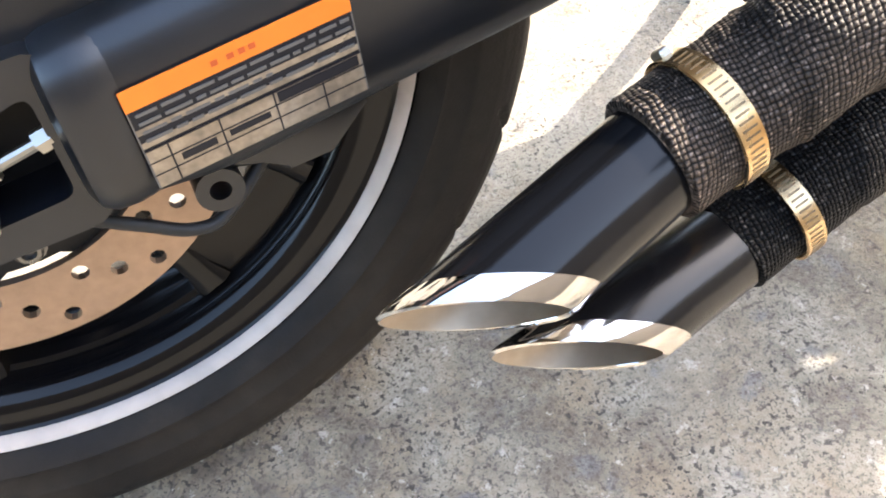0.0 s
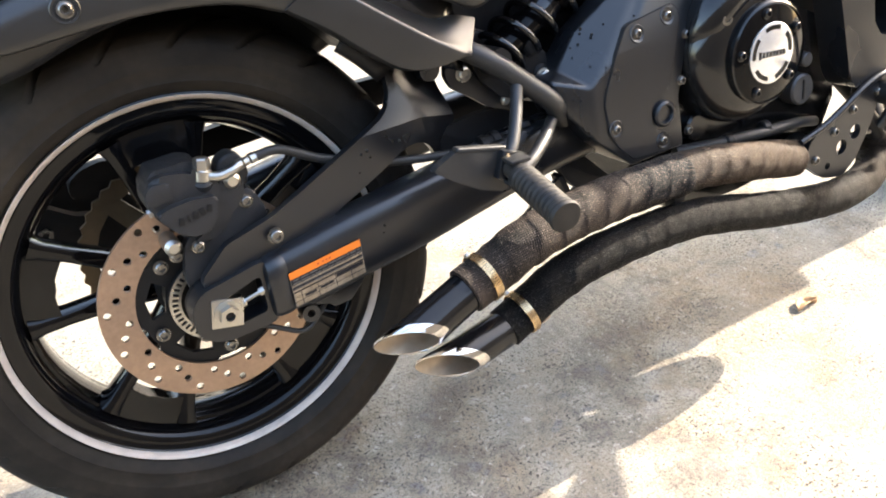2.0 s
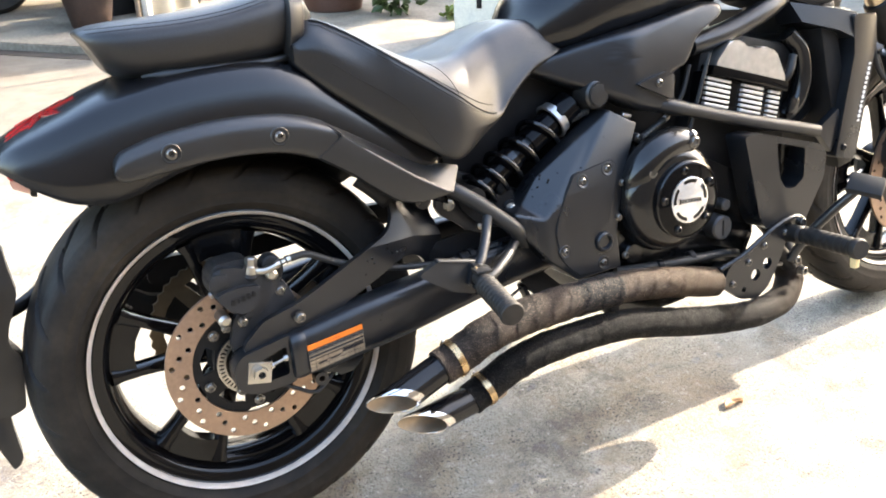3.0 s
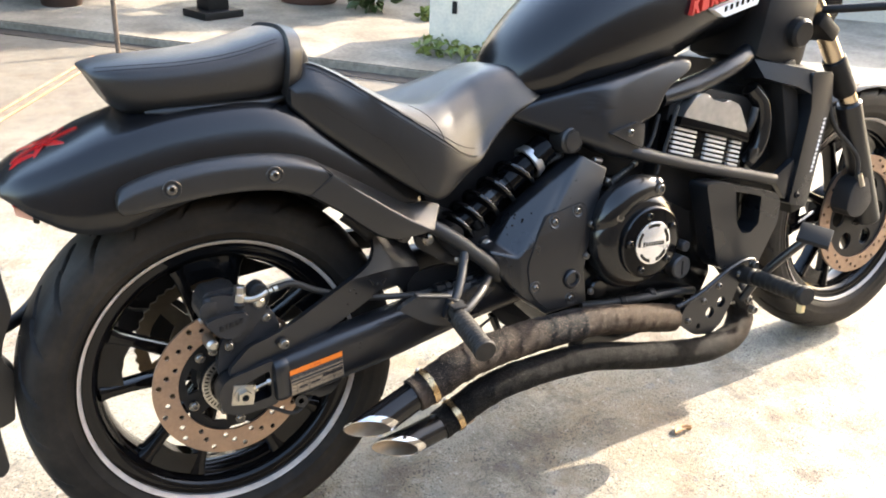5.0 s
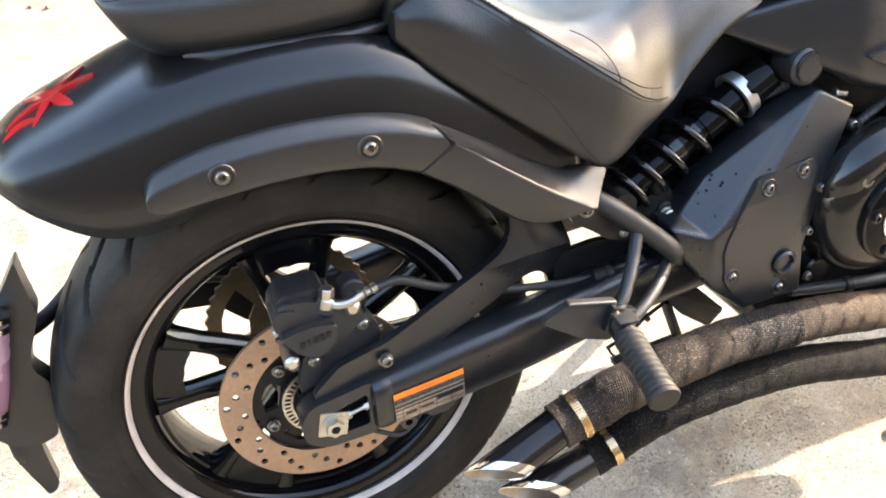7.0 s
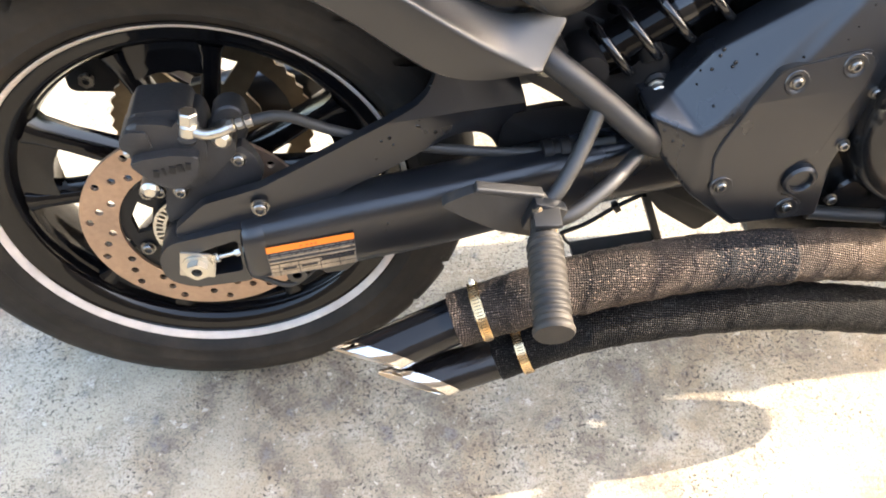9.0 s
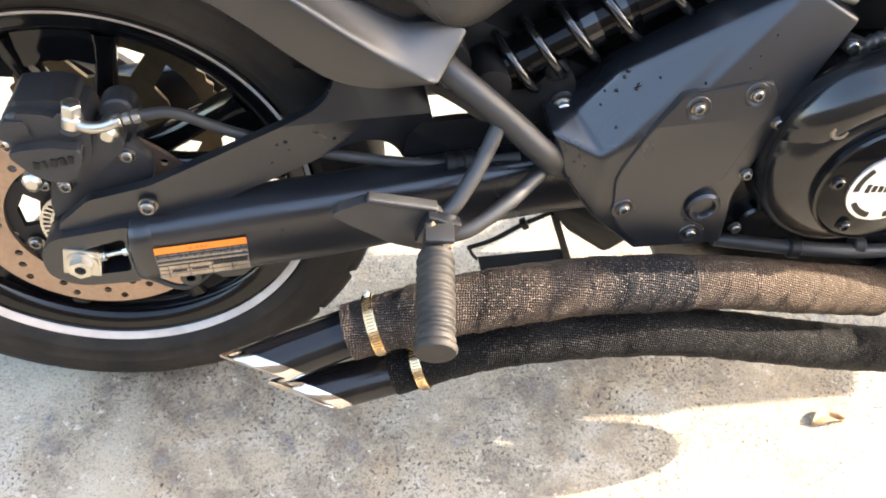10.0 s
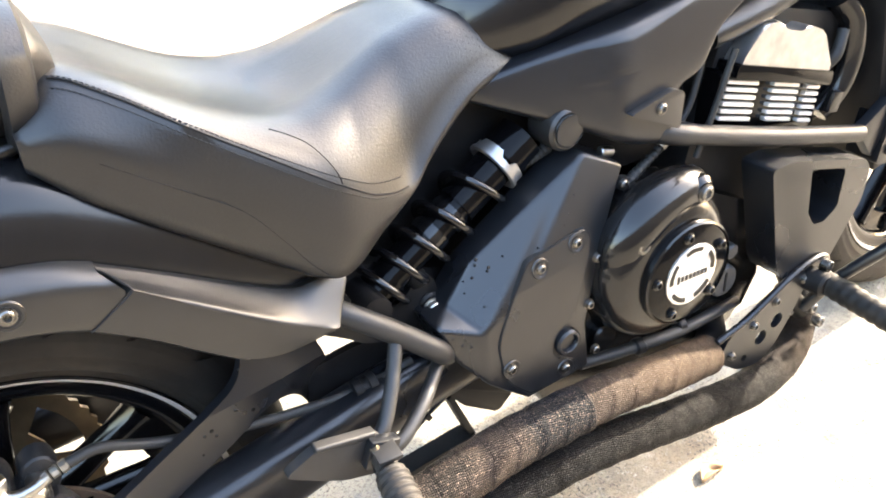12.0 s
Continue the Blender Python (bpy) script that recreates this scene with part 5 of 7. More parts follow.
part("hinge_pin", rod((0.336, -0.222, 0.420), (0.356, -0.222, 0.386), 0.005, 10, 0.001), M_BROWNSTEEL, rest)
P0, P1 = Vector((0.344, -0.216, 0.404)), Vector((0.332, -0.340, 0.380))
n_r = 58
line = [P0.lerp(P1, i / n_r) for i in range(n_r + 1)]
rad = [0.0165 + (0.0011 if (i % 4) < 2 else -0.0006) for i in range(n_r + 1)]
rad[:14] = [0.0115] * 12 + [0.0135, 0.0160]
rad[-5:] = [0.0172, 0.0185, 0.0190, 0.0188, 0.0175]
part("peg", tube(bmesh.new(), line, rad, 26), M_PEG, rest, "dusty ribbed rubber pillion peg")

# shock absorber
S0, S1 = Vector((0.418, -0.088, 0.496)), Vector((0.625, -0.080, 0.618))
shock = part("shock_absorber", tube(bmesh.new(), [S0, S0.lerp(S1, 0.1), S0.lerp(S1, 0.101), S0.lerp(S1, 0.55), S0.lerp(S1, 0.551), S0.lerp(S1, 0.85), S0.lerp(S1, 0.851), S1], [0.024, 0.024, 0.021, 0.021, 0.024, 0.024, 0.029, 0.029], 28), M_PLATE, bike, "black coil-over shock absorber")
ax = (S1 - S0).normalized()
e1 = ax.orthogonal().normalized()
e2 = ax.cross(e1)
turn_at = lambda f: 2 * math.pi * 6.6 * (f - 0.30 * f * f)
coil = [S0.lerp(S1, 0.02 + 0.74 * i / 300) + 0.0330 * (math.cos(turn_at(i / 300)) * e1 + math.sin(turn_at(i / 300)) * e2) for i in range(301)]
part("spring", tube(bmesh.new(), coil, 0.0047, 14), M_SPRING, shock, "gloss black coil spring")
ring_pts = []
for i in range(49):
    a_ = 2 * math.pi * i / 48
    high = 0.862 if (i // 4) % 3 else 0.835   # a castle-edged collar
    ring_pts.append([S0.lerp(S1, f) + r * (math.cos(a_) * e1 + math.sin(a_) * e2) for f, r in ((0.795, 0.029), (0.80, 0.0335), (0.815, 0.0335), (0.818, 0.0315), (high, 0.0315), (high, 0.028))])
part("preload_ring", loft(ring_pts, caps=False, closed=True), M_SILVER, shock, "bare aluminium castle-edged preload ring")
for f0, f1 in ((0.34, 0.40), (0.46, 0.52)):
    part("damper_band", tube(bmesh.new(), [S0.lerp(S1, f0), S0.lerp(S1, f1)], 0.0235, 24), M_SPRING, shock)
part("lower_eye", rod((0.478, -0.1075, 0.4655), (0.478, -0.05, 0.4655), 0.013, 20, 0.003), M_DARK, shock)
bolt(shock, (0.477, -0.109, 0.4635), 0.0085, 0.010, M_STEEL)
part("link_plate", prism(rounded([(0.365, 0.524), (0.372, 0.530), (0.389, 0.500), (0.414, 0.479), (0.438, 0.479), (0.455, 0.491), (0.461, 0.503), (0.477, 0.504), (0.487, 0.492), (0.4905, 0.472), (0.487, 0.453), (0.453, 0.437), (0.415, 0.449), (0.385, 0.478)], 0.006), -0.103, -0.075, 0.005, 3), M_DARK, shock)
part("eye_collar", rod((0.470, -0.100, 0.492), (0.462, -0.094, 0.510), 0.0125, 20, 0.003), M_DARK, shock)

# side cover over the gearbox: a folded panel
cv = [(0.666, -0.141, 0.609), (0.723, -0.145, 0.579), (0.676, -0.1662, 0.494), (0.670, -0.1683, 0.468), (0.652, -0.1737, 0.400), (0.655, -0.1785, 0.335), (0.560, -0.1807, 0.332), (0.507, -0.1772, 0.377), (0.474, -0.163, 0.417), (0.4565, -0.153, 0.4655), (0.483, -0.128, 0.471), (0.518, -0.126, 0.512), (0.506, -0.1729, 0.4496), (0.565, -0.1692, 0.484), (0.633, -0.136, 0.585)]
bm = bmesh.new()
vv = [bm.verts.new(p) for p in cv]
for f in ((10, 12, 14, 11), (9, 12, 10), (12, 13, 14), (13, 2, 1, 0), (13, 0, 14), (9, 8, 12), (12, 8, 7), (12, 7, 6, 13), (13, 6, 4, 3, 2), (6, 5, 4)):
    bm.faces.new([vv[i] for i in f])
rim_at = list(range(12)) + [14]   # the outer edge, in order
backs = [bm.verts.new((cv[i][0], -0.09, cv[i][2])) for i in rim_at]
for k in range(13):
    bm.faces.new((vv[rim_at[k]], vv[rim_at[(k + 1) % 13]], backs[(k + 1) % 13], backs[k]))
bm.faces.new(backs)
bmesh.ops.recalc_face_normals(bm, faces=bm.faces)
bmesh.ops.bevel(bm, geom=[e for e in bm.edges if len(e.link_faces) == 2 and e.calc_face_angle(0) > 0.12], offset=0.005, segments=3, profile=0.6, affect="EDGES", clamp_overlap=True)
cover = part("side_cover", bm, M_COVER, bike, "satin black folded gearbox side cover, wet-spotted", smooth=32)
pan = rounded([(0.570, 0.511), (0.580, 0.515), (0.650, 0.526), (0.658, 0.519), (0.6595, 0.509), (0.641, 0.4495), (0.632, 0.421), (0.616, 0.4135), (0.602, 0.404), (0.5955, 0.388), (0.602, 0.3715), (0.616, 0.367), (0.630, 0.359), (0.632, 0.344), (0.625, 0.339), (0.5625, 0.3415), (0.540, 0.3635), (0.5285, 0.381), (0.523, 0.4235), (0.527, 0.439), (0.547, 0.4805)], 0.004)
crease_z = lambda x: 0.484 + 0.09 * (x - 0.565)
low_y = lambda x, z: -0.1785 + (z - 0.35) * 0.075 - (0.60 - x) * 0.02
slope_y = lambda x, z: low_y(x, min(z, crease_z(x))) + 0.22 * max(0.0, z - crease_z(x))


def creased(outline, lift, bevel):
    """A thin plate that follows the cover's face over its crease."""
    bm = prism(outline, -0.001, 0.010, bevel)
    bmesh.ops.bisect_plane(bm, geom=bm.verts[:] + bm.edges[:] + bm.faces[:], plane_co=(0.565, 0, 0.484), plane_no=Vector((-0.09, 0, 1)).normalized())
    for v in bm.verts:
        v.co.y += slope_y(v.co.x, v.co.z) + 0.001 - lift
    return bm


part("panel_gap", creased([(x + (x - 0.59) * 0.024, z + (z - 0.43) * 0.016) for x, z in pan], 0.0016, 0.0), M_GROOVE, cover)
inset = part("inset_panel", creased(pan, 0.0022, 0.0012), M_COVER, cover, "satin black inset panel with four screws", smooth=12)
for x, z in ((0.5860, 0.501), (0.6400, 0.5130), (0.5364, 0.3885), (0.6153, 0.3524)):
    bolt(inset, (x, slope_y(x, z) - 0.0015, z), 0.0058, 0.0045, M_BOLT)
    tilt = 0.22 if z > crease_z(x) else 0.075
    part("screw_recess", loft([[(x + r * math.cos(a), slope_y(x, z) - h + tilt * r * math.sin(a), z + r * math.sin(a)) for a in (2 * math.pi * k / 24 for k in range(24))] for r, h in ((0.0122, 0.0024), (0.0115, 0.0036), (0.0100, 0.0036), (0.0078, 0.0026))], caps=False), M_COVER, inset)
for x, y, z in ((0.6690, -0.167, 0.484), (0.656, -0.171, 0.425), (0.668, -0.172, 0.352)):
    bolt(cover, (x, y, z), 0.0055, 0.006, M_BOLT)
part("ring_boss", lathe(bmesh.new(), [(0.0150, -0.1825), (0.0178, -0.180), (0.0185, -0.16), (0.0105, -0.16), (0.0105, -0.1785), (0.0125, -0.1825)], (0.6200, 0, 0.3885), 32), M_FRAME, cover)
part("boss_floor", lathe(bmesh.new(), [(0.0, -0.1775), (0.0118, -0.1775), (0.0118, -0.17), (0.0, -0.17)], (0.6200, 0, 0.3885), 28, closed=False), M_COVER, cover)

# engine
eng = part("engine", prism(rounded([(0.60, 0.28), (0.60, 0.46), (0.70, 0.50), (0.86, 0.50), (0.98, 0.44), (1.02, 0.34), (0.97, 0.24), (0.80, 0.215), (0.66, 0.22)], 0.03), -0.145, 0.14, 0.012), M_ENGINE, bike, "black twin-cylinder engine with round clutch cover and silver head cover")
CC = (0.765, 0, 0.443)
clutch = part("clutch_cover", lathe(bmesh.new(), [(0.0, -0.205), (0.060, -0.205), (0.074, -0.203), (0.088, -0.197), (0.097, -0.186), (0.102, -0.170), (0.104, -0.12), (0.0, -0.12)], CC, 96, closed=False), M_ENGINE, eng, "satin black round clutch cover")
arc_ = [(0.765 + r * math.cos(radians(w)), y, 0.443 + r * math.sin(radians(w))) for w, r, y in ((172, 0.074, -0.150), (152, 0.078, -0.168), (130, 0.083, -0.174), (108, 0.088, -0.175), (86, 0.093, -0.174), (66, 0.099, -0.170), (52, 0.102, -0.155))]
part("clutch_shoulder", tube(bmesh.new(), catmull(arc_, 6), [0.018 + 0.014 * math.sin(math.pi * min(1, (i + 2) / 38)) ** 0.5 for i in range(37)], 24), M_ENGINE, clutch, smooth=60)
plate = part("clutch_plate", lathe(bmesh.new(), [(0.0, -0.2135), (0.064, -0.2135), (0.068, -0.211), (0.069, -0.205), (0.0, -0.205)], (0.778, 0, 0.440), 96, closed=False), M_PLATE, eng, "gloss black clutch inspection plate")
part("plate_edge", lathe(bmesh.new(), [(0.0675, -0.214), (0.070, -0.212), (0.070, -0.206), (0.0675, -0.206)], (0.778, 0, 0.440), 96), M_ENGINE, plate)
em = part("emblem", lathe(bmesh.new(), [(0.0, -0.2160), (0.0405, -0.2160), (0.0415, -0.2155), (0.0415, -0.213), (0.0, -0.213)], (0.780, 0, 0.440), 64, closed=False), M_EMBLEM, plate, "round silver emblem with a black segmented ring")
for i in range(5):
    a0 = radians(90 + 72 * i)
    seg_o = [(0.780 + r * math.cos(a0 + s), 0.440 + r * math.sin(a0 + s)) for r, s in [(0.0378, -0.40 + 0.08 * j) for j in range(11)] + [(0.0318, 0.40 - 0.08 * j) for j in range(11)]]
    part("ring_segment", prism(seg_o, -0.2166, -0.2158), M_GLOSS, em)
for i in range(8):
    part("emblem_mark", block((0.0042, 0.0008, 0.0075 if i else 0.010), (0.757 + 0.0066 * i, -0.2163, 0.4405 - 0.0004 * i), (0, 0, 0)), M_GLOSS, em)
for i in range(5):
    a = radians(100 + 72 * i)
    bolt(plate, (0.778 + 0.0555 * math.cos(a), -0.2137, 0.440 + 0.0555 * math.sin(a)), 0.0062, 0.005, M_ENGINE)
for x, y, z in ((0.709, -0.199, 0.499), (0.803, -0.201, 0.538)):
    part("bolt_boss", rod((x, y + 0.04, z), (x, y + 0.001, z), 0.0195, 24, 0.006), M_ENGINE, clutch)
    bolt(clutch, (x, y, z), 0.0095, 0.005, M_BOLT)
part("filler_plug", rod((0.905, -0.14, 0.352), (0.905, -0.170, 0.352), 0.024, 32, 0.003), M_PLUG, eng, "grey slotted oil filler plug")
part("plug_slot", block((0.003, 0.002, 0.030), (0.905, -0.1705, 0.352)), M_DARK, eng)
part("small_plug", rod((0.915, -0.14, 0.395), (0.915, -0.168, 0.395), 0.011, 24, 0.002), M_PLUG, eng)
part("drain_boss", rod((0.700, -0.14, 0.345), (0.700, -0.160, 0.345), 0.020, 24, 0.003), M_ENGINE, eng)
part("coolant_hose", bent([(0.66, -0.155, 0.318), (0.74, -0.165, 0.312), (0.82, -0.172, 0.308), (0.90, -0.165, 0.300), (0.96, -0.150, 0.285)], 0.008), M_HOSE, eng)
for x in (0.745, 0.82):
    part("hose_band", rod((x, -0.166, 0.3115), (x + 0.014, -0.1675, 0.311), 0.0115, 14, 0.002), M_DARK, eng)
part("hose_end", rod((0.86, -0.170, 0.304), (0.895, -0.166, 0.3005), 0.0055, 10), M_STEEL, eng)
part("cylinder_block", block((0.24, 0.24, 0.30), (0.985, 0.0, 0.55), (0, 14, 0), 0.012), M_DARK, eng)
fin_plate = part("fin_panel", prism(rounded([(0.885, 0.648), (1.088, 0.590), (1.080, 0.505), (0.868, 0.568)], 0.006), -0.136, -0.11, 0.003), M_PLATE, eng, "black finned cylinder panel with polished fin edges")
for cx, cz, w, n_f in ((0.918, 0.6275, 0.062, 6), (1.004, 0.6035, 0.056, 6), (1.061, 0.586, 0.030, 6)):
    for i in range(n_f):
        part("fin", block((w - 0.002 * (i == 0), 0.008, 0.0052), (cx - 0.0016 * i, -0.1395, cz - 0.0091 * i), (0, 16, 0), 0.0012), M_FIN, fin_plate)
part("head_cover", prism(rounded([(0.902, 0.650), (0.908, 0.664), (0.938, 0.696), (0.968, 0.694), (0.978, 0.682), (1.010, 0.673), (1.022, 0.678), (1.056, 0.664), (1.084, 0.608), (1.080, 0.596)], 0.006), -0.148, 0.10, 0.010, 3), M_SILVER, eng, "bare aluminium head cover")
part("head_strip", prism(rounded([(0.896, 0.658), (1.086, 0.604), (1.084, 0.585), (0.891, 0.641)], 0.003), -0.152, -0.11, 0.002), M_PLATE, eng)
part("intake_body", block((0.20, 0.18, 0.14), (0.78, 0, 0.60), (0, 0, 0), 0.02), M_DARK, eng)
part("cable", bent([(0.797, -0.130, 0.572), (0.822, -0.128, 0.588), (0.845, -0.126, 0.615), (0.865, -0.120, 0.66)], 0.0045), M_HOSE, eng)
boot = [Vector((0.733, -0.139, 0.546)).lerp(Vector((0.799, -0.130, 0.573)), i / 36) for i in range(37)]
part("cable_boot", tube(bmesh.new(), boot, [0.0072 - 0.0016 * (i / 36) - (0.0014 if i % 4 > 1 else 0.0) for i in range(37)], 14), M_HOSE, eng, "ribbed rubber clutch cable boot")
part("cable_ferrule", rod((0.797, -0.1302, 0.572), (0.806, -0.129, 0.576), 0.0058, 12, 0.001), M_STEEL, eng)
part("cable", bent([(0.845, -0.145, 0.55), (0.865, -0.15, 0.62), (0.885, -0.15, 0.68)], 0.004), M_HOSE, eng)
part("release_arm", prism(rounded([(0.716, 0.548), (0.722, 0.560), (0.742, 0.554), (0.757, 0.532), (0.764, 0.512), (0.752, 0.505), (0.740, 0.528), (0.728, 0.542)], 0.004), -0.143, -0.132, 0.002), M_CASTING, eng, "grey cast clutch release arm")
bolt(eng, (0.726, -0.143, 0.551), 0.0058, 0.005, M_BOLT)
part("cable_bracket", block((0.024, 0.016, 0.022), (0.755, -0.138, 0.519), (0, 28, 0), 0.003), M_CASTING, eng)
part("bracket_screw", rod((0.744, -0.146, 0.513), (0.744, -0.155, 0.511), 0.0052, 6, 0.001), M_STEEL, eng)
part("hose_joint", rod((0.703, -0.126, 0.5935), (0.722, -0.126, 0.5885), 0.0062, 14, 0.0015), M_STEEL, eng)
ribbed = [Vector((0.592, -0.098, 0.590)).lerp(Vector((0.648, -0.100, 0.606)), i / 40) for i in range(41)]
part("breather_hose", tube(bmesh.new(), ribbed, [0.0075 - (0.0012 if i % 5 > 2 else 0.0) for i in range(41)], 14), M_HOSE, eng)

# radiator and its covers
rad_ob = part("radiator", block((0.045, 0.30, 0.34), (1.225, 0.0, 0.575), (0, -14, 0), 0.006), M_DARK, bike, "black radiator with side covers")
part("radiator_side_cover", prism(rounded([(1.235, 0.716), (1.300, 0.712), (1.306, 0.655), (1.262, 0.425), (1.205, 0.438), (1.243, 0.640)], 0.006), -0.172, -0.12, 0.006, 3), M_FRAME, rad_ob, "satin black radiator side cover with white lettering bars")
for i in range(13):
    part("lettering_bar", block((0.0065, 0.001, 0.0062 if i % 4 else 0.0035), (1.289 - 0.0021 * i, -0.1727, 0.615 - 0.0092 * i), (0, -12, 0)), M_WHITEMARK, rad_ob)
part("radiator_shroud", loft([[(1.098, -0.085, 0.760), (1.100, -0.135, 0.750), (1.118, -0.150, 0.712), (1.125, -0.085, 0.705)], [(1.180, -0.095, 0.752), (1.185, -0.160, 0.732), (1.195, -0.170, 0.690), (1.195, -0.095, 0.684)], [(1.248, -0.100, 0.738), (1.250, -0.166, 0.718), (1.246, -0.172, 0.668), (1.245, -0.100, 0.664)]]), M_FRAME, rad_ob, smooth=20)
part("fan_duct", bent([(1.115, -0.118, 0.690), (1.142, -0.126, 0.655), (1.150, -0.128, 0.605), (1.138, -0.126, 0.560), (1.110, -0.120, 0.530)], 0.019), M_ENGINE, rad_ob)
part("duct_clip", block((0.022, 0.012, 0.030), (1.106, -0.146, 0.555), (0, 12, 0), 0.003), M_ENGINE, rad_ob)
part("coolant_neck", bent([(1.09, -0.13, 0.60), (1.10, -0.14, 0.62), (1.115, -0.135, 0.65)], 0.008), M_HOSE, rad_ob)
part("fan_housing", lathe(bmesh.new(), [(0.0, -0.10), (0.085, -0.10), (0.095, -0.09), (0.095, 0.1), (0.0, 0.1)], (1.155, 0, 0.59), 48, closed=False), M_DARK, rad_ob)
bolt(rad_ob, (1.225, -0.173, 0.456), 0.006, 0.004, M_DARK)
part("side_bracket", prism([(1.155, 0.500), (1.215, 0.535), (1.230, 0.50), (1.20, 0.450)], -0.165, -0.150, 0.002), M_FRAME, rad_ob)
belly = part("belly_cover", pierced([rounded([(0.925, 0.527), (0.963, 0.528), (1.128, 0.482), (1.143, 0.461), (1.138, 0.414), (1.091, 0.336), (1.074, 0.325), (0.986, 0.339), (0.969, 0.363), (0.945, 0.454)], 0.010), rounded([(1.007, 0.503), (1.083, 0.482), (1.082, 0.423), (1.058, 0.407), (1.034, 0.411), (1.017, 0.434)], 0.007)], -0.200, -0.150, 0.010), M_COVER, bike, "dark grey plastic lower cover with a slot")
part("slot_back", block((0.09, 0.005, 0.12), (1.03, -0.148, 0.455)), M_DARK, belly)
part("belly_core", block((0.17, 0.20, 0.14), (1.04, 0.0, 0.44), (0, 10, 0), 0.01), M_DARK, belly)

# rider footrest and rear brake pedal
foot = part("footrest_plate", pierced([rounded([(0.868, 0.250), (0.886, 0.285), (0.925, 0.300), (1.000, 0.335), (1.030, 0.342), (1.040, 0.318), (1.018, 0.270), (0.990, 0.225), (0.960, 0.205), (0.915, 0.215)], 0.008), circle(0.985, 0.272, 0.012, 16), circle(0.955, 0.255, 0.012, 16), circle(0.925, 0.232, 0.006, 12)], -0.206, -0.196, 0.0018), M_FRAME, bike, "satin black footrest plate with ribbed peg and brake pedal")
for x, z in ((0.895, 0.250), (0.935, 0.285), (0.975, 0.310), (1.03, 0.325)):
    bolt(foot, (x, -0.206, z), 0.006, 0.005, M_BOLT)
part("plate_rim", bent([(0.866, -0.202, 0.285), (0.925, -0.204, 0.303), (1.000, -0.204, 0.338), (1.045, -0.204, 0.350), (1.075, -0.203, 0.345), (1.085, -0.202, 0.325)], 0.005), M_FRAME, foot)
part("pivot", rod((1.045, -0.16, 0.318), (1.045, -0.235, 0.322), 0.018, 20, 0.004), M_DARK, foot)
part("master_cylinder", rod((1.02, -0.185, 0.30), (1.075, -0.185, 0.235), 0.016, 18, 0.004), M_DARK, foot)
bolt(foot, (1.062, -0.206, 0.262), 0.008, 0.008, M_BOLT)
Q0, Q1 = Vector((1.058, -0.215, 0.318)), Vector((1.030, -0.372, 0.330))
pl = [Q0.lerp(Q1, i / 40) for i in range(41)]
part("peg", tube(bmesh.new(), pl, [0.0165 + (0.0012 if i % 4 < 2 else 0) for i in range(36)] + [0.018, 0.0195, 0.0195, 0.019, 0.017], 22), M_PEG, foot, "black ribbed rubber rider peg")
part("peg_feeler", block((0.012, 0.012, 0.022), (1.031, -0.360, 0.304), (0, 0, 0), 0.003), M_CLIP, foot)
part("brake_pedal", tube(bmesh.new(), catmull([(1.052, -0.200, 0.262), (1.070, -0.226, 0.315), (1.092, -0.262, 0.368), (1.112, -0.290, 0.405)], 6), 0.009, 12), M_FRAME, foot)
part("pedal_pad", block((0.044, 0.062, 0.014), (1.122, -0.305, 0.418), (14, -35, 25), 0.004), M_GROOVE, foot)
part("pushrod", rod((0.985, -0.192, 0.262), (1.040, -0.192, 0.255), 0.0045, 10, 0.001), M_STEEL, foot)
for x, z in ((1.060, 0.343), (1.072, 0.300), (1.070, 0.240)):
    bolt(foot, (x, -0.212, z), 0.0085, 0.012, M_BOLT)

# water drops left on the painted faces


def drops(parent, centre, spread, count, y_at, seed):
    rng = random.Random(seed)
    for _ in range(count):
        x, z = rng.gauss(centre[0], spread[0]), rng.gauss(centre[1], spread[1])
        r = rng.uniform(0.0011, 0.0026)
        part("water_drop", lathe(bmesh.new(), [(0.0, -0.0009), (r * 0.6, -0.0007), (r, 0.0), (r, 0.001), (0.0, 0.001)], (x, y_at(x, z), z), 9, closed=False), M_DROP, parent)


lean_y = lambda x, z: -0.1462 + 0.145 * max(0.0, x - 0.08) + 0.30 * max(0.0, z - 0.452)
drops(swing, (0.20, 0.428), (0.006, 0.008), 4, lean_y, 1)
drops(swing, (0.263, 0.468), (0.008, 0.012), 9, lean_y, 2)
drops(swing, (0.235, 0.445), (0.012, 0.008), 5, lean_y, 4)
drops(swing, (0.20, 0.352), (0.002, 0.004), 2, lambda x, z: -0.1612, 3)

def drops_on(parent, quad, count, seed):
    """Drops spread over a four-cornered facet."""
    rng = random.Random(seed)
    a, b, c, d = (Vector(p) for p in quad)
    for _ in range(count):
        u, v, r = rng.uniform(0.08, 0.92), rng.uniform(0.08, 0.92), rng.uniform(0.0010, 0.0024)
        p = a.lerp(b, u).lerp(d.lerp(c, u), v)
        part("water_drop", lathe(bmesh.new(), [(0.0, -0.0012), (r * 0.6, -0.0010), (r, 0.0), (r, 0.001), (0.0, 0.001)], p, 9, closed=False), M_DROP, parent)


drops_on(cover, (cv[10], cv[12], cv[14], cv[11]), 9, 11)
drops_on(cover, (cv[12], cv[13], cv[1], cv[0]), 5, 12)
drops_on(cover, (cv[9], cv[8], cv[7], cv[12]), 6, 13)

# exhaust


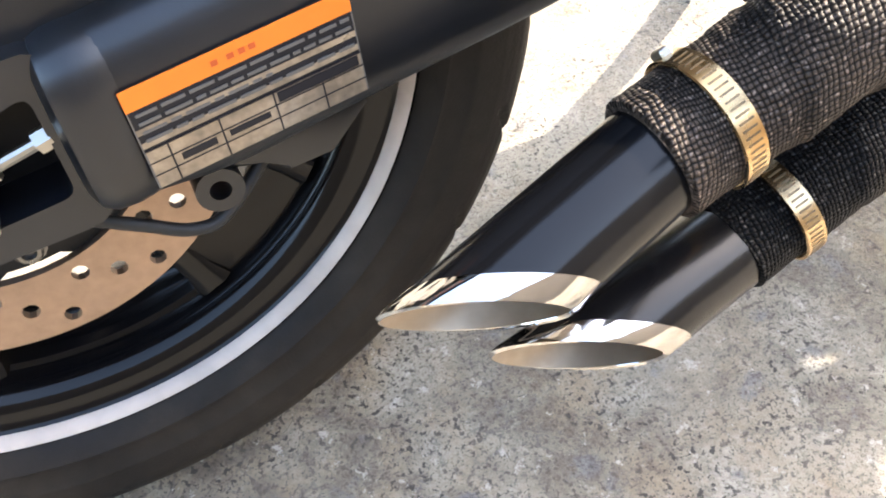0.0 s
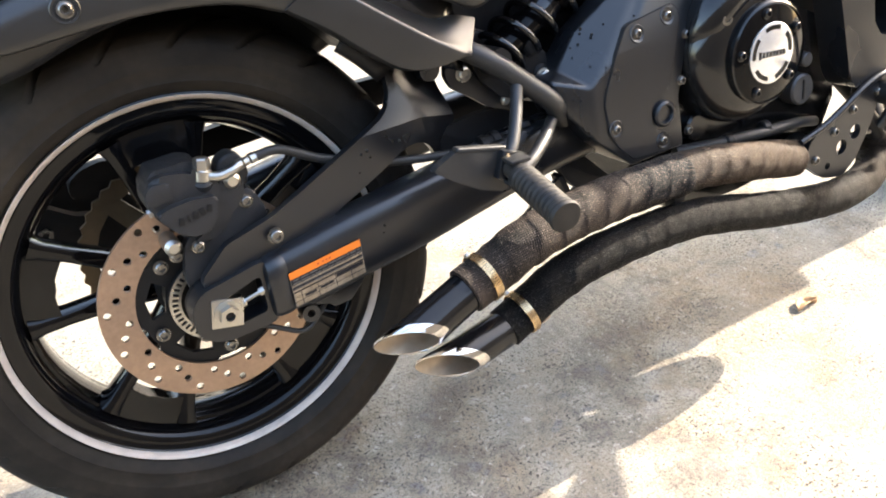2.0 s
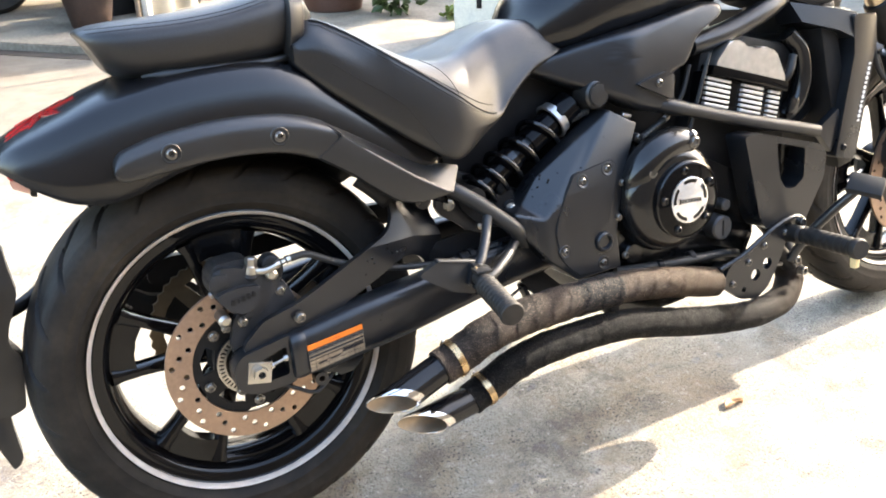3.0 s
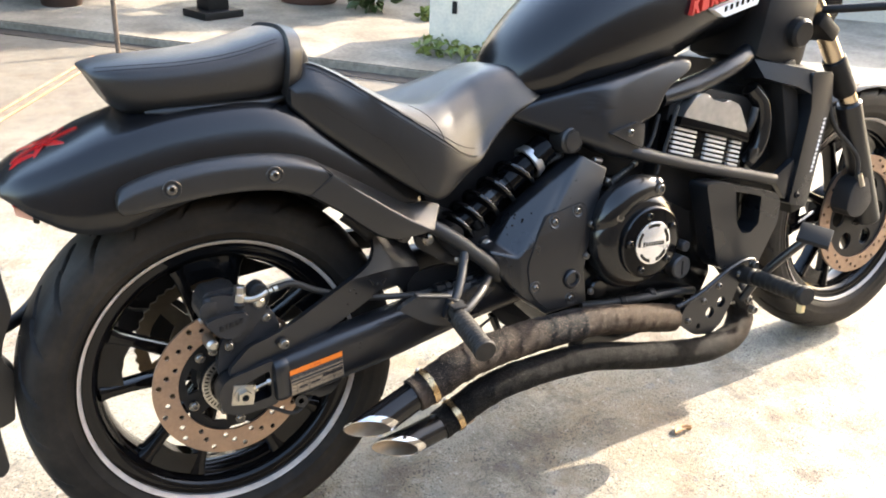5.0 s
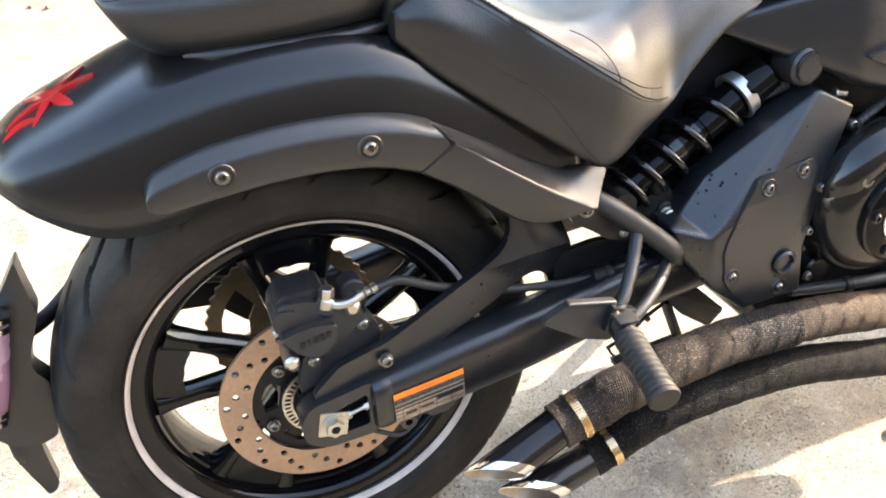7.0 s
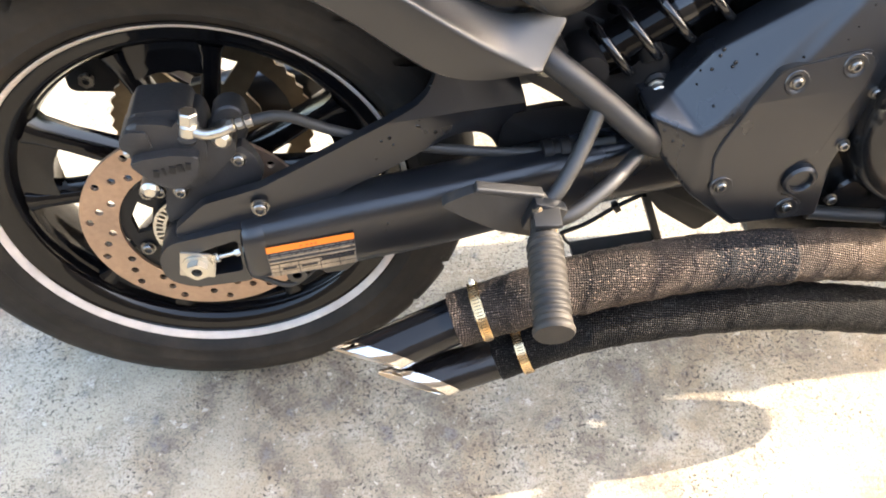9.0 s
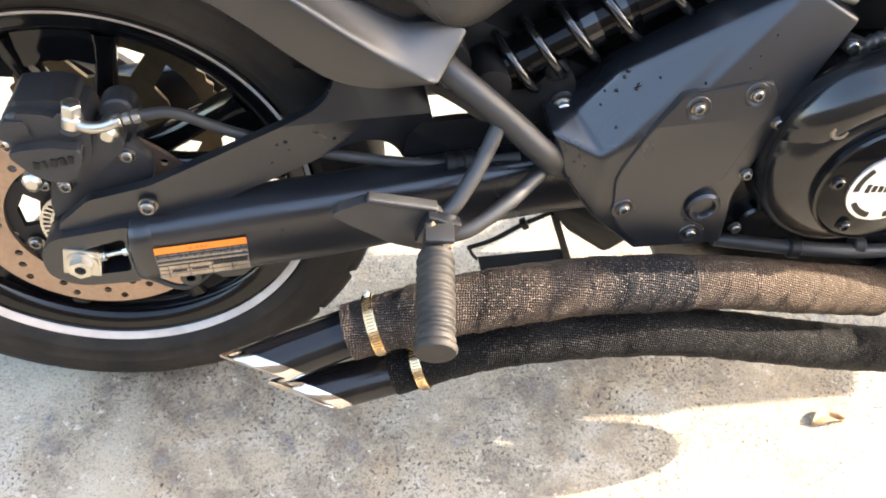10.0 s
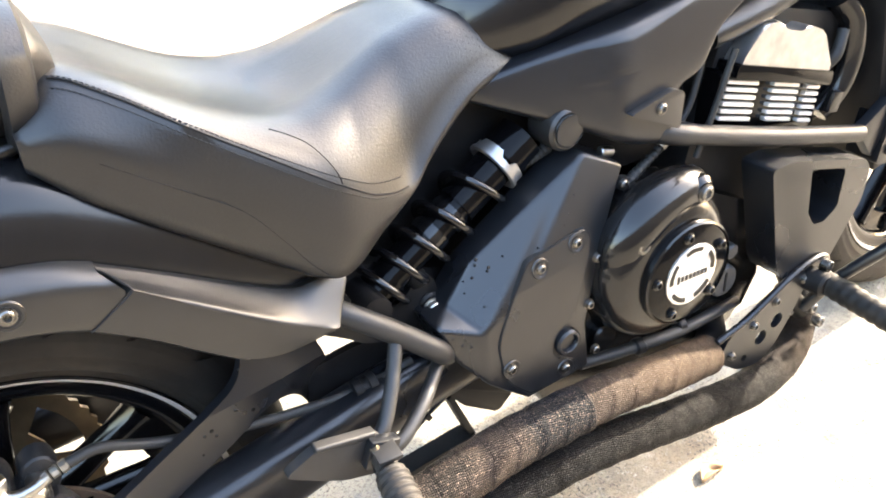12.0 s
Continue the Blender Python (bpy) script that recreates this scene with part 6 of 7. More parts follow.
def wrapped_pipe(name, axis, r0, turns, mat, parent, label, start=0.0, step=0.0016):
    """A pipe bound in tape: each turn overlaps the last by a small step."""
    line = catmull(axis, 44)
    fr = frames(line)
    seg = 44
    bm = bmesh.new()
    uv = bm.loops.layers.uv.new("map")
    dist = [0.0]
    for a, b in zip(line, line[1:]):
        dist.append(dist[-1] + (b - a).length)
    rings = []
    for i, (p, (u, v)) in enumerate(zip(line, fr)):
        ring_v = []
        for k in range(seg):
            a = 2 * math.pi * k / seg
            ph = (dist[i] / dist[-1]) * turns + k / seg + 0.22 * noise.noise((dist[i] * 9, k * 0.15, start))
            saw = ph - math.floor(ph)
            calm = 0.35 if dist[i] < 0.05 else 1.0   # pulled tight under the clamp
            r = r0 + calm * step * (1 - saw) * min(1, saw * 12) - 0.0004 + calm * 0.0012 * noise.noise(p * 45 + Vector((0, 0, k * 0.25))) + 0.0006 * noise.noise(p * 170 + Vector((k * 0.8, 0, 0)))
            if label.startswith("exhaust pipe bound in brown") and p.x > 0.614:
                r -= 0.0020   # the second length of tape starts under the first
            if i in (0, len(line) - 1):
                r -= 0.0025
            ring_v.append(bm.verts.new(p + r * (math.cos(a) * u + math.sin(a) * v)))
        rings.append(ring_v)
    circ = 2 * math.pi * r0
    for i, (a, b) in enumerate(zip(rings, rings[1:])):
        for k in range(seg):
            f = bm.faces.new((a[k], a[(k + 1) % seg], b[(k + 1) % seg], b[k]))
            for lp, (du, dv) in zip(f.loops, ((0, 0), (1, 0), (1, 1), (0, 1))):
                lp[uv].uv = ((k + du) / seg * circ, dist[i + dv])
    bm.faces.new(rings[0][::-1])
    bm.faces.new(rings[-1])
    return part(name, bm, mat, parent, label, smooth=60)


def slash_tip(parent, foot_pt, end_pt, r, cut, label):
    """A bare tube from foot to end, its end cut on the slant so that the inner side is longer."""
    a, b = Vector(foot_pt), Vector(end_pt)
    t = (b - a).normalized()
    side = Vector((0, -0.87, -0.49))
    side = (side - t * side.dot(t)).normalized()
    up = t.cross(side)
    L = (b - a).length
    seg = 56

    def ring(bm, s, rr, slant):
        return [bm.verts.new(a + t * (L * s - slant * math.cos(w)) + rr * (math.cos(w) * side + math.sin(w) * up)) for w in (2 * math.pi * k / seg for k in range(seg))]

    def skin(bm, rings):
        for p, q in zip(rings, rings[1:]):
            for k in range(seg):
                bm.faces.new((p[k], p[(k + 1) % seg], q[(k + 1) % seg], q[k]))
        return bm

    band = 0.016 / L
    bm = bmesh.new()
    black = part("tail_tube", skin(bm, [ring(bm, s, r, c) for s, c in ((-0.05, 0), (0.3, cut * 0.2), (0.6, cut * 0.6), (1 - band, cut))]), M_TIP, parent, label)
    bm = bmesh.new()
    part("chrome_lip", skin(bm, [ring(bm, 1 - band, r + 0.0003, cut), ring(bm, 1 - band * 0.2, r + 0.0003, cut), ring(bm, 1, r - 0.0003, cut), ring(bm, 1, r - 0.0018, cut), ring(bm, 0.995, r - 0.0022, cut)]), M_LIP, black, "polished chrome slash-cut lip")
    bm = bmesh.new()
    part("tube_inside", skin(bm, [ring(bm, 0.995, r - 0.0022, cut), ring(bm, 0.6, r - 0.0022, cut * 0.6), ring(bm, 0.0, r - 0.0022, 0), ring(bm, -0.6, r - 0.0022, 0)]), M_INNER, black, "raw metal inside of the pipe")
    return black


def hose_clamp(parent, at, along, r, label, screw=True):
    c, t = Vector(at), Vector(along).normalized()
    u = t.orthogonal().normalized()
    v = t.cross(u)
    bm = bmesh.new()
    seg = 60
    rings = []
    for s, rr in ((-0.0056, r), (-0.0052, r + 0.0012), (0.0052, r + 0.0012), (0.0056, r)):
        rings.append([bm.verts.new(c + t * s + rr * (math.cos(w) * u + math.sin(w) * v)) for w in (2 * math.pi * k / seg for k in range(seg))])
    for p, q in zip(rings, rings[1:]):
        for k in range(seg):
            bm.faces.new((p[k], p[(k + 1) % seg], q[(k + 1) % seg], q[k]))
    clamp = part("hose_clamp", bm, M_CLAMP, parent, label)
    for k in range(60):
        w = 2 * math.pi * k / 60
        d = math.cos(w) * u + math.sin(w) * v
        if d.y < 0.25:
            o = c + d * (r + 0.0013)
            side = t.cross(d)
            bm = bmesh.new()
            q = [o + t * a * 0.0034 + side * b * 0.00045 + d * h for h in (-0.0004, 0.0001) for a, b in ((-1, -1), (1, -1), (1, 1), (-1, 1))]
            vs = [bm.verts.new(p) for p in q]
            for f in ((0, 1, 2, 3), (7, 6, 5, 4), (0, 4, 5, 1), (1, 5, 6, 2), (2, 6, 7, 3), (3, 7, 4, 0)):
                bm.faces.new([vs[i] for i in f])
            part("slot", bm, M_BROWNSTEEL, clamp)
    d = Vector((0.0, 0.62, 0.78)).normalized()
    d = (d - t * d.dot(t)).normalized()
    o = c + d * (r + 0.004)
    s = t.cross(d)
    part("clamp_screw", rod(o - s * 0.0055 - d * 0.002, o + s * 0.0055 - d * 0.002, 0.0028, 12, 0.0008), M_STEEL, clamp)
    return clamp


UP = [(0.261, -0.2255, 0.2712), (0.292, -0.2238, 0.2808), (0.35, -0.2310, 0.308), (0.41, -0.2264, 0.3161), (0.475, -0.2184, 0.3162), (0.54, -0.2146, 0.3158), (0.65, -0.2120, 0.310), (0.75, -0.2080, 0.291), (0.862, -0.1903, 0.259)]
LOW = [(0.307, -0.2272, 0.2022), (0.337, -0.2252, 0.2130), (0.39, -0.2269, 0.2370), (0.45, -0.2285, 0.2506), (0.56, -0.2273, 0.253), (0.65, -0.2270, 0.2435), (0.80, -0.2231, 0.2060), (0.93, -0.2210, 0.1855), (1.025, -0.2040, 0.1845), (1.070, -0.185, 0.209), (1.078, -0.170, 0.255)]
p_up = wrapped_pipe("upper_exhaust_pipe", UP, 0.0296, 17, M_WRAP_UP, bike, "exhaust pipe bound in brown-black woven heat wrap")
p_low = wrapped_pipe("lower_exhaust_pipe", LOW, 0.0266, 22, M_WRAP_LOW, bike, "exhaust pipe bound in black woven heat wrap", 3.0, 0.0009)
slash_tip(p_up, (0.262, -0.2255, 0.2715), (0.1673, -0.2463, 0.2480), 0.0250, 0.0295, "gloss black slash-cut exhaust tip")
slash_tip(p_low, (0.310, -0.2270, 0.2030), (0.2120, -0.2494, 0.2003), 0.0238, 0.0322, "gloss black slash-cut exhaust tip")
hose_clamp(p_up, (0.289, -0.2234, 0.2797), (0.038, 0.0020, 0.0112), 0.0308, "stainless worm-drive hose clamp")
hose_clamp(p_low, (0.337, -0.2252, 0.2130), (0.040, 0.0005, 0.0140), 0.0280, "stainless worm-drive hose clamp")
part("pipe_bracket", block((0.020, 0.02, 0.05), (0.605, -0.212, 0.268), (0, 0, 0), 0.003), M_DARK, p_low)
part("header_bend", bent([(0.855, -0.187, 0.263), (0.90, -0.165, 0.252), (0.94, -0.12, 0.26), (0.97, -0.08, 0.30)], 0.022), M_DARK, p_up)
part("header_bend", bent([(1.078, -0.171, 0.252), (1.08, -0.15, 0.29), (1.07, -0.10, 0.34)], 0.022), M_DARK, p_low)

# side-stand bracket and cable under the frame
stand = part("stand_bracket", bent([(0.400, -0.106, 0.266), (0.430, -0.106, 0.279), (0.462, -0.104, 0.300), (0.496, -0.100, 0.314)], 0.0026), M_DARK, bike, "thin black steel bracket and cable under the frame")
part("cable_tail", bent([(0.402, -0.106, 0.268), (0.406, -0.108, 0.258), (0.412, -0.108, 0.250)], 0.0018), M_DARK, stand)
part("cable_clip", block((0.008, 0.010, 0.012), (0.462, -0.104, 0.300), (0, -30, 0), 0.002), M_DARK, stand)
part("bracket_strap", prism([(0.488, 0.318), (0.496, 0.320), (0.527, 0.240), (0.519, 0.238)], -0.112, -0.092, 0.001), M_DARK, stand)
part("bracket_foot", prism([(0.418, 0.232), (0.420, 0.222), (0.524, 0.232), (0.524, 0.242)], -0.116, -0.088, 0.001), M_DARK, stand)
part("stand_leg", bent([(0.80, 0.10, 0.26), (0.75, 0.19, 0.14), (0.70, 0.275, 0.045)], 0.012), M_DARK, stand, "black side stand")
part("stand_foot", block((0.07, 0.05, 0.006), (0.695, 0.28, 0.043), (-8, 0, 0), 0.002), M_DARK, stand)

# front wheel, fork and steering
FX, FZ = 1.595, 0.330
front = wheel("front_wheel", FX, FZ, 0.240, 0.318, 0.062, 10, 10, "gloss black cast front wheel with white rim tape")
brake_disc(front, FX, FZ, -0.076, 0.150, 0.112, 42)
part("front_disc_carrier", pierced([circle(FX, FZ, 0.114, 60), circle(FX, FZ, 0.03, 24)] + [circle(FX + 0.075 * math.cos(radians(60 * i)), FZ + 0.075 * math.sin(radians(60 * i)), 0.022, 14) for i in range(6)], -0.074, -0.068), M_DARK, front)
fork = part("front_fork", rod((1.465, -0.098, 0.625), (1.600, -0.098, 0.320), 0.028, 24, 0.004), M_FRAME, bike, "black front fork with gold stanchions")
part("stanchion", rod((1.27, -0.098, 0.905), (1.47, -0.098, 0.622), 0.0205, 24), M_FORKTUBE, fork, "gold-toned polished stanchion")
part("far_slider", rod((1.465, 0.098, 0.625), (1.600, 0.098, 0.320), 0.028, 24, 0.004), M_FRAME, fork)
part("far_stanchion", rod((1.27, 0.098, 0.905), (1.47, 0.098, 0.622), 0.0205, 24), M_FORKTUBE, fork)
for k, z in ((0.30, 0.80), (0.06, 0.90)):
    part("triple_clamp", block((0.07, 0.26, 0.035), (1.27 + k * 0.2, 0, z), (0, 35, 0), 0.01), M_DARK, fork)
part("fork_gaiter", rod((1.395, -0.098, 0.728), (1.45, -0.098, 0.648), 0.026, 24, 0.003), M_DARK, fork)
part("front_caliper", prism(smooth_loop([(1.475, 0.370), (1.490, 0.430), (1.535, 0.445), (1.570, 0.42), (1.560, 0.37), (1.520, 0.345)], 3), -0.125, -0.06, 0.006), M_CASTING, fork)
part("front_brake_hose", bent([(1.505, -0.12, 0.44), (1.495, -0.115, 0.50), (1.42, -0.10, 0.58), (1.40, -0.09, 0.66), (1.40, -0.07, 0.76)], 0.0055), M_HOSE, fork)
part("hose_fitting", rod((1.515, -0.128, 0.425), (1.505, -0.124, 0.455), 0.006, 8), M_STEEL, fork)
part("headlamp_stay", block((0.10, 0.22, 0.13), (1.235, 0, 0.845), (0, 20, 0), 0.02), M_DARK, fork)
# bulk added at the steering head to block the low sun
part("shadow_cowl", block((0.15, 0.20, 0.17), (1.185, -0.045, 0.815), (0, 14, 0), 0.025), M_DARK, fork)
part("ignition_housing", rod((1.205, -0.13, 0.80), (1.205, -0.165, 0.795), 0.030, 24, 0.006), M_DARK, fork)
part("turn_signal_stalk", rod((1.31, -0.10, 0.835), (1.40, -0.24, 0.845), 0.009, 12, 0.002), M_DARK, fork)
# lamp body out of view, added for the shadow it casts
part("turn_signal", rod((1.395, -0.235, 0.845), (1.40, -0.285, 0.846), 0.030, 24, 0.008), M_DARK, fork)
part("front_fender", loft([[(FX + (0.336) * math.cos(radians(a)), y, FZ + (0.336 - 0.022 * abs(y / 0.07) ** 2) * math.sin(radians(a))) for y in (-0.07, -0.05, -0.025, 0, 0.025, 0.05, 0.07)] for a in range(35, 145, 5)], caps=False, closed=False), M_PAINT, fork, "satin black front fender", solid=0.004)

# handlebar, instrument, mirrors and headlamp
bar = part("handlebar", bent([(1.10, -0.40, 1.045), (1.17, -0.32, 1.06), (1.22, -0.20, 1.07), (1.23, -0.10, 1.03), (1.23, 0.10, 1.03), (1.22, 0.20, 1.07), (1.17, 0.32, 1.06), (1.10, 0.40, 1.045)], 0.0125), M_FRAME, bike, "black handlebar with grips, levers and mirrors")
for sgn in (-1, 1):
    part("grip", rod((1.14, sgn * 0.36, 1.052), (1.065, sgn * 0.44, 1.038), 0.017, 18, 0.003), M_PEG, bar)
    part("lever", bent([(1.21, sgn * 0.29, 1.06), (1.19, sgn * 0.36, 1.055), (1.15, sgn * 0.44, 1.045)], 0.006), M_FRAME, bar)
    part("mirror_stem", bent([(1.21, sgn * 0.27, 1.07), (1.24, sgn * 0.31, 1.10), (1.25, sgn * 0.36, 1.13)], 0.006), M_FRAME, bar)
    part("mirror", block((0.02, 0.15, 0.085), (1.25, sgn * 0.41, 1.125), (0, -8, 0), 0.009), M_FRAME, bar)
# reservoir out of view, its bulk added to fill out the cast shadow
part("brake_reservoir", block((0.075, 0.11, 0.085), (1.185, -0.205, 1.110), (0, 0, 0), 0.012), M_DARK, bar)
part("switch_housing", block((0.06, 0.06, 0.055), (1.17, -0.305, 1.062), (0, 0, -30), 0.012), M_DARK, bar)
part("instrument", rod((1.20, 0.0, 1.06), (1.17, 0.0, 1.10), 0.055, 28, 0.008), M_DARK, bar)
lamp = part("headlamp", loft([[(x, r * math.cos(a), 0.86 + r * 1.05 * math.sin(a)) for a in (2 * math.pi * k / 28 for k in range(28))] for x, r in ((1.27, 0.03), (1.30, 0.06), (1.36, 0.082), (1.42, 0.085), (1.425, 0.07))]), M_PAINT, bike, "black headlamp")

# number plate carrier behind the wheel
carrier_ob = part("plate_carrier", prism(rounded([(-0.297, 0.542), (-0.296, 0.514), (-0.292, 0.470), (-0.306, 0.438), (-0.312, 0.425), (-0.319, 0.398), (-0.305, 0.375), (-0.317, 0.296), (-0.339, 0.288), (-0.368, 0.294), (-0.378, 0.305), (-0.396, 0.335), (-0.405, 0.362), (-0.392, 0.42), (-0.366, 0.438), (-0.337, 0.483)], 0.006), -0.012, 0.020, 0.008, 3), M_PLASTIC, bike, "black wheel-mounted number plate carrier, plate seen edge-on")
part("lower_blade", prism(rounded([(-0.376, 0.310), (-0.340, 0.300), (-0.341, 0.269), (-0.339, 0.233), (-0.338, 0.218), (-0.343, 0.207), (-0.354, 0.200), (-0.367, 0.241), (-0.376, 0.274)], 0.004), -0.006, 0.012, 0.003), M_PLASTIC, carrier_ob)
part("carrier_web", prism(rounded([(-0.335, 0.460), (-0.300, 0.466), (-0.312, 0.438), (-0.325, 0.404), (-0.345, 0.41)], 0.004), 0.022, 0.05, 0.003), M_DARK, carrier_ob)
part("carrier_arm", bent([(-0.315, 0.01, 0.438), (-0.29, 0.03, 0.442), (-0.27, 0.06, 0.446), (-0.24, 0.12, 0.45), (-0.20, 0.150, 0.445)], 0.010), M_DARK, carrier_ob)
part("carrier_strut", prism(rounded([(-0.23, 0.468), (-0.10, 0.44), (0.02, 0.335), (0.02, 0.29), (-0.03, 0.295), (-0.14, 0.40), (-0.23, 0.43)], 0.010), 0.150, 0.162, 0.002), M_DARK, carrier_ob)
pb = bmesh.new()
tube(pb, catmull([(-0.336, -0.030, 0.486), (-0.345, -0.036, 0.45), (-0.360, -0.036, 0.40), (-0.374, -0.030, 0.362)], 5), 0.019, 22)
plate_ob = part("number_plate", pb, M_PINK, carrier_ob, "pinkish glossy rolled plate with dark characters barred out")
for i in range(4):
    part("plate_bar", block((0.020, 0.003, 0.012), (-0.351 - 0.005 * i, -0.0555, 0.432 - 0.017 * i), (0, 18, 0)), M_DARKPRINT, plate_ob)
for x, z in ((-0.3345, 0.490), (-0.338, 0.478), (-0.372, 0.368), (-0.3755, 0.357)):
    part("plate_ring", rod((x - 0.001, -0.032, z - 0.004), (x + 0.001, -0.031, z + 0.004), 0.0208, 24, 0.001), M_CHROME, plate_ob)

# ---- the ground and what stands behind ----
M_WALL = material("pale_plastered_wall", (0.5, 0.45, 0.37), 0.8, grain=0.08, tint=(0.33, 0.3, 0.25), tint_scale=1.5, bump=0.3, bump_scale=60)
M_YARDWALL = material("grey_brown_render", (0.13, 0.11, 0.09), 0.85, grain=0.15, tint=(0.08, 0.07, 0.058), tint_scale=1.2, bump=0.4, bump_scale=50)
M_SHEET = material("white_painted_sheet_metal", (0.66, 0.65, 0.60), 0.5, grain=0.06, tint=(0.45, 0.42, 0.36), tint_scale=3, tint_amount=0.5)
M_SLAB = material("grey_concrete_slab", (0.235, 0.21, 0.168), 0.85, grain=0.3, grain_scale=40, tint=(0.115, 0.096, 0.072), tint_scale=3.5, tint_amount=0.8, bump=0.5, bump_scale=60)
M_GUTTER = material("damp_gutter_earth", (0.045, 0.035, 0.026), 0.9, grain=0.4, grain_scale=30, bump=0.6, bump_scale=40)
M_TERRA = material("brown_clay_pot", (0.085, 0.036, 0.022), 0.65, grain=0.15, tint=(0.13, 0.07, 0.048), tint_scale=7, bump=0.2, bump_scale=60)
# darker copy of the clay; the shade on the small pot is in its colour
M_SHADETERRA = material("shade_dark_clay_pot", (0.03, 0.014, 0.009), 0.6, grain=0.2, tint=(0.06, 0.032, 0.02), tint_scale=9, bump=0.3, bump_scale=60)
M_SOIL = material("potting_soil", (0.06, 0.045, 0.032), 0.95, grain=0.4, bump=0.8, bump_scale=60)
M_LEAF = material("green_leaf", (0.095, 0.135, 0.026), 0.42, grain=0.25, grain_scale=9, tint=(0.22, 0.21, 0.04), tint_scale=5, tint_amount=0.8)
M_DARKLEAF = material("dark_green_leaf", (0.035, 0.062, 0.016), 0.45, grain=0.25, grain_scale=9)
M_BARK = material("grey_brown_bark", (0.10, 0.075, 0.055), 0.9, grain=0.3, bump=0.8, bump_scale=40)
M_BOX = material("weathered_white_paint", (0.66, 0.6, 0.48), 0.75, grain=0.1, tint=(0.42, 0.42, 0.38), tint_scale=5, tint_amount=0.6, bump=0.3, bump_scale=60)
M_BOXTOP = material("faded_orange_tile", (0.50, 0.24, 0.14), 0.7, grain=0.15)
M_CAR = material("dark_car_paint", (0.012, 0.012, 0.014), 0.2, coat=0.6, grain=0.05)
# alloy kept dark in colour to stand for the garage's shade
M_ALLOY = material("shade_dark_alloy", (0.12, 0.115, 0.11), 0.5, 0.7, grain=0.12)
M_BOTTLE = material("white_plastic_bottle", (0.65, 0.63, 0.58), 0.4)


def ground():
    """One sheet to the horizon, finer near the motorcycle."""
    bm = bmesh.new()
    xs = [-400, -60, -12, -6, -3, -1.5, 0, 1.5, 3, 6, 12, 60, 400]
    vs = [[bm.verts.new((x, y, 0)) for y in xs] for x in xs]
    for i in range(len(xs) - 1):
        for j in range(len(xs) - 1):
            bm.faces.new((vs[i][j], vs[i + 1][j], vs[i + 1][j + 1], vs[i][j + 1]))
    return tagged(part("ground", bm, M_CONCRETE), "worn stained concrete yard with oil marks and cracks", "ground", kind="structure")


def upright(name, outline, z0, z1, mat, bevel=0.0, parent=None):
    """A block of the outline (x, y) from z0 to z1."""
    bm = bmesh.new()
    low = [bm.verts.new((x, y, z0)) for x, y in outline]
    top = [bm.verts.new((x, y, z1)) for x, y in outline]
    n = len(outline)
    f = bm.faces.new(top)
    bm.faces.new(low[::-1])
    for i in range(n):
        bm.faces.new((low[i], low[(i + 1) % n], top[(i + 1) % n], top[i]))
    if bevel:
        bmesh.ops.bevel(bm, geom=list(f.edges), offset=bevel, segments=2, affect="EDGES")
    return part(name, bm, mat, parent)


def leaf(bm, at, size, rng):
    """One folded, pointed leaf."""
    e = Euler((rng.uniform(-1.2, 1.2), rng.uniform(-1.2, 1.2), rng.uniform(0, 6.3))).to_matrix()
    w = size * 0.32
    pts = [(0, 0, 0), (size * 0.35, w, 0.12 * size), (size * 0.75, w * 0.7, 0.10 * size), (size, 0, -0.08 * size), (size * 0.75, -w * 0.7, 0.10 * size), (size * 0.35, -w, 0.12 * size), (size * 0.5, 0, 0)]
    v = [bm.verts.new(Vector(at) + e @ Vector(p)) for p in pts]
    for f in ((0, 1, 6), (1, 2, 6), (2, 3, 6), (3, 4, 6), (4, 5, 6), (5, 0, 6)):
        bm.faces.new([v[i] for i in f])


def leaves(name, clumps, size, count, mat, parent, seed):
    """Leaves scattered in clumps of (x, y, z, rx, ry, rz)."""
    rng = random.Random(seed)
    bm = bmesh.new()
    for i in range(count):
        x, y, z, rx, ry, rz = clumps[i % len(clumps)]
        while True:
            a, b, c = (rng.uniform(-1, 1) for _ in range(3))
            if a * a + b * b + c * c < 1:
                break
        leaf(bm, (x + a * rx, y + b * ry, z + c * rz), size * rng.uniform(0.6, 1.25), rng)
    return tagged(part(name, bm, mat, parent), kind="stuff")


ground()
# raised slab beyond a slanting gutter
KX, KY = Vector((1, -1.03, 0)).normalized(), Vector((1.03, 1, 0)).normalized()
K0 = Vector((0.19, 4.19, 0))


def slant(u, v, z=0.0):
    p = K0 + KX * u + KY * v
    return (p.x, p.y, z)


tagged(upright("pavement", [slant(-9, 0.10)[:2], slant(9, 0.10)[:2], slant(9, 9)[:2], slant(-9, 9)[:2]], 0.0, 0.05, M_SLAB, 0.008), "raised grey concrete slab beside the yard", "pavement", kind="structure")
tagged(upright("gutter", [slant(-9, -0.02)[:2], slant(9, -0.02)[:2], slant(9, 0.11)[:2], slant(-9, 0.11)[:2]], -0.02, 0.004, M_GUTTER), "dark earth-filled gutter along the slab", "gutter", kind="structure")
tagged(upright("wall_far", [slant(1.0, 3.2)[:2], slant(9, 3.2)[:2], slant(9, 3.4)[:2], slant(1.0, 3.4)[:2]], 0.05, 1.3, M_WALL, 0.01), "pale plastered wall with grey stains", "wall", kind="structure")
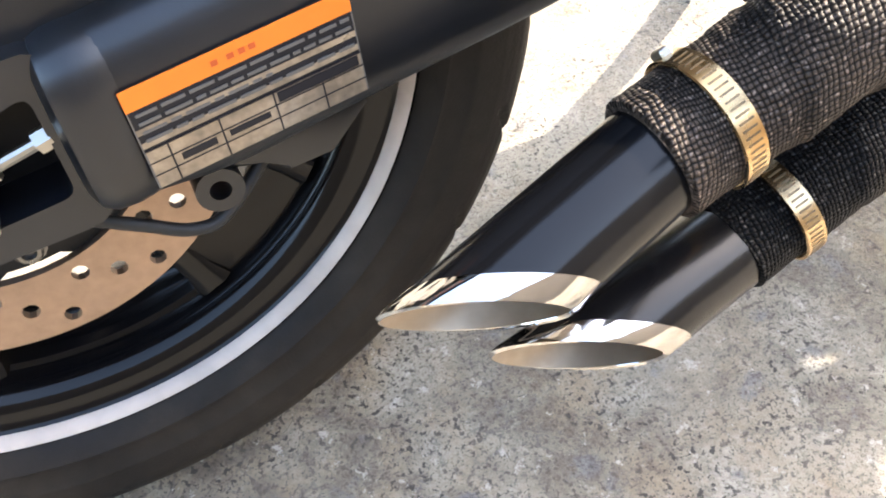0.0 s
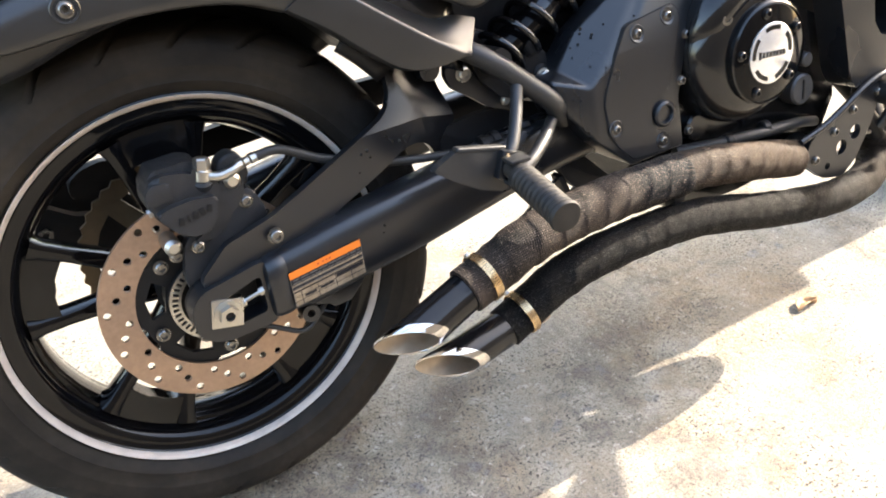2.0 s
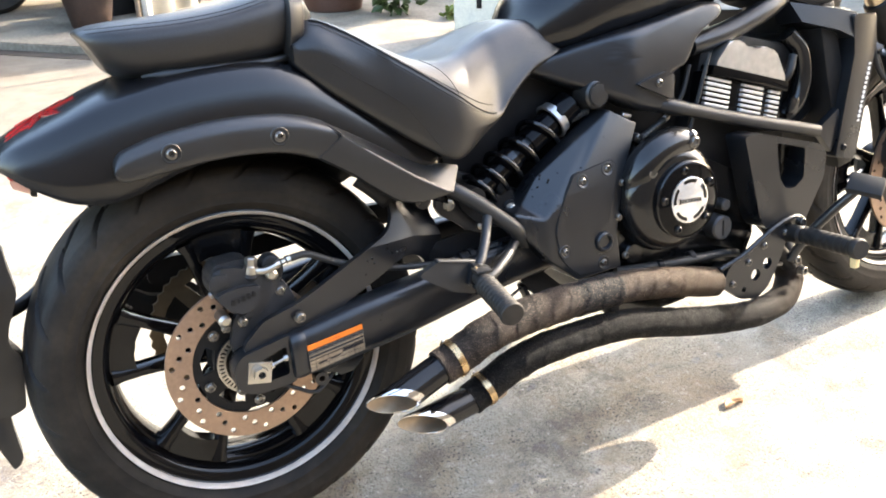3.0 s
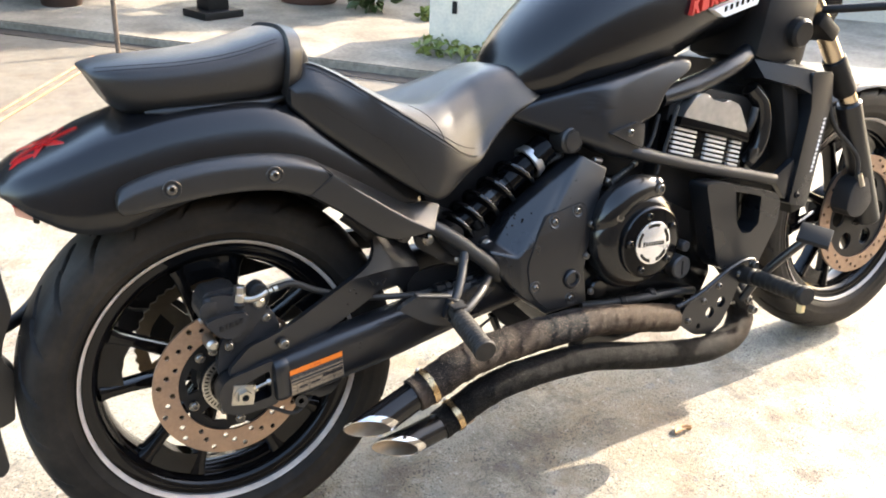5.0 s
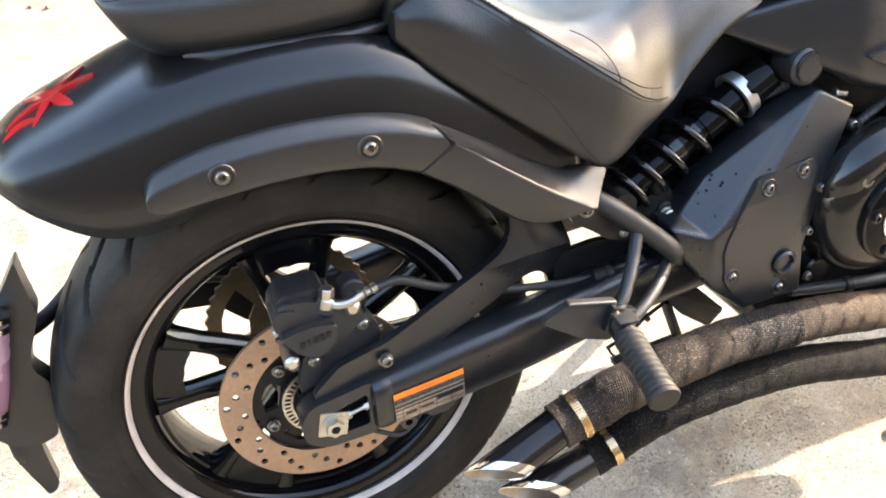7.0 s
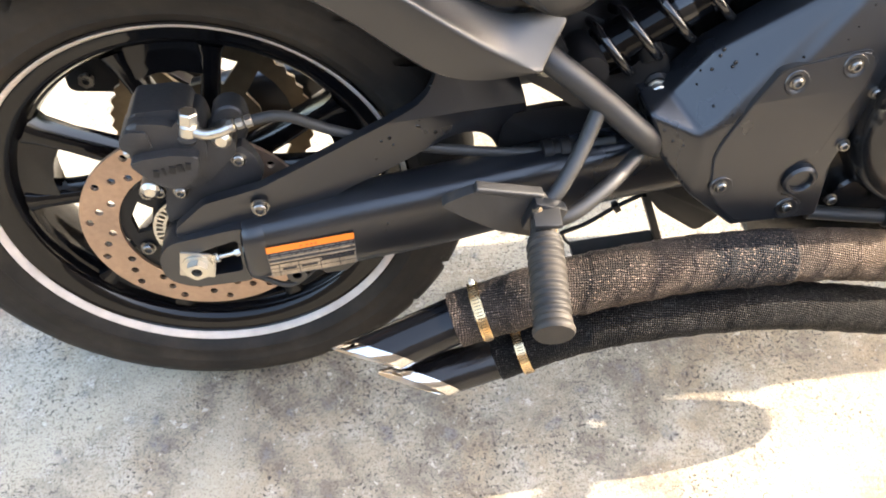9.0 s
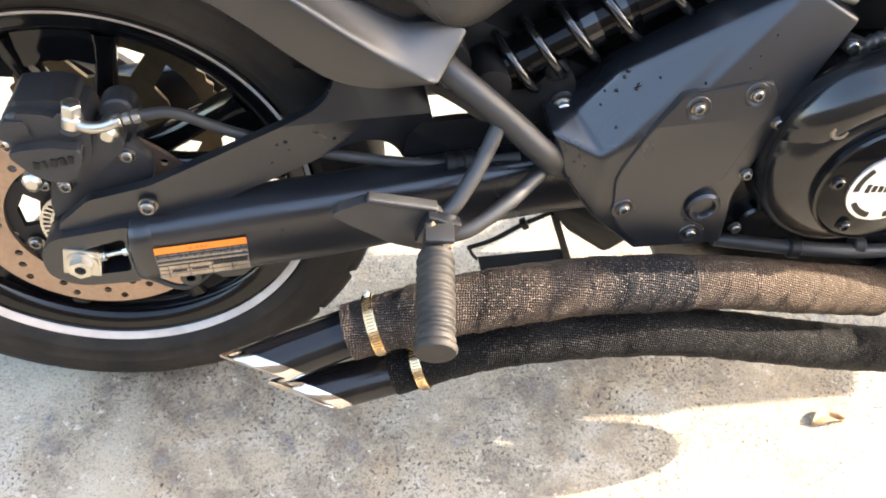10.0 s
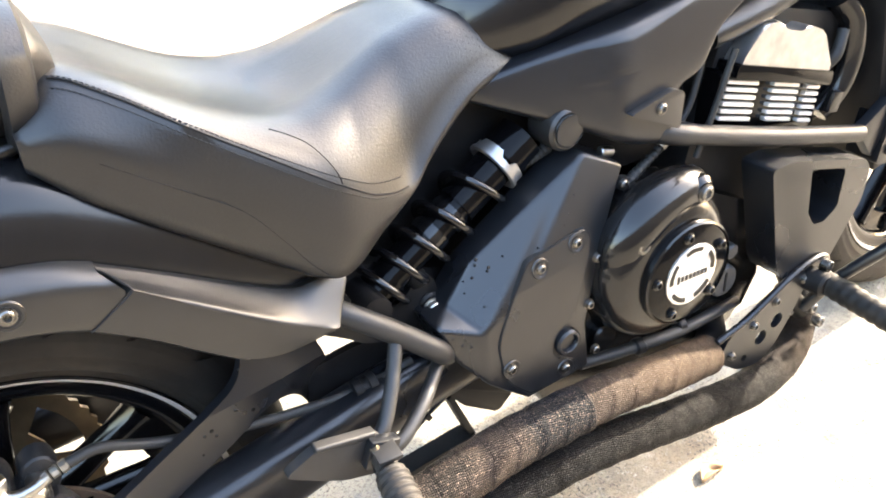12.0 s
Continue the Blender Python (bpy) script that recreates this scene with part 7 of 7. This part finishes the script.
# the wall behind is unseen, added to darken what upright faces reflect
tagged(upright("wall_behind", [(-14, -3.2), (9, -3.2), (9, -3.0), (-14, -3.0)], 0.0, 2.2, M_YARDWALL), "unseen plain wall added across the yard for darker reflections", "wall", kind="structure")
# near-black colour keeps the garage dim; side wall and roof added to shade it
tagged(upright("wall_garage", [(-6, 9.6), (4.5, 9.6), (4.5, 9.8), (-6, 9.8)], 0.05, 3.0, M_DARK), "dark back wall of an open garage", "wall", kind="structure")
tagged(upright("wall_shade_side", [(-3.2, 4.3), (-3.0, 4.3), (-3.0, 9.6), (-3.2, 9.6)], 0.05, 2.2, M_DARK), "dark side wall added to keep sky light out of the garage", "wall", kind="structure")
tagged(upright("garage_shade_roof", [(-6, 4.1), (-0.2, 4.1), (0.4, 5.0), (2.2, 6.8), (4.5, 9.8), (-6, 9.8)], 2.2, 2.35, M_DARK), "unseen dark garage roof, carried forward to shade the slab", "roof", kind="structure")


def sheet_wall():
    """A ribbed steel sheet screen with a gap in it."""
    a, b = Vector((0.70, 5.28, 0.05)), Vector((2.15, 6.70, 0.05))
    u = (b - a).normalized()
    n = Vector((u.y, -u.x, 0))
    root = part("sheet_metal_screen", block((0.05, 0.05, 2.2), (0.70, 5.28, 1.15), (0, 0, 45), 0.004), M_SHEET)
    tagged(root, "white ribbed sheet-metal screen standing on the slab", "screen")

    def panel(s0, s1, rib):
        bm = bmesh.new()
        pts, s, k = [], s0, 0
        while s < s1:
            pts += [(s, 0.0), (s + rib * 0.35, 0.0), (s + rib * 0.45, 0.03), (s + rib * 0.85, 0.03)]
            s += rib
        low = [bm.verts.new(a + u * p + n * q) for p, q in pts]
        top = [bm.verts.new(a + u * p + n * q + Vector((0, 0, 2.2))) for p, q in pts]
        for i in range(len(pts) - 1):
            bm.faces.new((low[i], low[i + 1], top[i + 1], top[i]))
        part("sheet", bm, M_SHEET, root, solid=0.003)

    panel(0.03, 0.62, 0.30)
    panel(0.86, 2.0, 0.16)
    for s in (0.66, 0.84):
        p = a + u * s - n * 0.03
        part("post", block((0.05, 0.05, 2.2), (p.x, p.y, 1.15), (0, 0, 45)), M_DARK, root)
    # black board added behind the gap, standing for the shade seen through it
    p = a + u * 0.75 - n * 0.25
    part("gap_shade_board", block((0.30, 0.02, 2.1), (p.x, p.y, 1.10), (0, 0, 45)), M_DARK, root)


sheet_wall()


def pot(at, r, h, label, rim=0.03, mat=None):
    x, y, z = at
    prof = [(0.0, 0.0), (r * 0.68, 0.0), (r * 0.72, 0.01), (r * 0.94, h - 0.06), (r * 0.96, h - 0.06), (r, h - 0.045), (r, h), (r - rim, h), (r - rim, h - 0.07), (0.0, h - 0.07)]
    p = part("plant_pot", lathe(bmesh.new(), prof, (0, 0, 0), 48, closed=False, axis="z"), mat or M_TERRA)
    p.location = at
    tagged(p, label, "plant pot")
    s = part("soil", lathe(bmesh.new(), [(0.0, h - 0.055), (r * 0.5, h - 0.05), (r - rim - 0.002, h - 0.062), (r - rim - 0.002, h - 0.08), (0, h - 0.08)], (0, 0, 0), 32, closed=False, axis="z"), M_SOIL, p)
    return p


big = pot((1.97, 4.86, 0.05), 0.29, 0.47, "large brown clay plant pot on the slab")
part("stem", bent([(0.02, 0.02, 0.38), (-0.03, 0.05, 0.62), (0.02, 0.08, 0.95)], [0.05] * 9 + [0.035] * 8), M_BARK, big)
pot((0.30, 5.12, 0.05), 0.18, 0.27, "small broken brown clay pot on the slab, coloured dark for shade", 0.02, M_SHADETERRA)


def bush():
    b = part("flowering_bush", bent([(2.30, 4.45, 0.05), (2.27, 4.42, 0.4), (2.22, 4.40, 0.8)], [0.025] * 9 + [0.015] * 8), M_BARK)
    tagged(b, "leafy green and yellow bush beside the clay pot", "bush")
    for x, y, z in ((2.05, 4.35, 0.75), (2.45, 4.25, 0.70), (2.30, 4.60, 0.9), (2.15, 4.2, 0.4)):
        part("limb", bent([(2.29, 4.44, 0.2), (2.29 * .4 + x * .6, 4.44 * .4 + y * .6, 0.2 + (z - .2) * .6), (x, y, z)], [0.012] * 9 + [0.006] * 8), M_BARK, b)
    leaves("crown", [(2.10, 4.35, 0.62, 0.22, 0.20, 0.28), (2.38, 4.30, 0.66, 0.25, 0.22, 0.22), (2.30, 4.50, 0.85, 0.30, 0.25, 0.18), (2.18, 4.22, 0.40, 0.20, 0.18, 0.20)], 0.085, 1500, M_LEAF, b, 3)
    # unseen upper growth, added so the bush shades the slab and small pot
    part("shading_stem", bent([(2.29, 4.44, 0.7), (2.33, 4.50, 1.3), (2.30, 4.55, 1.9)], [0.016] * 9 + [0.008] * 8), M_BARK, b)
    leaves("shading_crown", [(2.20, 4.55, 1.15, 0.42, 0.34, 0.28), (2.40, 4.75, 1.55, 0.45, 0.40, 0.32), (2.25, 5.05, 1.35, 0.40, 0.35, 0.40), (2.35, 4.70, 1.95, 0.32, 0.30, 0.22)], 0.095, 1900, M_LEAF, b, 6)
    leaves("inner_leaves", [(2.25, 4.35, 0.30, 0.25, 0.20, 0.24), (2.30, 4.55, 0.55, 0.30, 0.22, 0.30)], 0.09, 600, M_DARKLEAF, b, 4)
    leaves("yellowing_tips", [(2.00, 4.25, 0.70, 0.14, 0.12, 0.20), (2.45, 4.15, 0.55, 0.10, 0.10, 0.10)], 0.06, 160, material("yellow_leaf", (0.30, 0.26, 0.05), 0.45, grain=0.2), b, 5)


bush()


def shade_tree():
    """An unseen tree, added to keep the low sun off the seats."""
    top = BIKE @ Vector((4.3, 0.15, 3.55))
    t = part("shade_tree", bent([(4.7, -2.65, 0.0), (4.66, -2.62, 1.2), (4.62, -2.55, 2.4), (4.56, -2.40, 3.7)], [0.11] * 9 + [0.085] * 16), M_BARK)
    tagged(t, "unseen leafy shade tree with a spreading limb over the yard", "tree")
    part("limb", bent([(4.57, -2.42, 3.6), (4.5, -1.5, top.z + 0.2), (4.4, -0.7, top.z + 0.18), tuple(top)], [0.06] * 9 + [0.035] * 16), M_BARK, t)
    spread = [tuple(BIKE @ Vector(c)) + (0.50, 0.36, 0.30) for c in ((4.3, -0.42, 3.36), (4.35, -0.10, 3.27), (4.25, 0.22, 3.30), (4.4, 0.55, 3.33), (4.2, 0.05, 3.62), (4.35, 0.45, 3.65))]
    leaves("crown", spread, 0.12, 3000, M_LEAF, t, 8)


shade_tree()


def masonry_box():
    b = upright("masonry_box", [slant(2.06, 0.62)[:2], slant(3.35, 0.62)[:2], slant(3.35, 1.12)[:2], slant(2.06, 1.12)[:2]], 0.05, 0.44, M_BOX, 0.006)
    tagged(b, "low white-painted masonry box with a faded orange top", "masonry box")
    t = upright("tile_top", [slant(2.04, 0.60)[:2], slant(3.37, 0.60)[:2], slant(3.37, 1.14)[:2], slant(2.04, 1.14)[:2]], 0.44, 0.465, M_BOXTOP, 0.004, b)
    p = slant(2.21, 0.617, 0.30)
    part("keyhole_plate", block((0.03, 0.006, 0.07), p, (0, 0, -46), 0.002), M_DARK, b)


masonry_box()


def small_ground_plant():
    feet = [slant(u, v) for u, v in ((2.15, 0.50), (2.45, 0.46), (2.75, 0.50), (3.05, 0.46), (3.30, 0.50))]
    g = leaves("ground_weeds", [(2.72, 3.80, 0.10, 0.14, 0.10, 0.06), (2.5, 3.95, 0.08, 0.08, 0.08, 0.05)] + [(x, y, 0.09, 0.17, 0.12, 0.06) for x, y, z in feet], 0.055, 620, M_LEAF, None, 8)
    tagged(g, "low green weeds on the slab by the box", "weeds", kind="stuff")


small_ground_plant()


def car():
    """The lower part of a dark car in the garage: body, sill, wheel."""
    turn = pose(-0.25, 6.05, 0.05, 0, 0, 18)
    root = part("parked_car", prism(rounded([(-3.4, 0.30), (-0.46, 0.28), (-0.42, 0.45), (-0.30, 0.62), (-0.1, 0.70), (0.1, 0.70), (0.30, 0.62), (0.42, 0.45), (0.46, 0.28), (0.75, 0.30), (0.85, 0.55), (0.75, 0.85), (-0.2, 0.98), (-1.0, 1.42), (-2.6, 1.45), (-3.4, 1.0)], 0.05), 0.02, 1.7, 0.04, 3), M_CAR)
    root.matrix_world = turn
    tagged(root, "dark car parked in the garage, its alloy wheel coloured dark for shade", "car")
    w = part("wheel", lathe(bmesh.new(), [(0.215, 0.02), (0.30, 0.0), (0.335, 0.03), (0.335, 0.20), (0.20, 0.20), (0.20, 0.08)], (0, 0, 0.335), 64), M_RUBBER, root)
    part("rim", lathe(bmesh.new(), [(0.195, 0.02), (0.215, 0.012), (0.218, 0.03), (0.20, 0.09), (0.19, 0.09)], (0, 0, 0.335), 64), M_ALLOY, w)
    part("rim_back", lathe(bmesh.new(), [(0.0, 0.10), (0.20, 0.10), (0.20, 0.11), (0.0, 0.11)], (0, 0, 0.335), 40, closed=False), M_DARK, w)
    part("rim_hub", lathe(bmesh.new(), [(0.0, 0.025), (0.05, 0.028), (0.06, 0.05), (0.0, 0.06)], (0, 0, 0.335), 32, closed=False), M_ALLOY, w)
    for i in range(6):
        a = radians(60 * i + 10)
        u, v = Vector((math.cos(a), 0, math.sin(a))), Vector((-math.sin(a), 0, math.cos(a)))
        c = Vector((0, 0, 0.335))
        part("wheel_spoke", loft([[c + u * r + v * (k * q) + Vector((0, y, 0)) for q, y in ((-1, 0.03), (1, 0.03), (1, 0.055), (-1, 0.055))] for r, k in ((0.04, 0.022), (0.12, 0.018), (0.20, 0.034))]), M_ALLOY, w)
    part("sill", prism(rounded([(-3.3, 0.22), (0.7, 0.24), (0.7, 0.31), (-3.3, 0.31)], 0.02), 0.08, 1.6), M_DARK, root)


car()


def tyre_stack():
    t = part("tyre_stack", lathe(bmesh.new(), [(0.17, 0.0), (0.26, 0.0), (0.30, 0.04), (0.30, 0.15), (0.26, 0.19), (0.17, 0.19)], (0, 0, 0), 48, axis="z"), M_RUBBER)
    t.location = (0.72, 6.10, 0.05)
    tagged(t, "stack of old black car tyres", "tyres")
    for i in (1, 2):
        part("tyre", lathe(bmesh.new(), [(0.17, 0.0), (0.26, 0.0), (0.30, 0.04), (0.30, 0.15), (0.26, 0.19), (0.17, 0.19)], (0.02 * i, 0.01 * i, 0.192 * i), 48, axis="z"), M_RUBBER, t)


tyre_stack()
M_RUST = material("rusty_rod", (0.22, 0.12, 0.065), 0.7, 0.3, grain=0.3, tint=(0.36, 0.27, 0.19), tint_scale=12)
for side_ in (0.0, 0.055):
    r_ = part("steel_rod", bent([(-0.42 - side_, 2.31 + side_ * 0.55, 0.008), (-0.11 - side_, 2.865 + side_ * 0.55, 0.007), (0.34 - side_, 3.67 + side_ * 0.55, 0.008)], 0.007, 6, 8), M_RUST)
    tagged(r_, "long thin rusty steel rod lying on the concrete", "rod", group="rods on the concrete")
b_ = part("plastic_bottle", tube(bmesh.new(), [Vector((0.40, 5.62, 0.36)), Vector((0.42, 5.62, 0.36)), Vector((0.62, 5.60, 0.39)), Vector((0.66, 5.60, 0.395)), Vector((0.70, 5.59, 0.40))], [0.02, 0.035, 0.035, 0.015, 0.015], 16), M_BOTTLE)
tagged(b_, "white plastic bottle lying on a dark crate", "bottle")
c_ = tagged(part("crate", block((0.36, 0.26, 0.27), (0.60, 5.64, 0.185), (0, 0, 20), 0.01), M_DARK), "dark plastic crate on the slab", "crate")
st = part("thin_post", rod((0.43, 3.78, 0.0), (0.45, 3.79, 0.9), 0.014, 10), M_BARK)
tagged(st, "thin wooden stick standing in the gutter", "stick")
ms = part("machine_base", block((0.30, 0.26, 0.05), (1.15, 4.45, 0.075), (0, 0, 20), 0.01), M_DARK)
tagged(ms, "black metal machine base on the slab", "machine base")
part("machine_column", block((0.16, 0.14, 0.5), (1.15, 4.45, 0.35), (0, 0, 20), 0.01), M_DARK, ms)


def dry_leaf():
    bm = bmesh.new()
    c = Vector((0.925, -0.190, 0.0))
    rows_ = []
    for i in range(9):
        t = i / 8
        w = 0.0115 * math.sin(math.pi * min(1, t * 0.96 + 0.03)) ** 0.8
        p = c + Vector((-0.024 + 0.048 * t, 0.010 * math.sin(t * 3), 0))
        rows_.append([bm.verts.new(p + Vector((0, k * w, 0.003 + 0.007 * abs(k) * (0.4 + t) + 0.003 * math.sin(5 * t + k)))) for k in (-1, -0.5, 0, 0.5, 1)])
    for p, q in zip(rows_, rows_[1:]):
        for k in range(4):
            bm.faces.new((p[k], p[k + 1], q[k + 1], q[k]))
    ob = part("dry_leaf", bm, material("dry_brown_leaf", (0.34, 0.20, 0.095), 0.7, grain=0.25, grain_scale=80), None, solid=0.0008)
    tagged(ob, "curled dry brown leaf lying on the concrete", "leaf")


dry_leaf()
